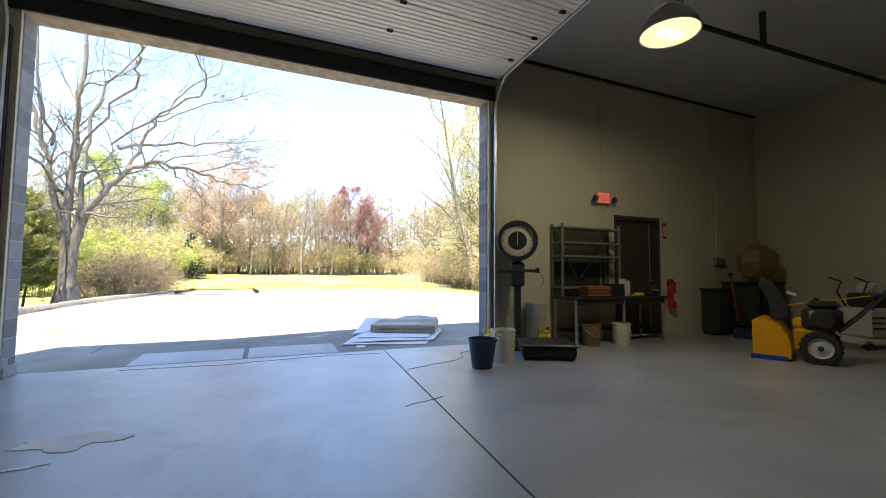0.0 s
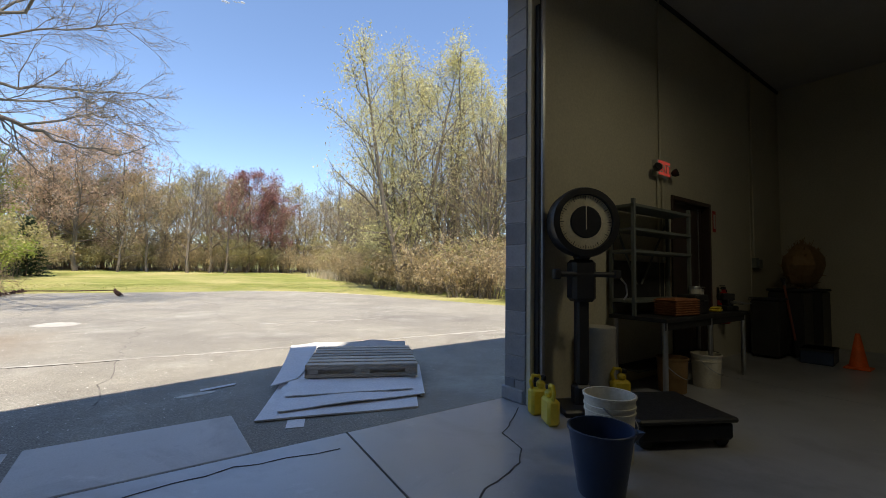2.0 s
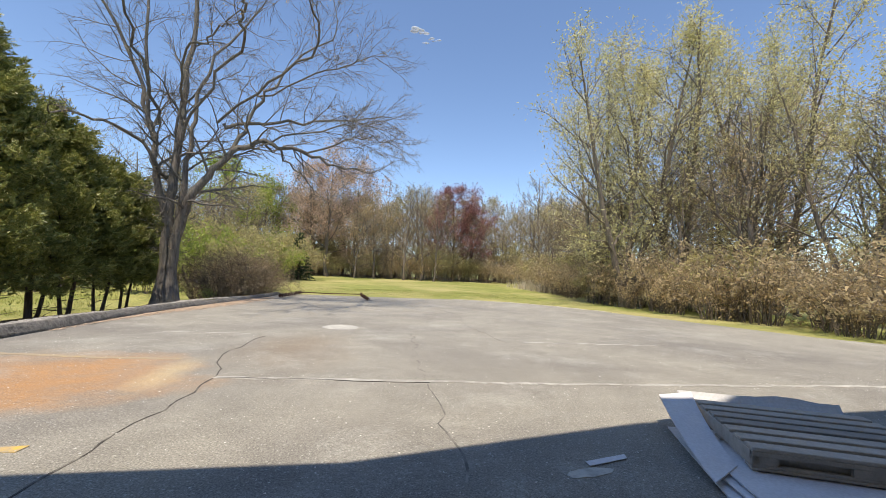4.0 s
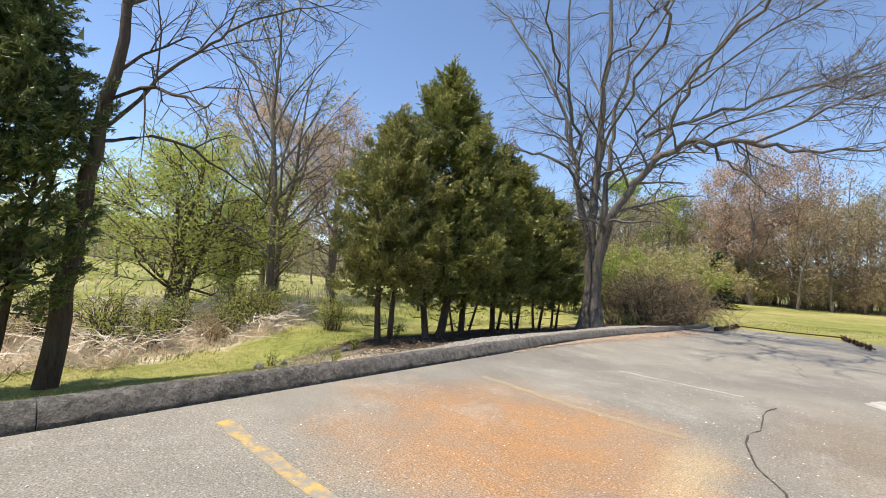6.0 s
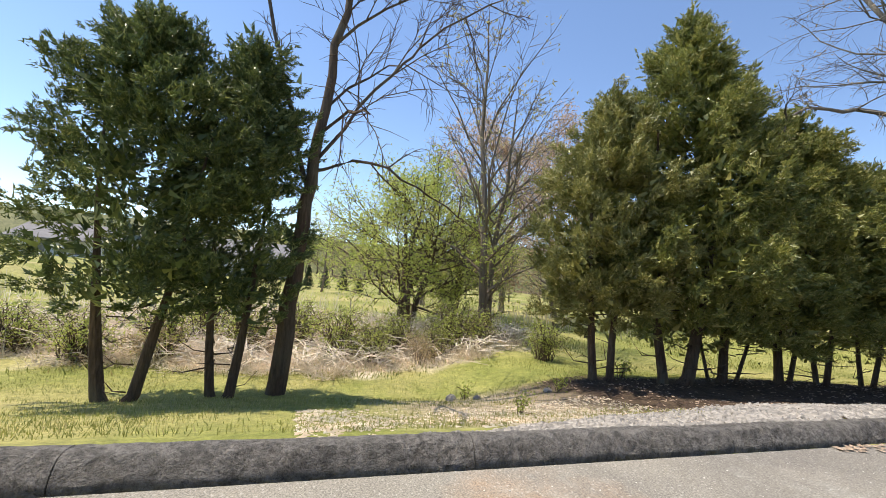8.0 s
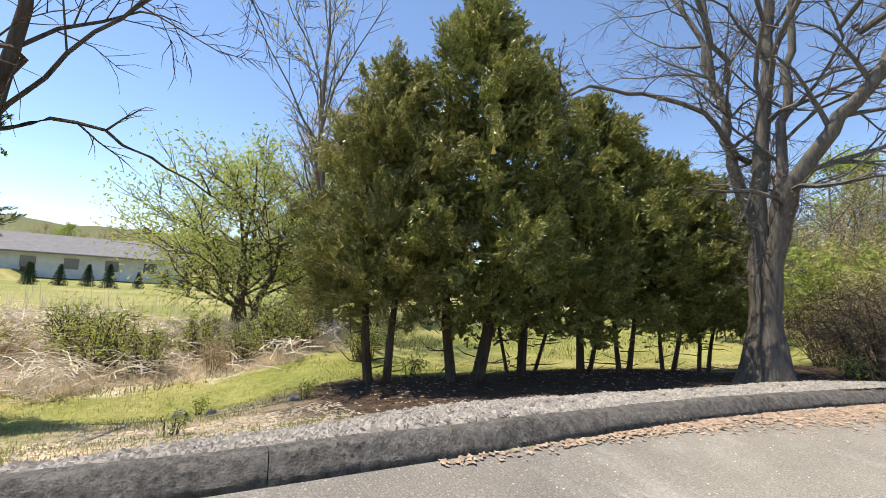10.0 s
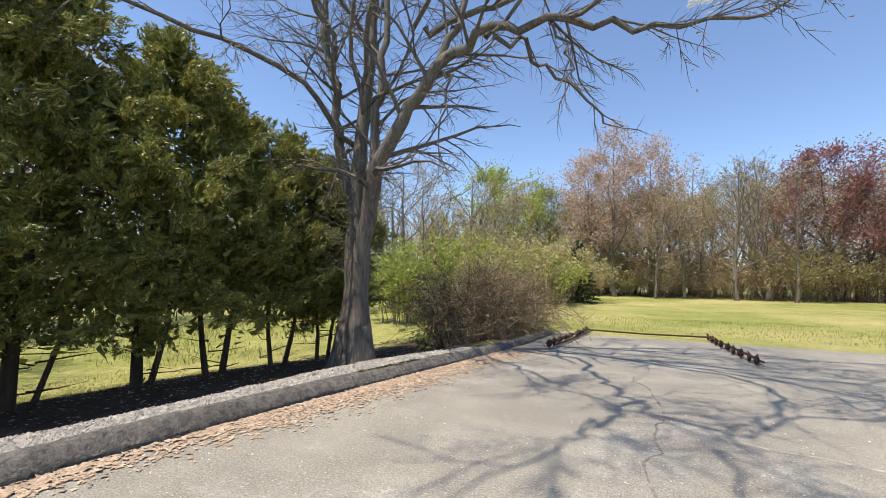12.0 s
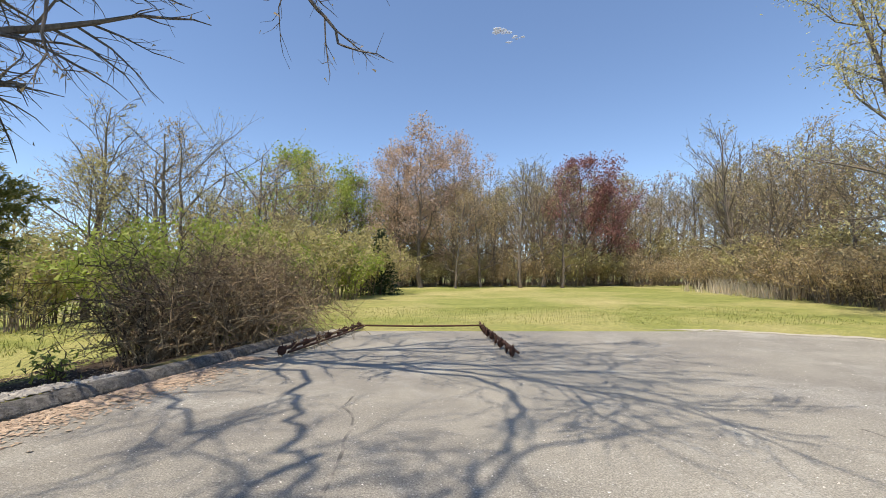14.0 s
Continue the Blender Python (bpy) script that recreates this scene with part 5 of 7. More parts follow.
def leaves(points, size, gen, spread=0.0, lie=0.0, long=1.6, normals=None, fold=False):
    """Small pointed leaf faces round the points."""
    p = np.asarray(points, float)
    n = len(p)
    p = p + gen.normal(0, 1, (n, 3)) * spread
    a = gen.normal(0, 1, (n, 3)) if normals is None else normals + gen.normal(0, 0.45, (n, 3))
    a[:, 2] *= 1 - lie
    a /= np.linalg.norm(a, axis=1, keepdims=True) + 1e-9
    b = np.cross(a, gen.normal(0, 1, (n, 3)))
    b /= np.linalg.norm(b, axis=1, keepdims=True) + 1e-9
    s = (size * gen.uniform(0.6, 1.4, n))[:, None]
    if not fold:
        v = np.stack([p - a * s * long * 0.5 - b * s * 0.35, p - a * s * long * 0.4 + b * s * 0.4, p + a * s * long * 0.6], 1).reshape(-1, 3)
        return v, np.arange(n * 3).reshape(n, 3)
    v = np.stack([p - a * s * long * 0.5, p + b * s * 0.5, p + a * s * long * 0.5, p - b * s * 0.5 + np.cross(a, b) * s * 0.15], 1).reshape(-1, 3)
    f = np.arange(n * 4).reshape(n, 4)
    return v, f


class Wood:
    """Grows branches into one Shape, and remembers the thin ends."""

    def __init__(self, seed, twig_sides=3):
        self.r, self.s, self.tips, self.pieces = random.Random(seed), Shape(), [], []
        self.sides = twig_sides

    def limb(self, path, r0, r1, sides):
        k = len(path)
        self.s.tube(path, [r0 + (r1 - r0) * i / (k - 1) for i in range(k)], sides, False)

    def grow(self, p, d, length, r, depth, spec):
        """spec: kids a branch, spread in degrees, droop, wander, shrink, smallest radius."""
        R = self.r
        steps = max(2, min(spec["most"], int(length / spec["step"]))) if depth or "last" not in spec else 1
        path, rad = [p.copy()], []
        for i in range(steps):
            d = (d + Vector((R.gauss(0, 1), R.gauss(0, 1), R.gauss(0, 1))) * spec["wander"] + Vector((0, 0, spec["lift"] if depth > spec["flat"] else spec["droop"]))).normalized()
            p = p + d * (length / steps)
            path.append(p.copy())
        end = r * spec["taper"] if depth else r * 0.35
        self.limb(path, r, end, 8 if r > 0.08 else 5 if r > 0.03 else self.sides)
        if depth == 0:
            self.tips += path[1:] + ([path[0].lerp(path[1], 0.6)] if steps == 1 else [])
            return
        kids = spec["kids"] + R.choice((0, 0, 1))
        for k in range(kids):
            f = 0.25 + 0.75 * (k + R.random() * 0.8) / kids
            i = min(steps - 1, int(f * steps))
            q = path[i].lerp(path[i + 1], f * steps - i if f * steps - i < 1 else 1.0)
            axis = d.cross(Vector((R.gauss(0, 1), R.gauss(0, 1), R.gauss(0, 1)))).normalized()
            turn = Matrix.Rotation(radians(R.uniform(0.6, 1.25) * spec["spread"]), 3, axis)
            nd = (turn @ (path[i + 1] - path[i]).normalized())
            self.grow(q, nd, length * spec["shrink"] * R.uniform(0.7, 1.15) * (1.1 - 0.35 * f), max(spec["min"], r * (1 - 0.5 * f) * 0.5), depth - 1, spec)
        self.grow(path[-1], d, length * spec["shrink"] * 0.9, max(spec["min"], end), depth - 1, spec)


def deciduous(name, seed, height, trunk_r, leaf, bark, label, category="tree", leaf_n=2600, leaf_size=0.13, spread=0.12, stems=1, low=0.14, kids=3, wide=0.3, limbs=17, rise=0.8, depth=2):
    """A spring tree about its base: a leader with limbs from low down, and a thin crown of buds or small leaves."""
    w = Wood(seed)
    spec = {"kids": kids, "spread": 36, "droop": 0.02, "lift": 0.06, "flat": 0, "wander": 0.2, "shrink": 0.55, "step": 0.8, "min": 0.010, "taper": 0.5, "most": 3, "last": 1}
    for s in range(stems):
        lean = Vector((w.r.gauss(0, 0.05), w.r.gauss(0, 0.05), 1)) if stems == 1 else Vector((math.cos(2.4 * s + seed) * 0.2, math.sin(2.4 * s + seed) * 0.2, 1))
        p, path = Vector((0.12 * s, 0.06 * s, -0.3)), []
        for i in range(9):
            path.append(p.copy())
            p = p + lean * (height * 0.92 / 8) + Vector((w.r.gauss(0, 0.09), w.r.gauss(0, 0.09), 0))
        radii = [trunk_r * (1.35 if i == 0 else 1.05 - 0.115 * i) for i in range(9)]
        w.s.tube(path, radii, 7, False)
        for k in range(limbs):
            f = low + (0.97 - low) * (k + w.r.random()) / limbs
            i = min(7, int(f * 8))
            q = path[i].lerp(path[i + 1], f * 8 - i)
            a = k * 2.4 + w.r.uniform(-0.5, 0.5)
            reach = height * wide * (0.55 + 0.8 * math.sin(min(1, f * 1.15) * math.pi) ** 0.8) * w.r.uniform(0.75, 1.2)
            d = Vector((math.cos(a), math.sin(a), rise * (0.5 + f) * w.r.uniform(0.7, 1.3))).normalized()
            w.grow(q, d, reach * 0.62, max(0.014, radii[i] * 0.42), depth, spec)
    t = thing(name, at(0, 0), label, category)
    part("trunk", w.s, bark, t, "", False)
    gen = np.random.default_rng(seed)
    tips = np.array([p[:] for p in w.tips])
    v, f = leaves(tips[gen.integers(0, len(tips), leaf_n)], leaf_size, gen, spread)
    ob = new("crown", from_arrays("crown", v, f, leaf))
    ob.parent = t
    return t


def shrub(name, seed, height, width, leaf, bark, label, stems=26, leaf_n=1500, leaf_size=0.07, arch=0.5, category="shrub", mess=0.035):
    """A thicket of arching stems from one foot, with small leaves along them."""
    R, s, pts = random.Random(seed), Shape(), []
    for i in range(stems):
        a, out = R.uniform(0, 2 * math.pi), R.uniform(0.25, 1.0)
        h = height * R.uniform(0.45 - 3 * (mess - 0.035), 1.0) * (1.1 - 0.45 * out)
        x0, y0 = 0.22 * width * out * math.cos(a), 0.22 * width * out * math.sin(a)
        path = []
        for k in range(7):
            u = k / 6
            rad = width * 0.5 * out * (u ** 1.4)
            z = h * (math.sin(u * math.pi * (0.5 + 0.28 * arch * out)))
            a += R.gauss(0, mess * 2.5)
            path.append((x0 + rad * math.cos(a) + R.gauss(0, mess), y0 + rad * math.sin(a) + R.gauss(0, mess), max(0.03, z + R.gauss(0, mess)) if k else -0.05))
        s.tube(path, [0.016, 0.014, 0.012, 0.01, 0.008, 0.006, 0.003], 3, False)
        pts += path[1:]
        for k in (2, 3, 4, 5, 5, 6):
            b = Vector(path[k])
            e = b + Vector((R.gauss(0, 0.3), R.gauss(0, 0.3), R.gauss(0.1, 0.22))) * ((0.35 + 3 * (mess - 0.035)) * height)
            mid = b.lerp(e, 0.5) + Vector((0, 0, 0.03))
            s.tube([b, e], [0.007, 0.002], 3, False)
            pts += [mid[:], e[:], b.lerp(e, 0.75)[:]]
    t = thing(name, at(0, 0), label, category)
    part("branchwork", s, bark, t, "", False)
    gen = np.random.default_rng(seed)
    pts = np.array(pts)
    v, f = leaves(pts[gen.integers(0, len(pts), leaf_n)], leaf_size, gen, 0.09)
    ob = new("foliage", from_arrays("foliage", v, f, leaf))
    ob.parent = t
    return t


def evergreen(name, seed, height, width, skirt, label, stems, mat_key="cedar", n=9000, peak=0.45, size=0.028, shape=1.6):
    """An arborvitae: bare stems below, a dense pointed mass of flat sprays above. peak: how tapered it is."""
    R, gen = random.Random(seed), np.random.default_rng(seed)
    t = thing(name, at(0, 0), label, "evergreen tree", "row of evergreens by the kerb")
    s = Shape()
    for x, y, r, lx, ly in stems:
        path = [(x + lx * 1.25 * u ** 0.62 + R.gauss(0, 0.02), y + ly * 1.25 * u ** 0.62 + R.gauss(0, 0.02), -0.15 + (height * 0.8) * u) for u in (0, 0.05, 0.2, 0.4, 0.7, 1.0)]
        s.tube(path, [r * 1.75, r * 1.3, r * 1.1, r * 0.75, r * 0.45, r * 0.15], 7, False)
        for k in range(7):
            u = R.uniform(0.06, 0.4)
            a = R.uniform(0, 6.28)
            b = Vector((x + lx * u, y + ly * u, -0.15 + height * 0.8 * u))
            l = R.uniform(0.3, 0.8)
            s.tube([b, b + Vector((math.cos(a) * l * 0.6, math.sin(a) * l * 0.6, -0.05 + 0.12 * R.random())), b + Vector((math.cos(a + 0.3) * l, math.sin(a + 0.3) * l, 0.05 + R.uniform(-0.12, 0.25)))], [0.014, 0.009, 0.003], 4, False)
    part("trunk", s, M["bark_brown"], t, "bare brown stems", True)
    cx = sum(q[0] + q[3] * 0.4 for q in stems) / len(stems)
    cy = sum(q[1] + q[4] * 0.4 for q in stems) / len(stems)
    # clumps on an uneven, tapering envelope, each a tuft of boughs, each bough a bunch of sprays
    def envelope(u, a, z):
        prof = np.clip(np.minimum(1.0, 0.7 + 1.8 * u), 0, 1) * (1 - np.clip((u - peak) / (1.02 - peak), 0, 1) ** shape)
        lump = np.array([1 + 0.26 * noise.noise((math.cos(q) * 1.6 + seed, math.sin(q) * 1.6, w * 1.1)) + 0.16 * noise.noise((math.cos(q) * 4 + seed, math.sin(q) * 4, w * 3)) for q, w in zip(a, z)])
        return width * 0.5 * prof * lump

    clumps = n // 62
    cu = gen.uniform(0, 1, clumps) ** 0.9
    ca = gen.uniform(0, 2 * np.pi, clumps)
    cz = skirt + (height - skirt) * cu
    cr = envelope(cu, ca, cz) * (1 - 0.42 * gen.uniform(0, 1, clumps) ** 1.5)
    boughs = n // 26
    pick = gen.integers(0, clumps, boughs)
    heart = np.stack([cx + cr * np.cos(ca), cy + cr * np.sin(ca), cz], 1)
    tuft = gen.normal(0, 1, (boughs, 3)) * (0.125, 0.125, 0.15)
    c = heart[pick] + tuft
    a = ca[pick]
    out = np.stack([np.cos(a) * 0.9, np.sin(a) * 0.9, gen.uniform(0.1, 1.1, boughs)], 1) + tuft * 2.5
    out /= np.linalg.norm(out, axis=1, keepdims=True)
    sprays = np.repeat(np.arange(boughs), 7)
    along = gen.uniform(-0.12, 0.16, len(sprays))[:, None]
    sc = c[sprays] + out[sprays] * along + gen.normal(0, 1, (len(sprays), 3)) * (0.05, 0.05, 0.05)
    so = out[sprays] + gen.normal(0, 0.4, (len(sprays), 3))
    so /= np.linalg.norm(so, axis=1, keepdims=True)
    # each spray is a flat fan of needles along a short rib
    flat = np.cross(so, gen.normal(0, 1, so.shape))
    flat /= np.linalg.norm(flat, axis=1, keepdims=True)
    idx = np.repeat(np.arange(len(sprays)), 25)
    reach = gen.uniform(-0.09, 0.13, len(idx))[:, None]
    side = gen.uniform(-1, 1, len(idx))[:, None]
    pts = sc[idx] + so[idx] * reach + flat[idx] * side * (0.075 - 0.4 * np.abs(reach)).clip(0.015) + gen.normal(0, 0.008, (len(idx), 3))
    v, f = leaves(pts, size, gen, 0.0, 0.0, 2.6, so[idx] + flat[idx] * side * 0.7)
    # the dense dark inside: broad tufts nearer the stems
    m = int(n * 0.42)
    q = gen.integers(0, boughs, m)
    inner = np.array([cx, cy, 0]) + (c[q] - (cx, cy, 0)) * np.column_stack([gen.uniform(0.25, 0.86, m)] * 2 + [np.ones(m)]) + gen.normal(0, 0.09, (m, 3))
    v2, f2 = leaves(inner, 0.10, gen, 0.0, 0.0, 1.7, out[q])
    v, f = np.vstack([v, v2]), np.vstack([f, f2 + len(v)])
    ob = new("crown", from_arrays("crown", v, f, M[mat_key]))
    ob.parent = t
    return t


def stand(t, x, y, turn=0.0, scale=1.0, dz=0.0):
    t.matrix_basis = pose(x, y, ground_z(x, y) + dz, 0, 0, turn) @ Matrix.Scale(scale, 4)
    return t


def again(t, x, y, turn, scale):
    ob = copy_thing(t, pose(x, y, ground_z(x, y), 0, 0, turn))
    ob.scale = (scale, scale, scale * rng.uniform(0.92, 1.1))
    return ob


# the great bare tree by the kerb: twin trunk, rising stems and one long limb over the lot
BIG = (-8.08, 20.66)
w = Wood(11, 4)
twig = {"kids": 5, "spread": 42, "droop": -0.05, "lift": 0.03, "flat": 1, "wander": 0.21, "shrink": 0.58, "step": 0.4, "min": 0.005, "taper": 0.5, "most": 6}


def guided(pts, r0, r1, kids, length, depth, sides=10):
    """A limb along given places, with branches along its outer part."""
    R, w.s = w.r, Shape()
    w.pieces.append(w.s)
    dense = []
    for i in range(len(pts) - 1):
        p0, p1, p2, p3 = [Vector(pts[min(max(j, 0), len(pts) - 1)]) for j in (i - 1, i, i + 1, i + 2)]
        for k in range(4):
            u = k / 4
            dense.append(0.5 * ((2 * p1) + (p2 - p0) * u + (2 * p0 - 5 * p1 + 4 * p2 - p3) * u * u + (3 * p1 - p0 - 3 * p2 + p3) * u ** 3) + Vector((R.gauss(0, 1), R.gauss(0, 1), R.gauss(0, 1))) * min(0.075, 0.02 + 0.012 * max(0, p1.z - 2.5)))
    dense.append(Vector(pts[-1]))
    w.limb(dense, r0, r1, sides)
    n = len(dense) - 1
    for k in range(kids):
        f = 0.22 + 0.78 * (k + R.random()) / kids
        i = min(n - 1, int(f * n))
        if depth == 2 and dense[i].z < 3.3:
            continue
        d = (dense[i + 1] - dense[i]).normalized()
        axis = d.cross(Vector((R.gauss(0, 1), R.gauss(0, 1), R.gauss(0, 1)))).normalized()
        nd = Matrix.Rotation(radians(R.uniform(30, 65)), 3, axis) @ d
        rr = (r0 + (r1 - r0) * f) * 0.42
        w.grow(dense[i], nd, length * R.uniform(0.6, 1.2) * (1.2 - 0.5 * f), max(0.012, rr), depth, twig)
    w.grow(dense[-1], (dense[-1] - dense[-2]).normalized(), length * 0.7, r1, depth, twig)


guided([(-0.05, 0, -0.4), (-0.03, 0, 0.5), (-0.02, 0, 1.6), (-0.08, 0.02, 2.9), (-0.12, 0.05, 4.2), (-0.05, 0.2, 6.6), (0.05, 0.2, 9.5), (0.1, 0.2, 12.9)], 0.285, 0.05, 17, 2.4, 2)
guided([(0.2, -0.12, -0.4), (0.17, -0.1, 0.6), (0.2, -0.12, 1.7), (0.36, -0.2, 2.9), (0.75, -0.3, 4.0), (1.35, -0.35, 4.95), (2.1, -0.3, 5.75), (2.9, -0.3, 6.05), (4.2, -0.25, 5.85), (5.5, -0.2, 5.5), (6.8, -0.1, 5.35)], 0.22, 0.02, 20, 1.5, 2)
guided([(1.95, -0.33, 5.6), (2.15, -0.3, 5.2), (2.0, -0.3, 4.4), (2.05, -0.3, 3.8)], 0.03, 0.01, 6, 0.6, 1, 6)
guided([(3.9, -0.26, 5.9), (4.3, -0.5, 5.3), (4.25, -0.6, 4.7)], 0.028, 0.01, 6, 0.6, 1, 6)
guided([(2.8, -0.3, 6.0), (3.3, 0.0, 5.95), (3.8, 0.4, 5.55), (4.4, 0.7, 4.95), (4.72, 0.82, 4.5)], 0.05, 0.014, 7, 0.8, 1, 7)
guided([(-0.7, 0.0, 5.9), (-1.05, 0.0, 6.8), (-1.7, 0.0, 8.6), (-3.0, 0.0, 11.0), (-4.3, 0.0, 12.9)], 0.085, 0.03, 13, 1.9, 2)
guided([(-0.12, 0.02, 3.0), (-0.4, 0.0, 4.0), (-0.66, 0.0, 5.2), (-0.72, 0.0, 6.0), (-1.02, -0.1, 6.9), (-1.0, -0.2, 8.2), (-1.15, -0.5, 12.4)], 0.14, 0.035, 13, 1.9, 2)
guided([(0.22, -0.1, 2.7), (0.29, 0.0, 4.0), (0.36, 0.05, 5.6), (0.4, 0.1, 7.2), (0.9, 0.4, 9.3), (2.2, 0.9, 11.9)], 0.12, 0.03, 13, 2.0, 2)
guided([(1.85, -0.32, 5.5), (2.15, -0.1, 6.5), (2.6, 0.1, 7.8), (3.7, 0.3, 9.5), (5.1, 0.5, 11.0)], 0.085, 0.025, 14, 2.0, 2)
# seven limbs, mostly above the view, added to cast branch shadows on the lot
guided([(0.1, -0.1, 5.6), (1.0, -0.9, 7.2), (2.4, -1.9, 8.6), (2.8, -3.2, 9.0), (3.05, -3.9, 9.0), (3.4, -4.7, 9.2), (3.75, -5.45, 9.3), (4.3, -5.3, 9.4), (4.9, -4.6, 9.5)], 0.052, 0.024, 11, 1.5, 2, 8)
guided([(3.4, -4.7, 9.2), (3.15, -5.4, 9.2), (3.05, -6.0, 9.2), (2.9, -6.6, 9.3), (2.5, -7.5, 9.4)], 0.042, 0.016, 7, 1.3, 2, 7)
guided([(1.3, 0.0, 6.7), (3.1, -1.2, 8.0), (4.9, -2.6, 8.8), (4.85, -3.9, 9.0), (4.4, -5.2, 9.2), (4.1, -6.2, 9.3), (4.2, -7.1, 9.4)], 0.048, 0.018, 10, 1.4, 2, 8)
guided([(0.1, -0.2, 5.2), (0.4, -1.1, 6.9), (0.95, -2.4, 8.0), (1.85, -3.1, 8.1), (2.4, -3.8, 8.2), (2.8, -4.3, 8.2)], 0.046, 0.018, 10, 1.3, 2, 8)
guided([(2.9, -0.3, 6.05), (4.6, -0.8, 6.5), (6.0, -1.0, 6.8), (6.9, -1.2, 6.7)], 0.036, 0.014, 16, 1.5, 2, 7)
guided([(4.2, -0.25, 5.85), (5.8, -1.3, 6.1), (6.6, -1.9, 6.1), (7.3, -2.3, 5.9)], 0.04, 0.012, 14, 1.3, 2, 7)
guided([(2.6, 0.1, 7.8), (4.6, -0.3, 8.8), (5.8, -0.6, 9.3), (6.8, -0.8, 9.5)], 0.036, 0.014, 14, 1.6, 2, 7)
guided([(-0.5, -0.2, 6.4), (-0.7, -1.5, 8.0), (-0.5, -3.0, 9.2), (0.1, -4.4, 10.2)], 0.06, 0.02, 7, 1.7, 2, 8)
guided([(-0.3, 0.0, 4.6), (-0.6, -1.2, 5.4), (-0.9, -3.1, 5.55), (-0.8, -4.8, 5.05)], 0.07, 0.018, 6, 1.0, 2, 7)
guided([(1.3, 0.05, 6.7), (2.8, 0.4, 7.0), (4.4, 0.6, 7.3), (6.0, 0.8, 7.7), (7.3, 0.9, 8.0)], 0.07, 0.018, 15, 1.5, 2, 7)
w.s = w.pieces[0]
for i in range(120):
    h = w.r.uniform(1.7, 4.8)
    a = w.r.uniform(0, 6.28)
    w.grow(Vector((0.08 + 0.22 * math.cos(a), -0.05 + 0.2 * math.sin(a), h)), Vector((math.cos(a), math.sin(a), 0.35)), w.r.uniform(0.3, 0.85), 0.006, 1 if i % 2 == 0 else 0, twig)
# the flared, fluted foot of the twin trunk
foot = Shape()
for h, r in ((-0.35, 0.62), (0.0, 0.52), (0.15, 0.46), (0.4, 0.40), (0.8, 0.345), (1.7, 0.16)):
    for j in range(28):
        a = 2 * math.pi * j / 28
        q = r * (1 + (0.16 - 0.08 * h) * math.sin(a * 5 + 0.7) * (0.6 + 0.4 * math.sin(a * 2)))
        foot.v.append((0.06 + q * math.cos(a), -0.05 + q * math.sin(a) * 0.82, h))
for i in range(5):
    for j in range(28):
        foot.f.append((i * 28 + j, i * 28 + (j + 1) % 28, i * 28 + 28 + (j + 1) % 28, i * 28 + 28 + j))
big = thing("bare_tree", at(*BIG, ground_z(*BIG)), "large bare twin-trunked tree with grey furrowed bark", "tree")
for i, s in enumerate(w.pieces):
    part("limb" if i else "trunk", s, M["bark_grey"], big, "", True)
part("root_flare", foot, M["bark_grey"], big, "", True)
gen = np.random.default_rng(3)
tips = np.array([p[:] for p in w.tips])
v, f = leaves(tips[gen.integers(0, len(tips), 3500)], 0.035, gen, 0.04)
ob = new("bud_haze", from_arrays("bud_haze", v, f, M["leaf_orange"]))
ob.parent = big

# the row of evergreens by the kerb: x, y, height, width, skirt, stems, taper, tone
ROW = [(-10.45, 13.42, 5.35, 2.65, 1.05, [(-0.05, -0.06, 0.065, 0.1, -0.35), (0.05, 0.1, 0.06, 0.05, 0.2)], 0.55, "cedar_olive", 15000),
       (-10.22, 14.95, 7.35, 3.75, 0.85, [(0, -0.2, 0.075, -0.1, -0.25), (0.05, 0.18, 0.095, 0.1, 0.75)], 0.34, "cedar", 19000),
       (-10.3, 16.35, 6.3, 3.4, 0.85, [(0, 0, 0.075, 0.1, 0.1), (0.1, 0.14, 0.03, 0.3, 0.6), (-0.05, -0.14, 0.028, -0.3, -0.6)], 0.4, "cedar", 12500),
       (-10.15, 17.8, 5.8, 3.2, 0.85, [(0, 0, 0.07, 0.0, 0.1), (0.06, 0.1, 0.04, 0.2, 0.5)], 0.45, "cedar", 11000),
       (-10.08, 19.15, 5.15, 2.8, 0.95, [(0, -0.1, 0.045, -0.1, -0.4), (0, 0.12, 0.05, 0.0, 0.25)], 0.5, "cedar", 9500),
       (-10.02, 20.5, 4.95, 2.7, 0.95, [(0, -0.1, 0.04, 0.0, -0.3), (0.05, 0.1, 0.045, 0.1, 0.5)], 0.5, "cedar", 9500),
       (-9.85, 21.75, 4.8, 2.6, 0.95, [(0, -0.08, 0.04, 0.0, -0.3), (0, 0.1, 0.04, 0.1, 0.3)], 0.5, "cedar", 9000),
       (-11.6, 6.75, 5.9, 2.2, 1.5, [(-0.04, -0.1, 0.06, 0.14, -0.25), (0.06, 0.08, 0.068, -0.1, 0.35)], 0.6, "cedar_dark", 9500),
       (-11.2, 5.4, 5.85, 2.9, 1.5, [(0, -0.1, 0.075, -0.1, -0.45), (0, 0.12, 0.07, 0.1, 0.65)], 0.55, "cedar_dark", 12000)]
for i, (x, y, h, wd, sk, st, pk, key, n) in enumerate(ROW):
    lab = "tall pointed dark evergreen with bare lower stems" if h > 6 else "rounded dense evergreen with bare lower stems"
    stand(evergreen("evergreen", 40 + i, h, wd, sk, lab, st, key, n, pk), x, y)

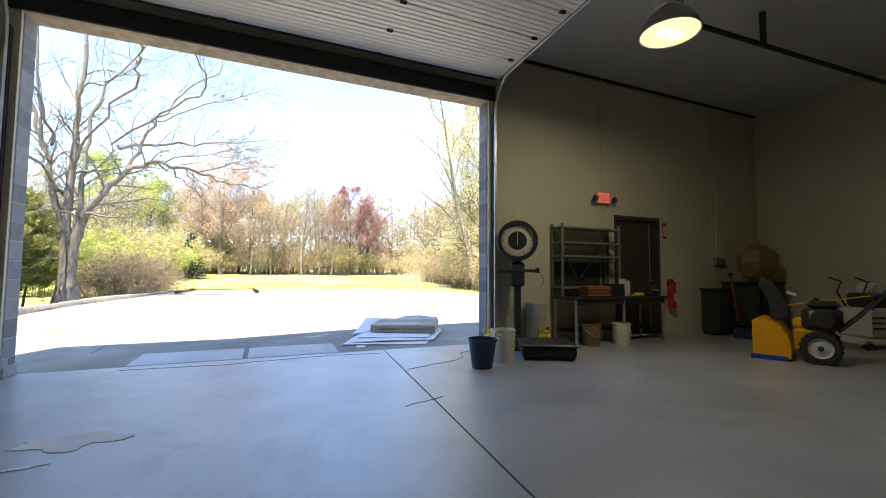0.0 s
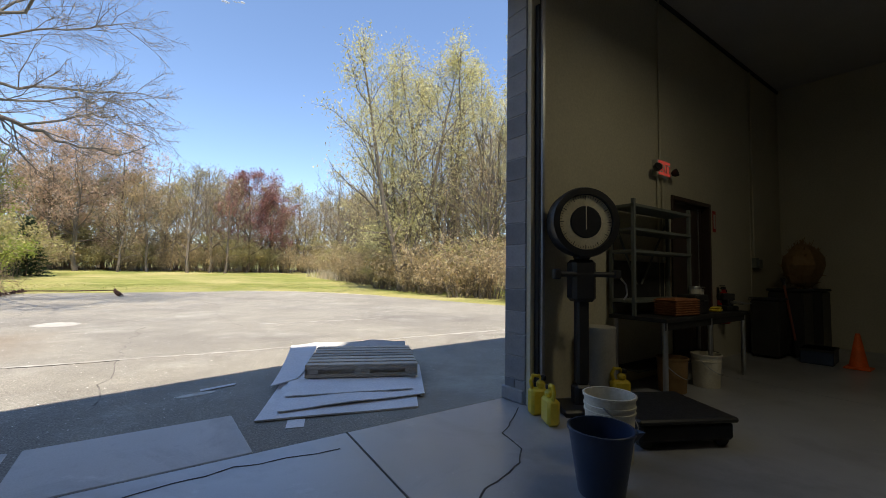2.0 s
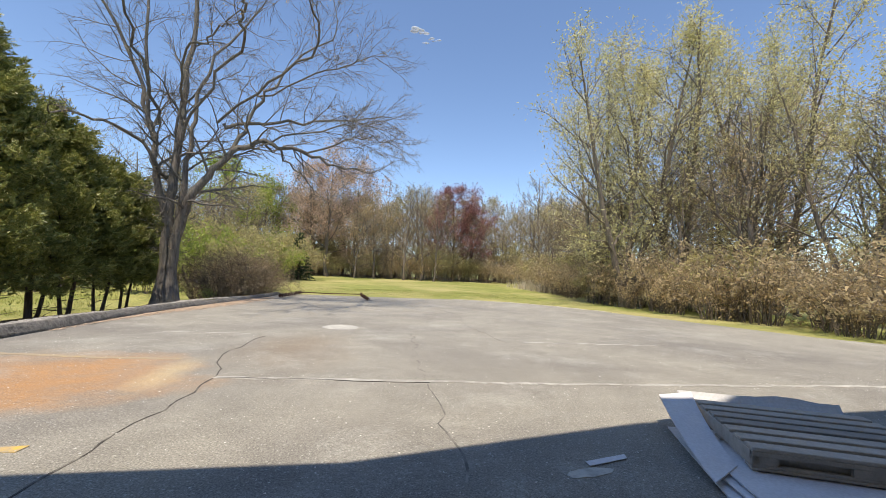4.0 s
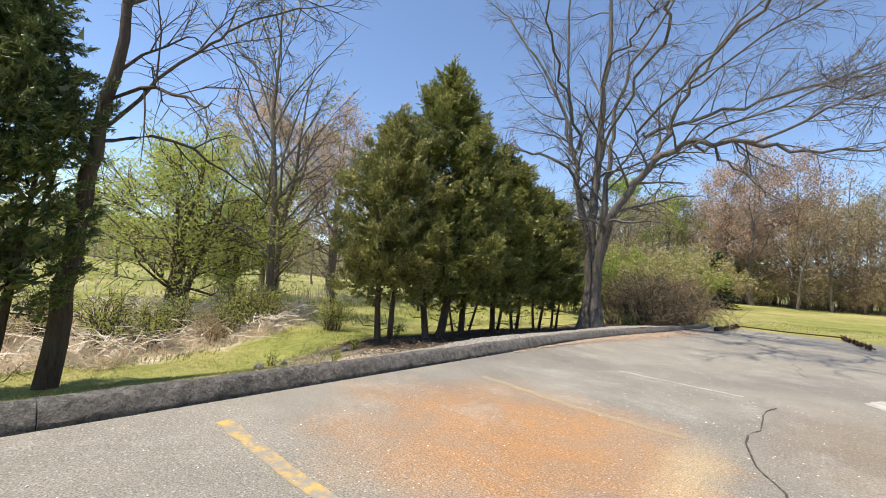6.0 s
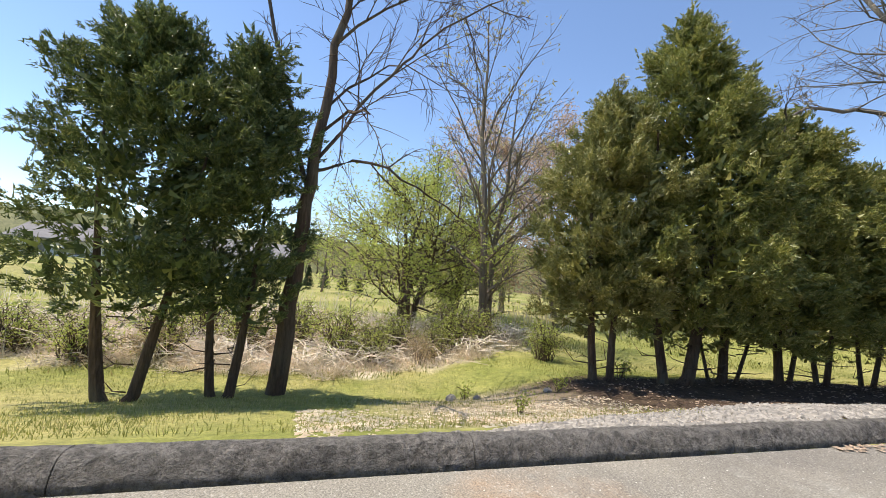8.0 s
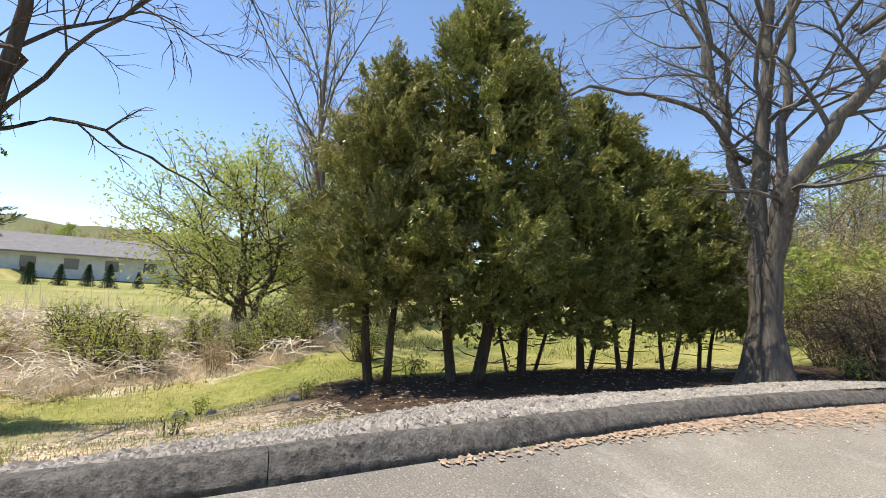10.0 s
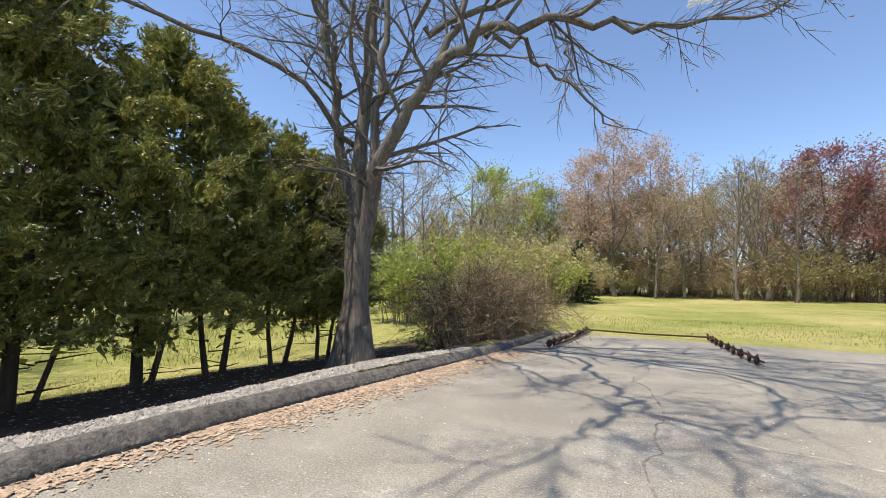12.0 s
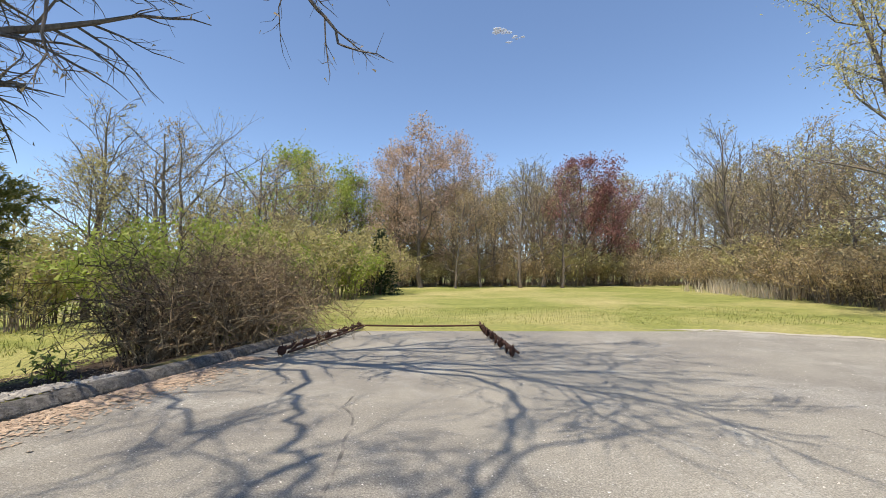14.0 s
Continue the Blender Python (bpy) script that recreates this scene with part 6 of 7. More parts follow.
# bare tree standing among the left evergreens
w = Wood(23, 4)
guided([(0, 0, -0.3), (0.02, 0.05, 0.8), (0.0, 0.12, 2.2), (0.02, 0.2, 3.4), (0.0, 0.35, 5.2), (0, 0.5, 7.6)], 0.13, 0.03, 8, 1.8, 2)
guided([(0.0, 0.15, 2.6), (-0.1, -0.3, 4.0), (-0.2, -0.7, 5.6), (-0.2, -1.3, 7.2)], 0.036, 0.015, 6, 1.3, 2, 7)
guided([(0.0, 0.18, 3.0), (0.1, 0.9, 4.2), (0.1, 1.5, 5.0), (0.2, 2.6, 5.9)], 0.026, 0.011, 7, 1.2, 2, 7)
guided([(0.0, 0.16, 2.9), (0.2, 0.9, 3.1), (0.3, 1.7, 2.75), (0.3, 2.2, 2.5)], 0.025, 0.008, 3, 0.6, 1, 5)
t = thing("bare_tree", at(0, 0), "slender bare tree with several rising stems", "tree")
for i, s in enumerate(w.pieces):
    part("limb" if i else "trunk", s, M["bark_brown"], t, "", True)
stand(t, -11.88, 7.62, 0, 1.42)

# woods: kinds of tree, each built once and repeated
KINDS = {
    "bare": deciduous("tree", 101, 10.5, 0.14, M["leaf_olive"], M["bark_pale"], "tall bare grey tree at the wood's edge", leaf_n=700, leaf_size=0.07, kids=4, rise=1.1, limbs=20),
    "bare2": deciduous("tree", 102, 9.5, 0.12, M["leaf_orange"], M["bark_pale"], "bare brown-twigged tree at the wood's edge", leaf_n=1700, leaf_size=0.08, spread=0.2, kids=4, limbs=20),
    "olive": deciduous("tree", 103, 9.0, 0.11, M["leaf_olive"], M["bark_pale"], "tree with thin olive spring buds", leaf_n=2600, leaf_size=0.09, spread=0.25, kids=4, limbs=18),
    "orange": deciduous("tree", 104, 9.0, 0.11, M["leaf_orange"], M["bark_pale"], "tree with orange-brown spring buds", leaf_n=2400, leaf_size=0.09, spread=0.25, kids=4, limbs=18),
    "pink": deciduous("tree", 105, 11.5, 0.16, M["leaf_pink"], M["bark_pale"], "tall tree in pinkish-brown bud", leaf_n=9500, leaf_size=0.10, spread=0.25, wide=0.34, kids=4),
    "maroon": deciduous("tree", 106, 11.0, 0.16, M["leaf_maroon"], M["bark_brown"], "tall tree with dark maroon spring leaves", leaf_n=10000, leaf_size=0.11, spread=0.25, wide=0.36, low=0.2, kids=4),
    "green": deciduous("tree", 107, 11.5, 0.17, M["leaf_green"], M["bark_brown"], "tree in fresh light-green leaf", leaf_n=6500, leaf_size=0.14, spread=0.32, wide=0.34),
    "yellow": deciduous("tree", 108, 15.0, 0.17, M["leaf_yellow"], M["bark_pale"], "tall slender tree with yellow-green catkins", leaf_n=18000, leaf_size=0.08, spread=0.3, wide=0.24, rise=1.4, kids=4, stems=3, low=0.06),
    "spread": deciduous("tree", 113, 10.5, 0.2, M["leaf_olive"], M["bark_grey"], "broad bare tree with crooked spreading limbs", leaf_n=900, leaf_size=0.07, kids=4, rise=0.55, limbs=13, wide=0.5, low=0.22),
    "brush": shrub("shrub", 110, 3.0, 3.2, M["leaf_olive"], M["bark_pale"], "olive-brown thicket at the wood's edge", 30, 2600, 0.09),
    "brush2": shrub("shrub", 111, 2.6, 3.0, M["leaf_orange"], M["bark_pale"], "tawny thicket of bare stems", 34, 1500, 0.08),
    "brush3": shrub("shrub", 112, 2.8, 3.0, M["leaf_green"], M["bark_pale"], "thicket in light green spring leaf", 28, 2800, 0.09),
}
used = set()


def plant(kind, x, y, scale=1.0):
    turn = rng.uniform(0, 360)
    if kind in used:
        return again(KINDS[kind], x, y, turn, scale)
    used.add(kind)
    return stand(KINDS[kind], x, y, turn, scale)


# single trees that can be told apart
for kind, x, y, s in (("maroon", 9.3, 55.5, 1.12), ("maroon", 11.6, 56.5, 0.95), ("pink", -5.6, 54, 1.28), ("pink", -8.0, 56, 1.2), ("pink", -2.6, 56, 1.1), ("green", -16.6, 54, 1.25), ("green", -13.5, 56, 1.0),
                      ("orange", -2.5, 52, 1.0), ("orange", -0.2, 54, 1.1), ("bare", 3.2, 53, 1.15), ("bare", 5.3, 54, 1.2), ("bare2", 6.5, 52, 1.1), ("orange", 1.8, 56, 1.0),
                      ("bare", 16.8, 46, 1.15), ("bare", 18.5, 48, 1.2), ("bare2", 20.0, 44, 1.1), ("bare", 21.5, 47, 1.1), ("bare2", 15.6, 40, 0.85),
                      ("yellow", 12.6, 25.3, 1.1), ("yellow", 16.8, 25.8, 1.2), ("yellow", 19.5, 22.5, 1.1), ("yellow", 14.6, 30.5, 1.0), ("bare", 20.5, 27, 1.35), ("pink", 24, 26, 1.2), ("bare2", 15.2, 20.5, 0.9), ("yellow", 17.2, 17.5, 0.75),
                      ("bare", -21, 37, 1.2), ("spread", -17.2, 37.6, 1.0), ("spread", -20.5, 41, 1.05), ("bare2", -24, 41, 1.2), ("spread", -14.2, 40, 0.85), ("bare2", -12.0, 38, 0.85), ("olive", -11.3, 42, 1.0),
                      ("bare", -16.7, 13.5, 1.12), ("bare", -17.3, 14.2, 1.0), ("pink", -24, 17.0, 0.95), ("bare2", -21, 19.5, 1.05), ("pink", -25, 22, 1.0), ("bare", -28, 20, 1.2), ("bare", -29, 15, 1.1), ("bare2", -30, 25, 1.2), ("bare", -26, 27, 1.1)):
    plant(kind, x, y, s)
KINDS["spring"] = deciduous("tree", 109, 4.6, 0.10, M["leaf_spring"], M["bark_brown"], "small spreading tree in light-green leaf", leaf_n=21000, leaf_size=0.05, spread=0.18, stems=4, wide=0.55, low=0.15, limbs=12, rise=0.35, kids=4)
plant("spring", -19.9, 11.75, 1.4)
plant("spring", -21.5, 14.6, 1.0)

# woods beyond the lawn, on the right and on the left: loose ranks
for k in range(4):
    for i in range(21):
        x = -30 + 62 * (i + rng.random() * 0.9) / 20
        y = 58 + k * 3.2 + rng.uniform(-1.3, 1.3) - 0.0028 * (x - 2) ** 2 * (1 if x > 2 else 0.2)
        plant(rng.choice(("bare", "bare2", "bare2", "orange", "bare", "orange", "bare2", "olive")), x, y, rng.uniform(1.05, 1.4) * (0.82 if 11.5 < x < 17 else 1))
for i in range(20):
    plant(rng.choice(("olive", "orange", "bare2")), -28 + 62 * (i + rng.random()) / 20, 72 + rng.uniform(0, 8), rng.uniform(1.3, 1.7))
for i in range(12):
    x = -14 + 44 * (i + rng.random()) / 12
    plant(rng.choice(("brush", "brush2", "brush")), x, 59.5 - 0.0028 * max(0, x - 2) ** 2 + rng.uniform(-1, 2), rng.uniform(1.5, 2.2))
for i in range(36):
    y = 13 + 36 * i / 36
    x = 13.3 + 0.035 * max(0, y - 20) ** 1.45 + rng.uniform(0, 9) + (3 if y < 18 else 0)
    plant(rng.choice(("bare", "bare2", "bare", "bare2", "orange", "olive")), x, y, rng.uniform(0.75, 1.15))
for i in range(24):
    y = 27 + 34 * rng.random()
    x = -11.5 - rng.uniform(0, 20) - (2.5 if y < 32 else 0)
    plant(rng.choice(("olive", "bare2", "olive", "bare", "orange")), x, y, rng.uniform(0.6, 0.95))
# undergrowth along the wood's edge
for i in range(32):
    x = -12 + 40 * i / 32 + rng.uniform(-0.6, 0.6)
    plant(rng.choice(("brush2", "brush2", "brush", "brush2")), x, 55.5 - 0.0028 * max(0, x - 2) ** 2 + rng.uniform(-1, 2), rng.uniform(0.8, 1.35))
for i in range(60):
    y = 11.5 + 38 * i / 60
    x = 11.8 + 0.035 * max(0, y - 20) ** 1.45 + rng.uniform(-0.2, 3.2)
    plant(rng.choice(("brush2", "brush2", "brush", "brush2", "brush2")), x, y, rng.uniform(0.75, 1.25))
for x, y, kind, s in ((-8.9, 30.5, "brush", 1.0), (-9.6, 33, "brush3", 1.2), (-8.6, 35, "brush", 1.3), (-10.5, 36, "brush", 1.4), (-8.2, 38, "brush3", 1.3), (-9.4, 40, "brush", 1.5), (-7.8, 41.5, "brush", 1.25), (-7.0, 43.3, "brush", 1.1), (-11.5, 32, "brush3", 1.3), (-12.5, 29.5, "brush3", 1.2),
                      (-13, 35, "brush", 1.5), (-15, 33, "brush3", 1.3), (-12, 40, "brush", 1.6), (-17, 30, "brush", 1.3), (-19, 33, "brush3", 1.4), (-22, 31, "brush", 1.4), (-7.5, 46, "brush2", 1.2), (-9, 48, "brush", 1.4), (-10.5, 51, "brush", 1.5)):
    plant(kind, x, y, s)

# the tangled bush behind the great tree, in two clumps
b1 = shrub("shrub", 120, 2.5, 3.0, M["leaf_olive"], M["bark_brown"], "tangled dark-stemmed bush with tiny yellow-green leaves", 70, 1100, 0.036, 0.8, mess=0.09)
stand(b1, -7.3, 23.9)
b2 = shrub("shrub", 121, 1.9, 3.1, M["leaf_orange"], M["bark_twig"], "dry tangled bush of arching golden-brown stems", 120, 2200, 0.03, 1.7, mess=0.11)
stand(b2, -6.35, 24.3)
again(b1, -7.0, 25.1, 60, 0.85)
again(b2, -7.0, 23.6, 310, 0.85)
again(b1, -8.9, 26.3, 120, 1.0)
again(b1, -8.2, 28.6, 210, 1.1)
again(b2, -6.5, 25.7, 200, 1.1)
again(b2, -7.1, 26.6, 70, 1.05)
weed = shrub("weed", 122, 0.55, 0.5, M["leaf_green"], M["bark_brown"], "small leafy weed behind the kerb", 6, 120, 0.05, 0.3, "weed")
stand(weed, -7.0, 21.7)
for x, y, s in ((-10.9, 10.85, 0.55), (-10.0, 12.2, 0.6), (-8.6, 10.7, 0.5), (-10.8, 14.2, 0.8), (-6.4, 24.2, 0.7), (-5.9, 25.2, 0.7)):
    again(weed, x, y, rng.uniform(0, 360), s)


def spruce(m):
    t = thing("spruce", m, "dark dense young spruce at the lawn's edge", "spruce")
    part("trunk", Shape().tube([(0, 0, -0.2), (0, 0, 2), (0, 0, 4.4)], [0.09, 0.06, 0.015], 8), M["bark_brown"], t)
    g = np.random.default_rng(77)
    pts, nrm = [], []
    for k in range(15):
        z = 0.25 + 4.0 * k / 15
        r = 1.55 * (1 - z / 4.7)
        for j in range(11):
            a = j * 0.571 + k * 1.3
            for q in range(26):
                u = (q + 1) / 26
                pts.append((math.cos(a) * r * u, math.sin(a) * r * u, z - 0.22 * u * r))
                nrm.append((math.cos(a), math.sin(a), 0.1))
    v, f = leaves(pts, 0.11, g, 0.06, 0, 1.8, np.array(nrm))
    ob = new("needles", from_arrays("needles", v, f, M["leaf_spruce"]))
    ob.parent = t
    return t


spruce(at(-7.0, 42.3, ground_z(-7.0, 42.3)))


# grass, straw and stones: too many to count
def blades(name, gen, xy, height, width, material, label, lean=0.35, category="grass", lift=1.0):
    n = len(xy)
    z = np.array([ground_z(x, y) for x, y in xy])
    p = np.column_stack([xy, z - 0.01])
    a = gen.uniform(0, 2 * np.pi, n)
    h = height * gen.uniform(0.5, 1.3, n)
    side = np.column_stack([np.cos(a), np.sin(a), np.zeros(n)]) * (width * gen.uniform(0.7, 1.3, n))[:, None]
    tip = np.column_stack([gen.normal(0, lean, n) * h, gen.normal(0, lean, n) * h, h * lift])
    mid = tip * (0.55, 0.55, 0.6) * 0.8
    v = np.stack([p - side, p + side, p + mid + side * 0.7, p + tip, p + mid - side * 0.7], 1).reshape(-1, 3)
    f = np.arange(n * 5).reshape(n, 5)
    ob = new(name, from_arrays(name, v, f, material))
    return tagged(ob, label, category, kind="stuff")


def clumped(gen, n, x0, x1, y0, y1, scale=0.6, cut=-0.05, keep=None):
    """Places in a rectangle, gathered in uneven patches."""
    out = []
    while len(out) < n:
        x, y = gen.uniform(x0, x1), gen.uniform(y0, y1)
        if noise.noise((x * scale, y * scale, 9)) + 0.25 * gen.normal() > cut and (keep is None or keep(x, y)):
            out.append((x, y))
    return np.array(out)


gen = np.random.default_rng(8)
off_kerb = lambda x, y: x < kerb_x(min(y, 26)) - 0.9
bare_row = lambda x, y: x < kerb_x(y) - 0.9 and not (-10.9 < x < -6 and 12.4 < y < 25.5)
blades("grass", gen, clumped(gen, 46000, -13.5, -6.8, 2, 25, 0.6, -0.25, bare_row), 0.05, 0.004, M["grass"], "short rough grass behind the kerb")
blades("grass", gen, clumped(gen, 9000, -9, 9, 27.6, 33, 0.5, -0.3), 0.06, 0.008, M["grass"], "short lawn grass beyond the lot", 0.35)
blades("grass", gen, clumped(gen, 9000, -22, -13, 2, 30, 0.4, 0.0), 0.14, 0.012, M["grass"], "rough field grass", 0.35)
in_field = lambda x, y: ((x + 17.2) / 4.0) ** 2 + ((y - 7.5) / 8.0) ** 2 < 1 + 0.3 * noise.noise((x, y, 1))
blades("dry_stalks", gen, clumped(gen, 2300, -21.5, -12.8, -0.8, 15.8, 0.5, -0.05, in_field), 0.6, 0.008, M["straw"], "upright dry brown stalks in the field", 0.22, "dry stalks")
blades("dry_stalks", gen, clumped(gen, 30000, -21.5, -12.8, -0.8, 15.8, 0.5, -0.3, in_field), 0.3, 0.012, M["straw"], "flattened pale straw in the field", 1.0, "straw", 0.6)
blades("dry_stalks", gen, clumped(gen, 700, -26, -18, -4, 22, 0.4, -0.1), 1.0, 0.014, M["straw"], "tall dry reeds at the field's edge", 0.15, "reeds")
blades("reeds", gen, clumped(gen, 1600, 13, 19, 37, 46, 0.4, -0.3), 0.9, 0.02, M["straw"], "pale dry reeds at the wood's edge", 0.2, "reeds")
# fallen canes, tangled over the straw
canes = Shape()
R = random.Random(64)
for x, y in clumped(gen, 3600, -21, -13.0, 0, 15.5, 0.5, -0.1, in_field):
    a, l, up = R.uniform(0, 6.28), R.uniform(0.3, 1.0), R.uniform(0.02, 0.5)
    z = ground_z(x, y) + R.uniform(0.02, 0.4)
    dx, dy = math.cos(a) * l, math.sin(a) * l
    canes.tube([(x, y, z), (x + dx * 0.5, y + dy * 0.5, z + up * l * 0.6 + R.uniform(0, 0.08)), (x + dx, y + dy, z + up * l * 0.8)], [0.010, 0.008, 0.004], 3, False)
tagged(part("fallen_canes", canes, M["cane"], None, "pale dead canes lying tangled in the field"), category="canes", kind="stuff")
bramble = shrub("bramble", 130, 1.35, 1.5, M["leaf_spring"], M["bark_brown"], "upright bramble with young yellow-green leaves among straw", 60, 1500, 0.045, 0.3, "bramble", 0.05)
stand(bramble, -14.9, 8.9)
for x, y, k in ((-15.7, 12.3, 1.05), (-14.6, 5.0, 0.95), (-14.1, 3.7, 0.85), (-15.4, 6.6, 0.9), (-15.9, 10.6, 0.85), (-14.5, 9.7, 0.75), (-15.2, 12.9, 0.8), (-15.0, 2.2, 0.9), (-16.6, 8.0, 1.0), (-14.9, 11.6, 0.7), (-13.6, 14.2, 0.7), (-17.2, 5.4, 1.0)):
    again(bramble, x, y, rng.uniform(0, 360), k)
for i in range(6):
    plant("brush2", -15.2 + rng.uniform(-1.4, 1.2), 3.0 + i * 2.0, rng.uniform(0.26, 0.4))

# gravel behind the kerb, dead leaves at its foot
def scatter(name, gen, xyz, size, material, label, category, flat=0.5):
    """Small angular chips."""
    n = len(xyz)
    base = np.array([(1, 0, 0), (-0.5, 0.85, 0), (-0.55, -0.8, 0), (0.1, 0.05, 0.9), (0, 0, -0.6)])
    a = gen.uniform(0, 2 * np.pi, n)
    s = size * gen.uniform(0.5, 1.5, n)
    c, q = np.cos(a), np.sin(a)
    tilt = gen.normal(0, 0.35, n)
    v = np.empty((n, 5, 3))
    b = base[None] * (gen.uniform(0.7, 1.3, (n, 5, 3)))
    v[..., 0] = b[..., 0] * c[:, None] - b[..., 1] * q[:, None]
    v[..., 1] = b[..., 0] * q[:, None] + b[..., 1] * c[:, None]
    v[..., 2] = b[..., 2] * flat + b[..., 0] * tilt[:, None] * 0.5
    v = v * s[:, None, None] + np.asarray(xyz)[:, None]
    tri = np.array([(0, 1, 3), (1, 2, 3), (2, 0, 3), (1, 0, 4), (2, 1, 4), (0, 2, 4)])
    f = (np.arange(n)[:, None, None] * 5 + tri[None]).reshape(-1, 3)
    return tagged(new(name, from_arrays(name, v.reshape(-1, 3), f, material)), label, category, kind="stuff")


pts = []
while len(pts) < 9000:
    y = gen.uniform(8.6, 21.5)
    d = 0.27 + abs(gen.normal(0, 0.5)) if gen.random() < 0.35 else gen.uniform(0.27, 1.25)
    if d < 1.25 * smooth_step(8.3, 12.5, y) * (1 - 0.8 * smooth_step(18.5, 21.5, y)) + 0.35:
        x = kerb_x(y) - d
        pts.append((x, y, ground_z(x, y) + 0.01))
scatter("gravel", gen, pts, 0.036, M["gravel"], "pale grey gravel strip behind the kerb", "gravel", 0.55)
pts = []
while len(pts) < 9000:
    y = gen.uniform(12.4, 23.0)
    d = abs(gen.normal(0, 0.25)) * (0.22 + 0.85 * smooth_step(13.5, 18, y))
    if noise.noise((y * 1.1, 0, 2)) + gen.normal() * 0.3 > -0.15 and gen.random() < 0.1 + 0.9 * smooth_step(13, 18, y):
        pts.append((kerb_x(y) + 0.02 + d, y, 0.008 + 0.03 * max(0, 0.25 - d)))
scatter("leaf_litter", gen, pts, 0.022, M["litter"], "dry brown leaf litter at the kerb's foot", "leaf litter", 0.15)
# dark chips follow the soil band and add to its painted shade
pts = [(x, y, ground_z(x, y) + 0.008) for x, y in clumped(gen, 10000, -10.9, -6.4, 12.3, 26.0, 0.8, -0.3)]
scatter("leaf_litter", gen, pts, 0.03, M["mulch"], "dark bark mulch under the evergreens", "mulch", 0.25)
pts = [(x, y, ground_z(x, y) + 0.012) for x, y in clumped(gen, 1300, -10.9, -7.2, 12.3, 24.5, 0.8, -0.3)]
scatter("leaf_litter", gen, pts, 0.026, M["litter"], "brown leaves scattered on the mulch", "leaf litter", 0.2)
pts = [(x, y, ground_z(x, y) + 0.006) for x, y in clumped(gen, 3000, -9.4, -6.7, 8.0, 12.5, 0.8, -0.2)]
scatter("leaf_litter", gen, pts, 0.03, M["straw"], "pale dead stalks and leaves on the bank", "leaf litter", 0.2)
pts = [(gen.uniform(-6, 6), gen.uniform(6.5, 25), 0.003) for _ in range(6500)]
scatter("grit", gen, pts, 0.0065, M["chip"], "scattered grit on the asphalt", "grit")
pts = [(gen.uniform(-2.6, 4.5), gen.uniform(1.0, 5.0), 0.002) for _ in range(170)]
scatter("grit", gen, pts, 0.007, M["chip"], "white paint flecks and grit on the concrete floor", "grit", 0.3)

for x, y, sx in ((-10.95, 10.65, 0.13), (-10.7, 11.05, 0.09), (-10.1, 12.1, 0.09)):
    s = Shape()
    for i in range(7):
        for j in range(12):
            a, q = 2 * math.pi * j / 12, -1.5708 + 3.1416 * i / 6
            r = sx * (1 + 0.3 * noise.noise((math.cos(a) * 2 + x, math.sin(a) * 2, q * 2)))
            s.v.append((r * math.cos(q) * math.cos(a), r * math.cos(q) * math.sin(a) * 0.8, sx * 0.4 + r * 0.75 * math.sin(q)))
    for i in range(6):
        for j in range(12):
            s.f.append((i * 12 + j, i * 12 + (j + 1) % 12, i * 12 + 12 + (j + 1) % 12, i * 12 + 12 + j))
    t = thing("boulder", at(x, y, ground_z(x, y) - 0.03), "small grey stone in rough grass", "stone", "stones on the bank")
    part("stone", s, M["stone"], t)


# ---- the rusty drag harrow on the lot ----
def harrow():
    t = thing("drag_harrow", at(0, 0), "rusty iron harrow frame with spiked wheels lying on asphalt", "harrow")
    arms = [[(-4.72, 23.0), (-4.6, 24.6), (-4.45, 26.9)], [(-1.12, 23.0), (-1.25, 24.6), (-1.45, 26.9)]]
    for arm in arms:
        part("bar", Shape().tube([(x, y, 0.12) for x, y in arm], 0.028, 6), M["rust"], t)
        part("bar", Shape().tube([(x + 0.09, y + 0.05, 0.07) for x, y in arm], 0.022, 6), M["rust"], t)
        (x0, y0), (x1, y1) = arm[0], arm[2]
        for k in range(9):
            u = (k / 8) ** 1.1
            x, y = x0 + (x1 - x0) * u + rng.uniform(-0.05, 0.05), y0 + (y1 - y0) * u
            ws = Shape().lathe([(0.02, -0.025), (0.07, -0.02), (0.075, 0.0), (0.07, 0.02), (0.02, 0.025)], 12, pose(x, y, 0.105, 90, 0, 70 + rng.uniform(-25, 25)))
            for j in range(8):
                a = j * math.pi / 4
                m = pose(x, y, 0.105, 90, 0, 70 + rng.uniform(-15, 15))
                ws.tube([(m @ Vector((0.06 * math.cos(a), 0.06 * math.sin(a), 0)))[:], (m @ Vector((0.11 * math.cos(a), 0.11 * math.sin(a), rng.uniform(-0.03, 0.03))))[:]], [0.012, 0.005], 5)
            part("spiked_wheel", ws, M["rust"], t, "rusty spiked wheel")
    part("crossbar", Shape().tube([(-4.45, 26.9, 0.1), (-3.0, 27.0, 0.07), (-1.45, 26.9, 0.1)], 0.024, 6), M["rust"], t)


harrow()


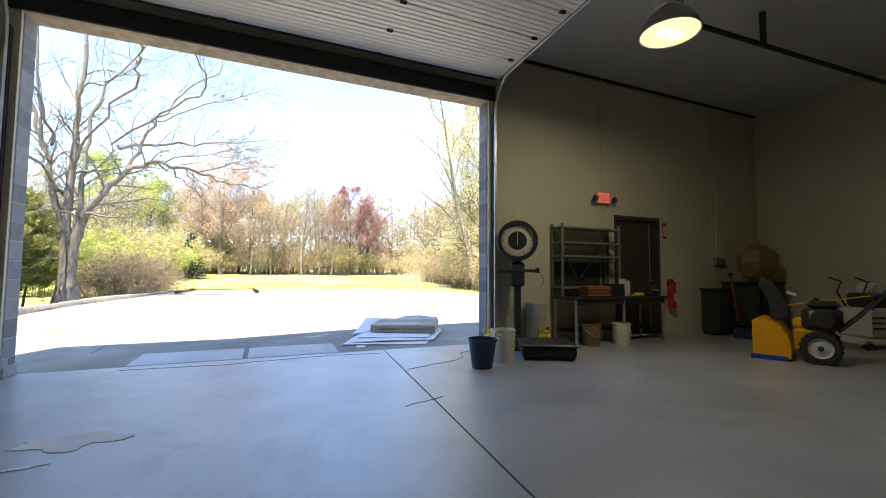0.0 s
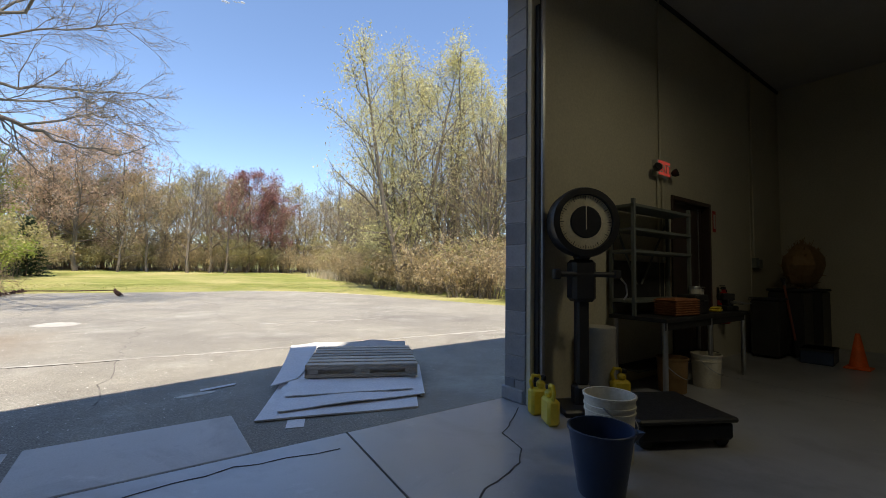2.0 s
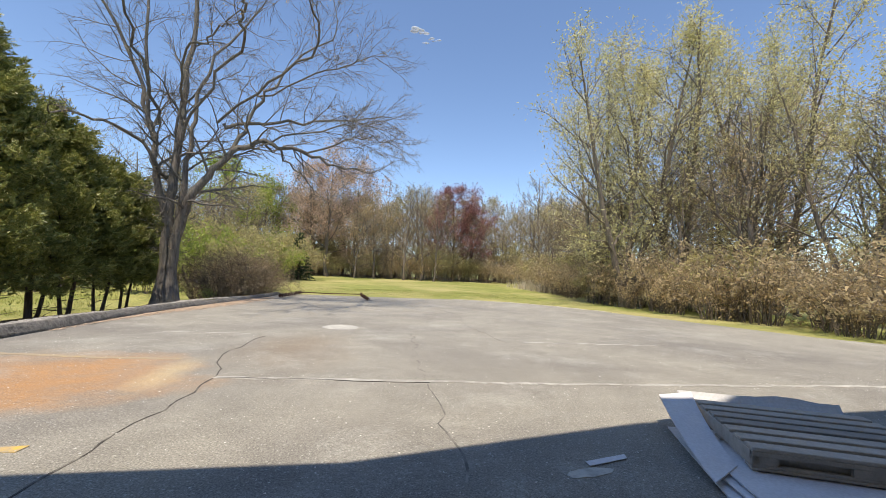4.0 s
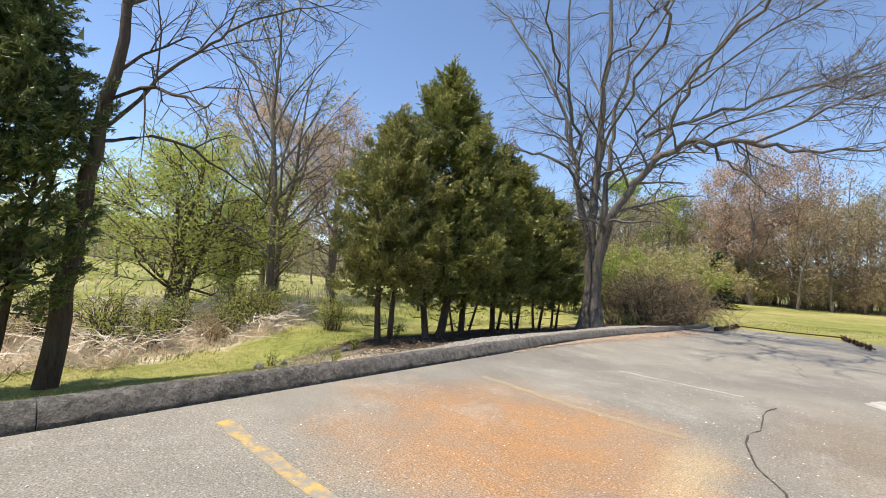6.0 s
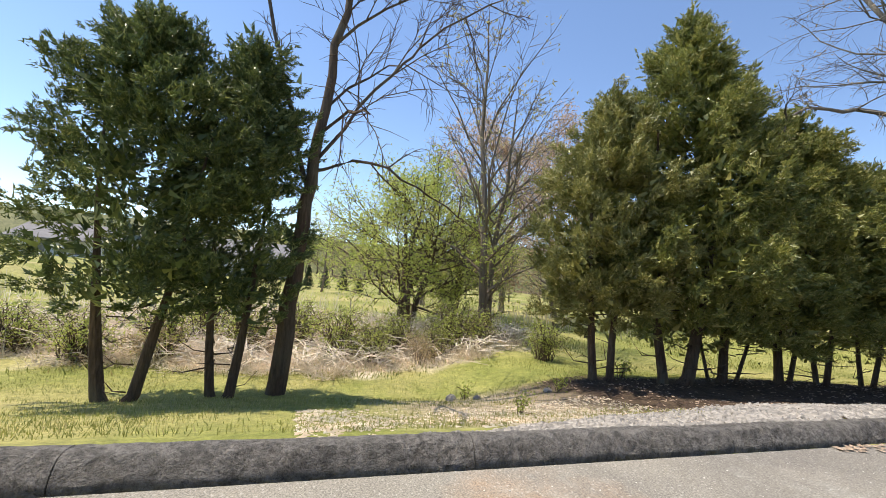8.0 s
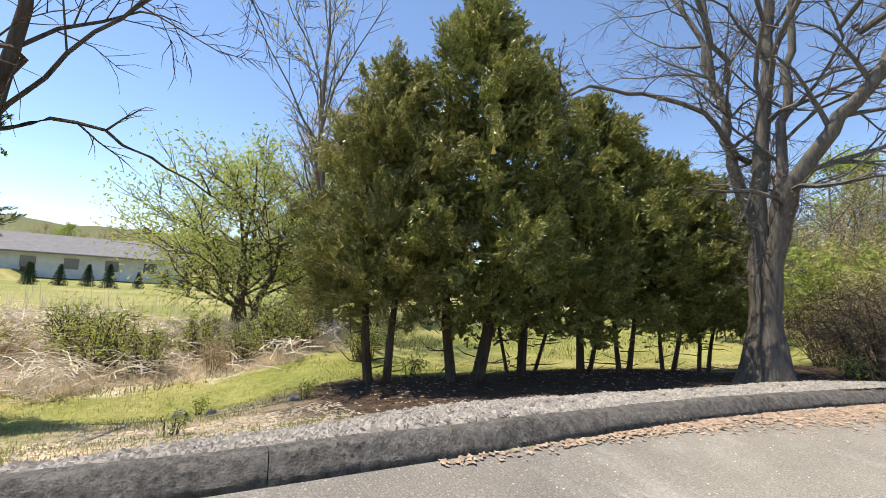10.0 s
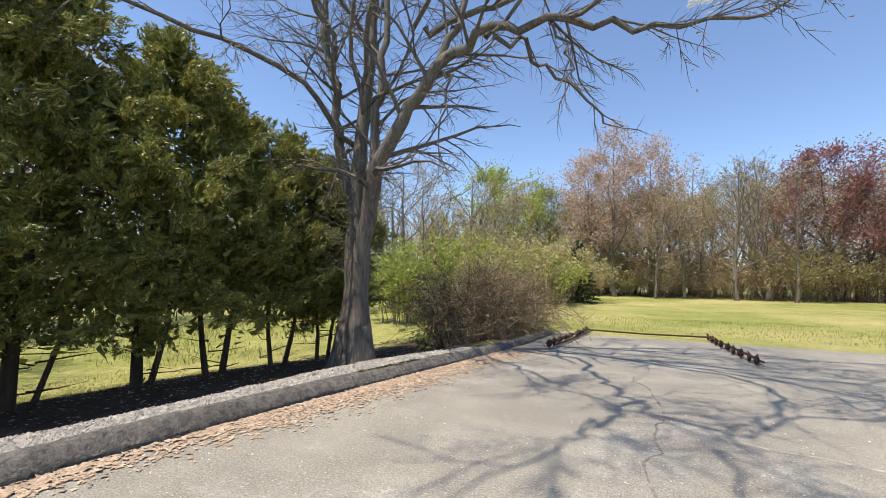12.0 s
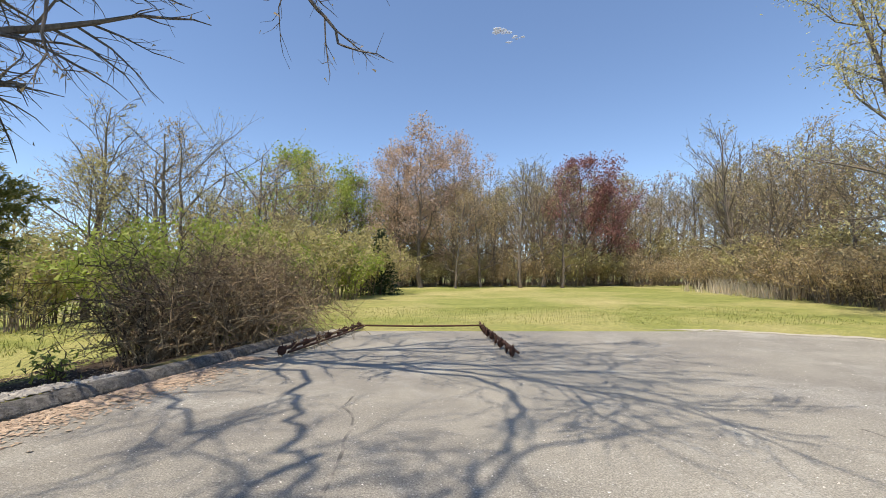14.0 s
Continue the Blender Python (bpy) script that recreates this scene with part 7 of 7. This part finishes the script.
# ---- far off: a long low house, young trees before it, a wooded ridge ----
def far_house():
    t = thing("house", at(-64, -8, -0.75, 90), "long low white house with a grey roof", "house")
    part("wall", Shape().box(-14, -4, 0, 14, 4, 2.6), M["siding"], t)
    part("roof", Shape().prism([(-5, 2.6), (0, 4.6), (5, 2.6), (5, 2.45), (-5, 2.45)], -15, 15, pose(0, 0, 0, 0, 0, 90)), M["shingle"], t)
    win = to_mesh("window", Shape().box(-0.6, -0.05, 0, 0.6, 0.05, 1.1, 0.02), M["glass_dark"])
    for i in range(8):
        ob = new("window", win)
        ob.parent, ob.matrix_basis = t, pose(-12.2 + i * 3.4, -4.02, 1.0)
    part("door", Shape().box(-0.5, -4.05, 0, 0.5, -3.99, 2.05), M["brown_door"], t, m=pose(1.4, 0, 0))


far_house()
young = spruce(at(-46, 8, ground_z(-46, 8)))
tagged(young, "small dark young evergreen in the far field", "young evergreen", "young evergreens before the house")
young.scale = (0.45, 0.45, 0.5)
for i in range(12):
    x, y = -45 + rng.uniform(-3, 3), -4 + i * 1.5
    again(young, x, y, rng.uniform(0, 360), rng.uniform(0.3, 0.5))
for i in range(11):
    plant(rng.choice(("bare2", "olive", "orange", "bare2")), rng.uniform(-46, -34), 9 + 2.4 * i, rng.uniform(0.7, 0.95))
for i in range(18):
    a = radians(100 + 75 * i / 18)
    x, y = 95 * math.cos(a) - 6, 95 * math.sin(a) + 2
    plant(rng.choice(("olive", "green", "olive", "orange")), x, y, rng.uniform(0.5, 0.75))
for i in range(46):
    a, r = radians(118 + 74 * (i + rng.random()) / 46), rng.uniform(112, 138)
    plant(rng.choice(("olive", "green", "olive", "orange", "bare2")), r * math.cos(a), r * math.sin(a), rng.uniform(0.85, 1.2))
ridge = Shape()
NR = 90
for i in range(NR + 1):
    a = radians(20 + 190 * i / NR)
    for r, h in ((150, -1), (158, 5 + 3 * noise.noise((i * 0.4, 0, 0)) + 1.2 * noise.noise((i * 1.9, 2, 0))), (175, 8 + 4 * noise.noise((i * 0.3, 5, 0)) + 1.5 * noise.noise((i * 2.3, 7, 0))), (230, 4)):
        ridge.v.append((r * math.cos(a), r * math.sin(a), h * (1 + 0.6 * smooth_step(125, 150, math.degrees(a)))))
for i in range(NR):
    for j in range(3):
        q = i * 4 + j
        ridge.f.append((q, q + 1, q + 5, q + 4))
structure("backdrop", ridge, M["far_green"], "distant wooded ridge in spring green", "ridge", True)


# a few shreds of cloud, very far off
def cloud(x, y, z, size, seed):
    g, s = random.Random(seed), Shape()
    for k in range(5):
        cx, cy, cz, r = g.gauss(0, size), g.gauss(0, size * 0.3), g.gauss(0, size * 0.3), size * g.uniform(0.25, 0.6)
        q0 = len(s.v)
        for i in range(6):
            for j in range(9):
                a, v = 2 * math.pi * j / 9, -1.57 + 3.14 * i / 5
                s.v.append((cx + r * math.cos(v) * math.cos(a) * 1.5, cy + r * math.cos(v) * math.sin(a), cz + r * 0.5 * math.sin(v)))
        for i in range(5):
            for j in range(9):
                s.f.append((q0 + i * 9 + j, q0 + i * 9 + (j + 1) % 9, q0 + i * 9 + 9 + (j + 1) % 9, q0 + i * 9 + 9 + j))
    ob = part("cloud", s, M["cloud"], None, "small white shred of cloud in clear sky", True, at(x, y, z))
    tagged(ob, category="cloud", kind="structure")


cloud(56, 570, 352, 8.0, 1)
cloud(76, 572, 343, 4.0, 2)
cloud(66, 570, 336, 2.6, 3)
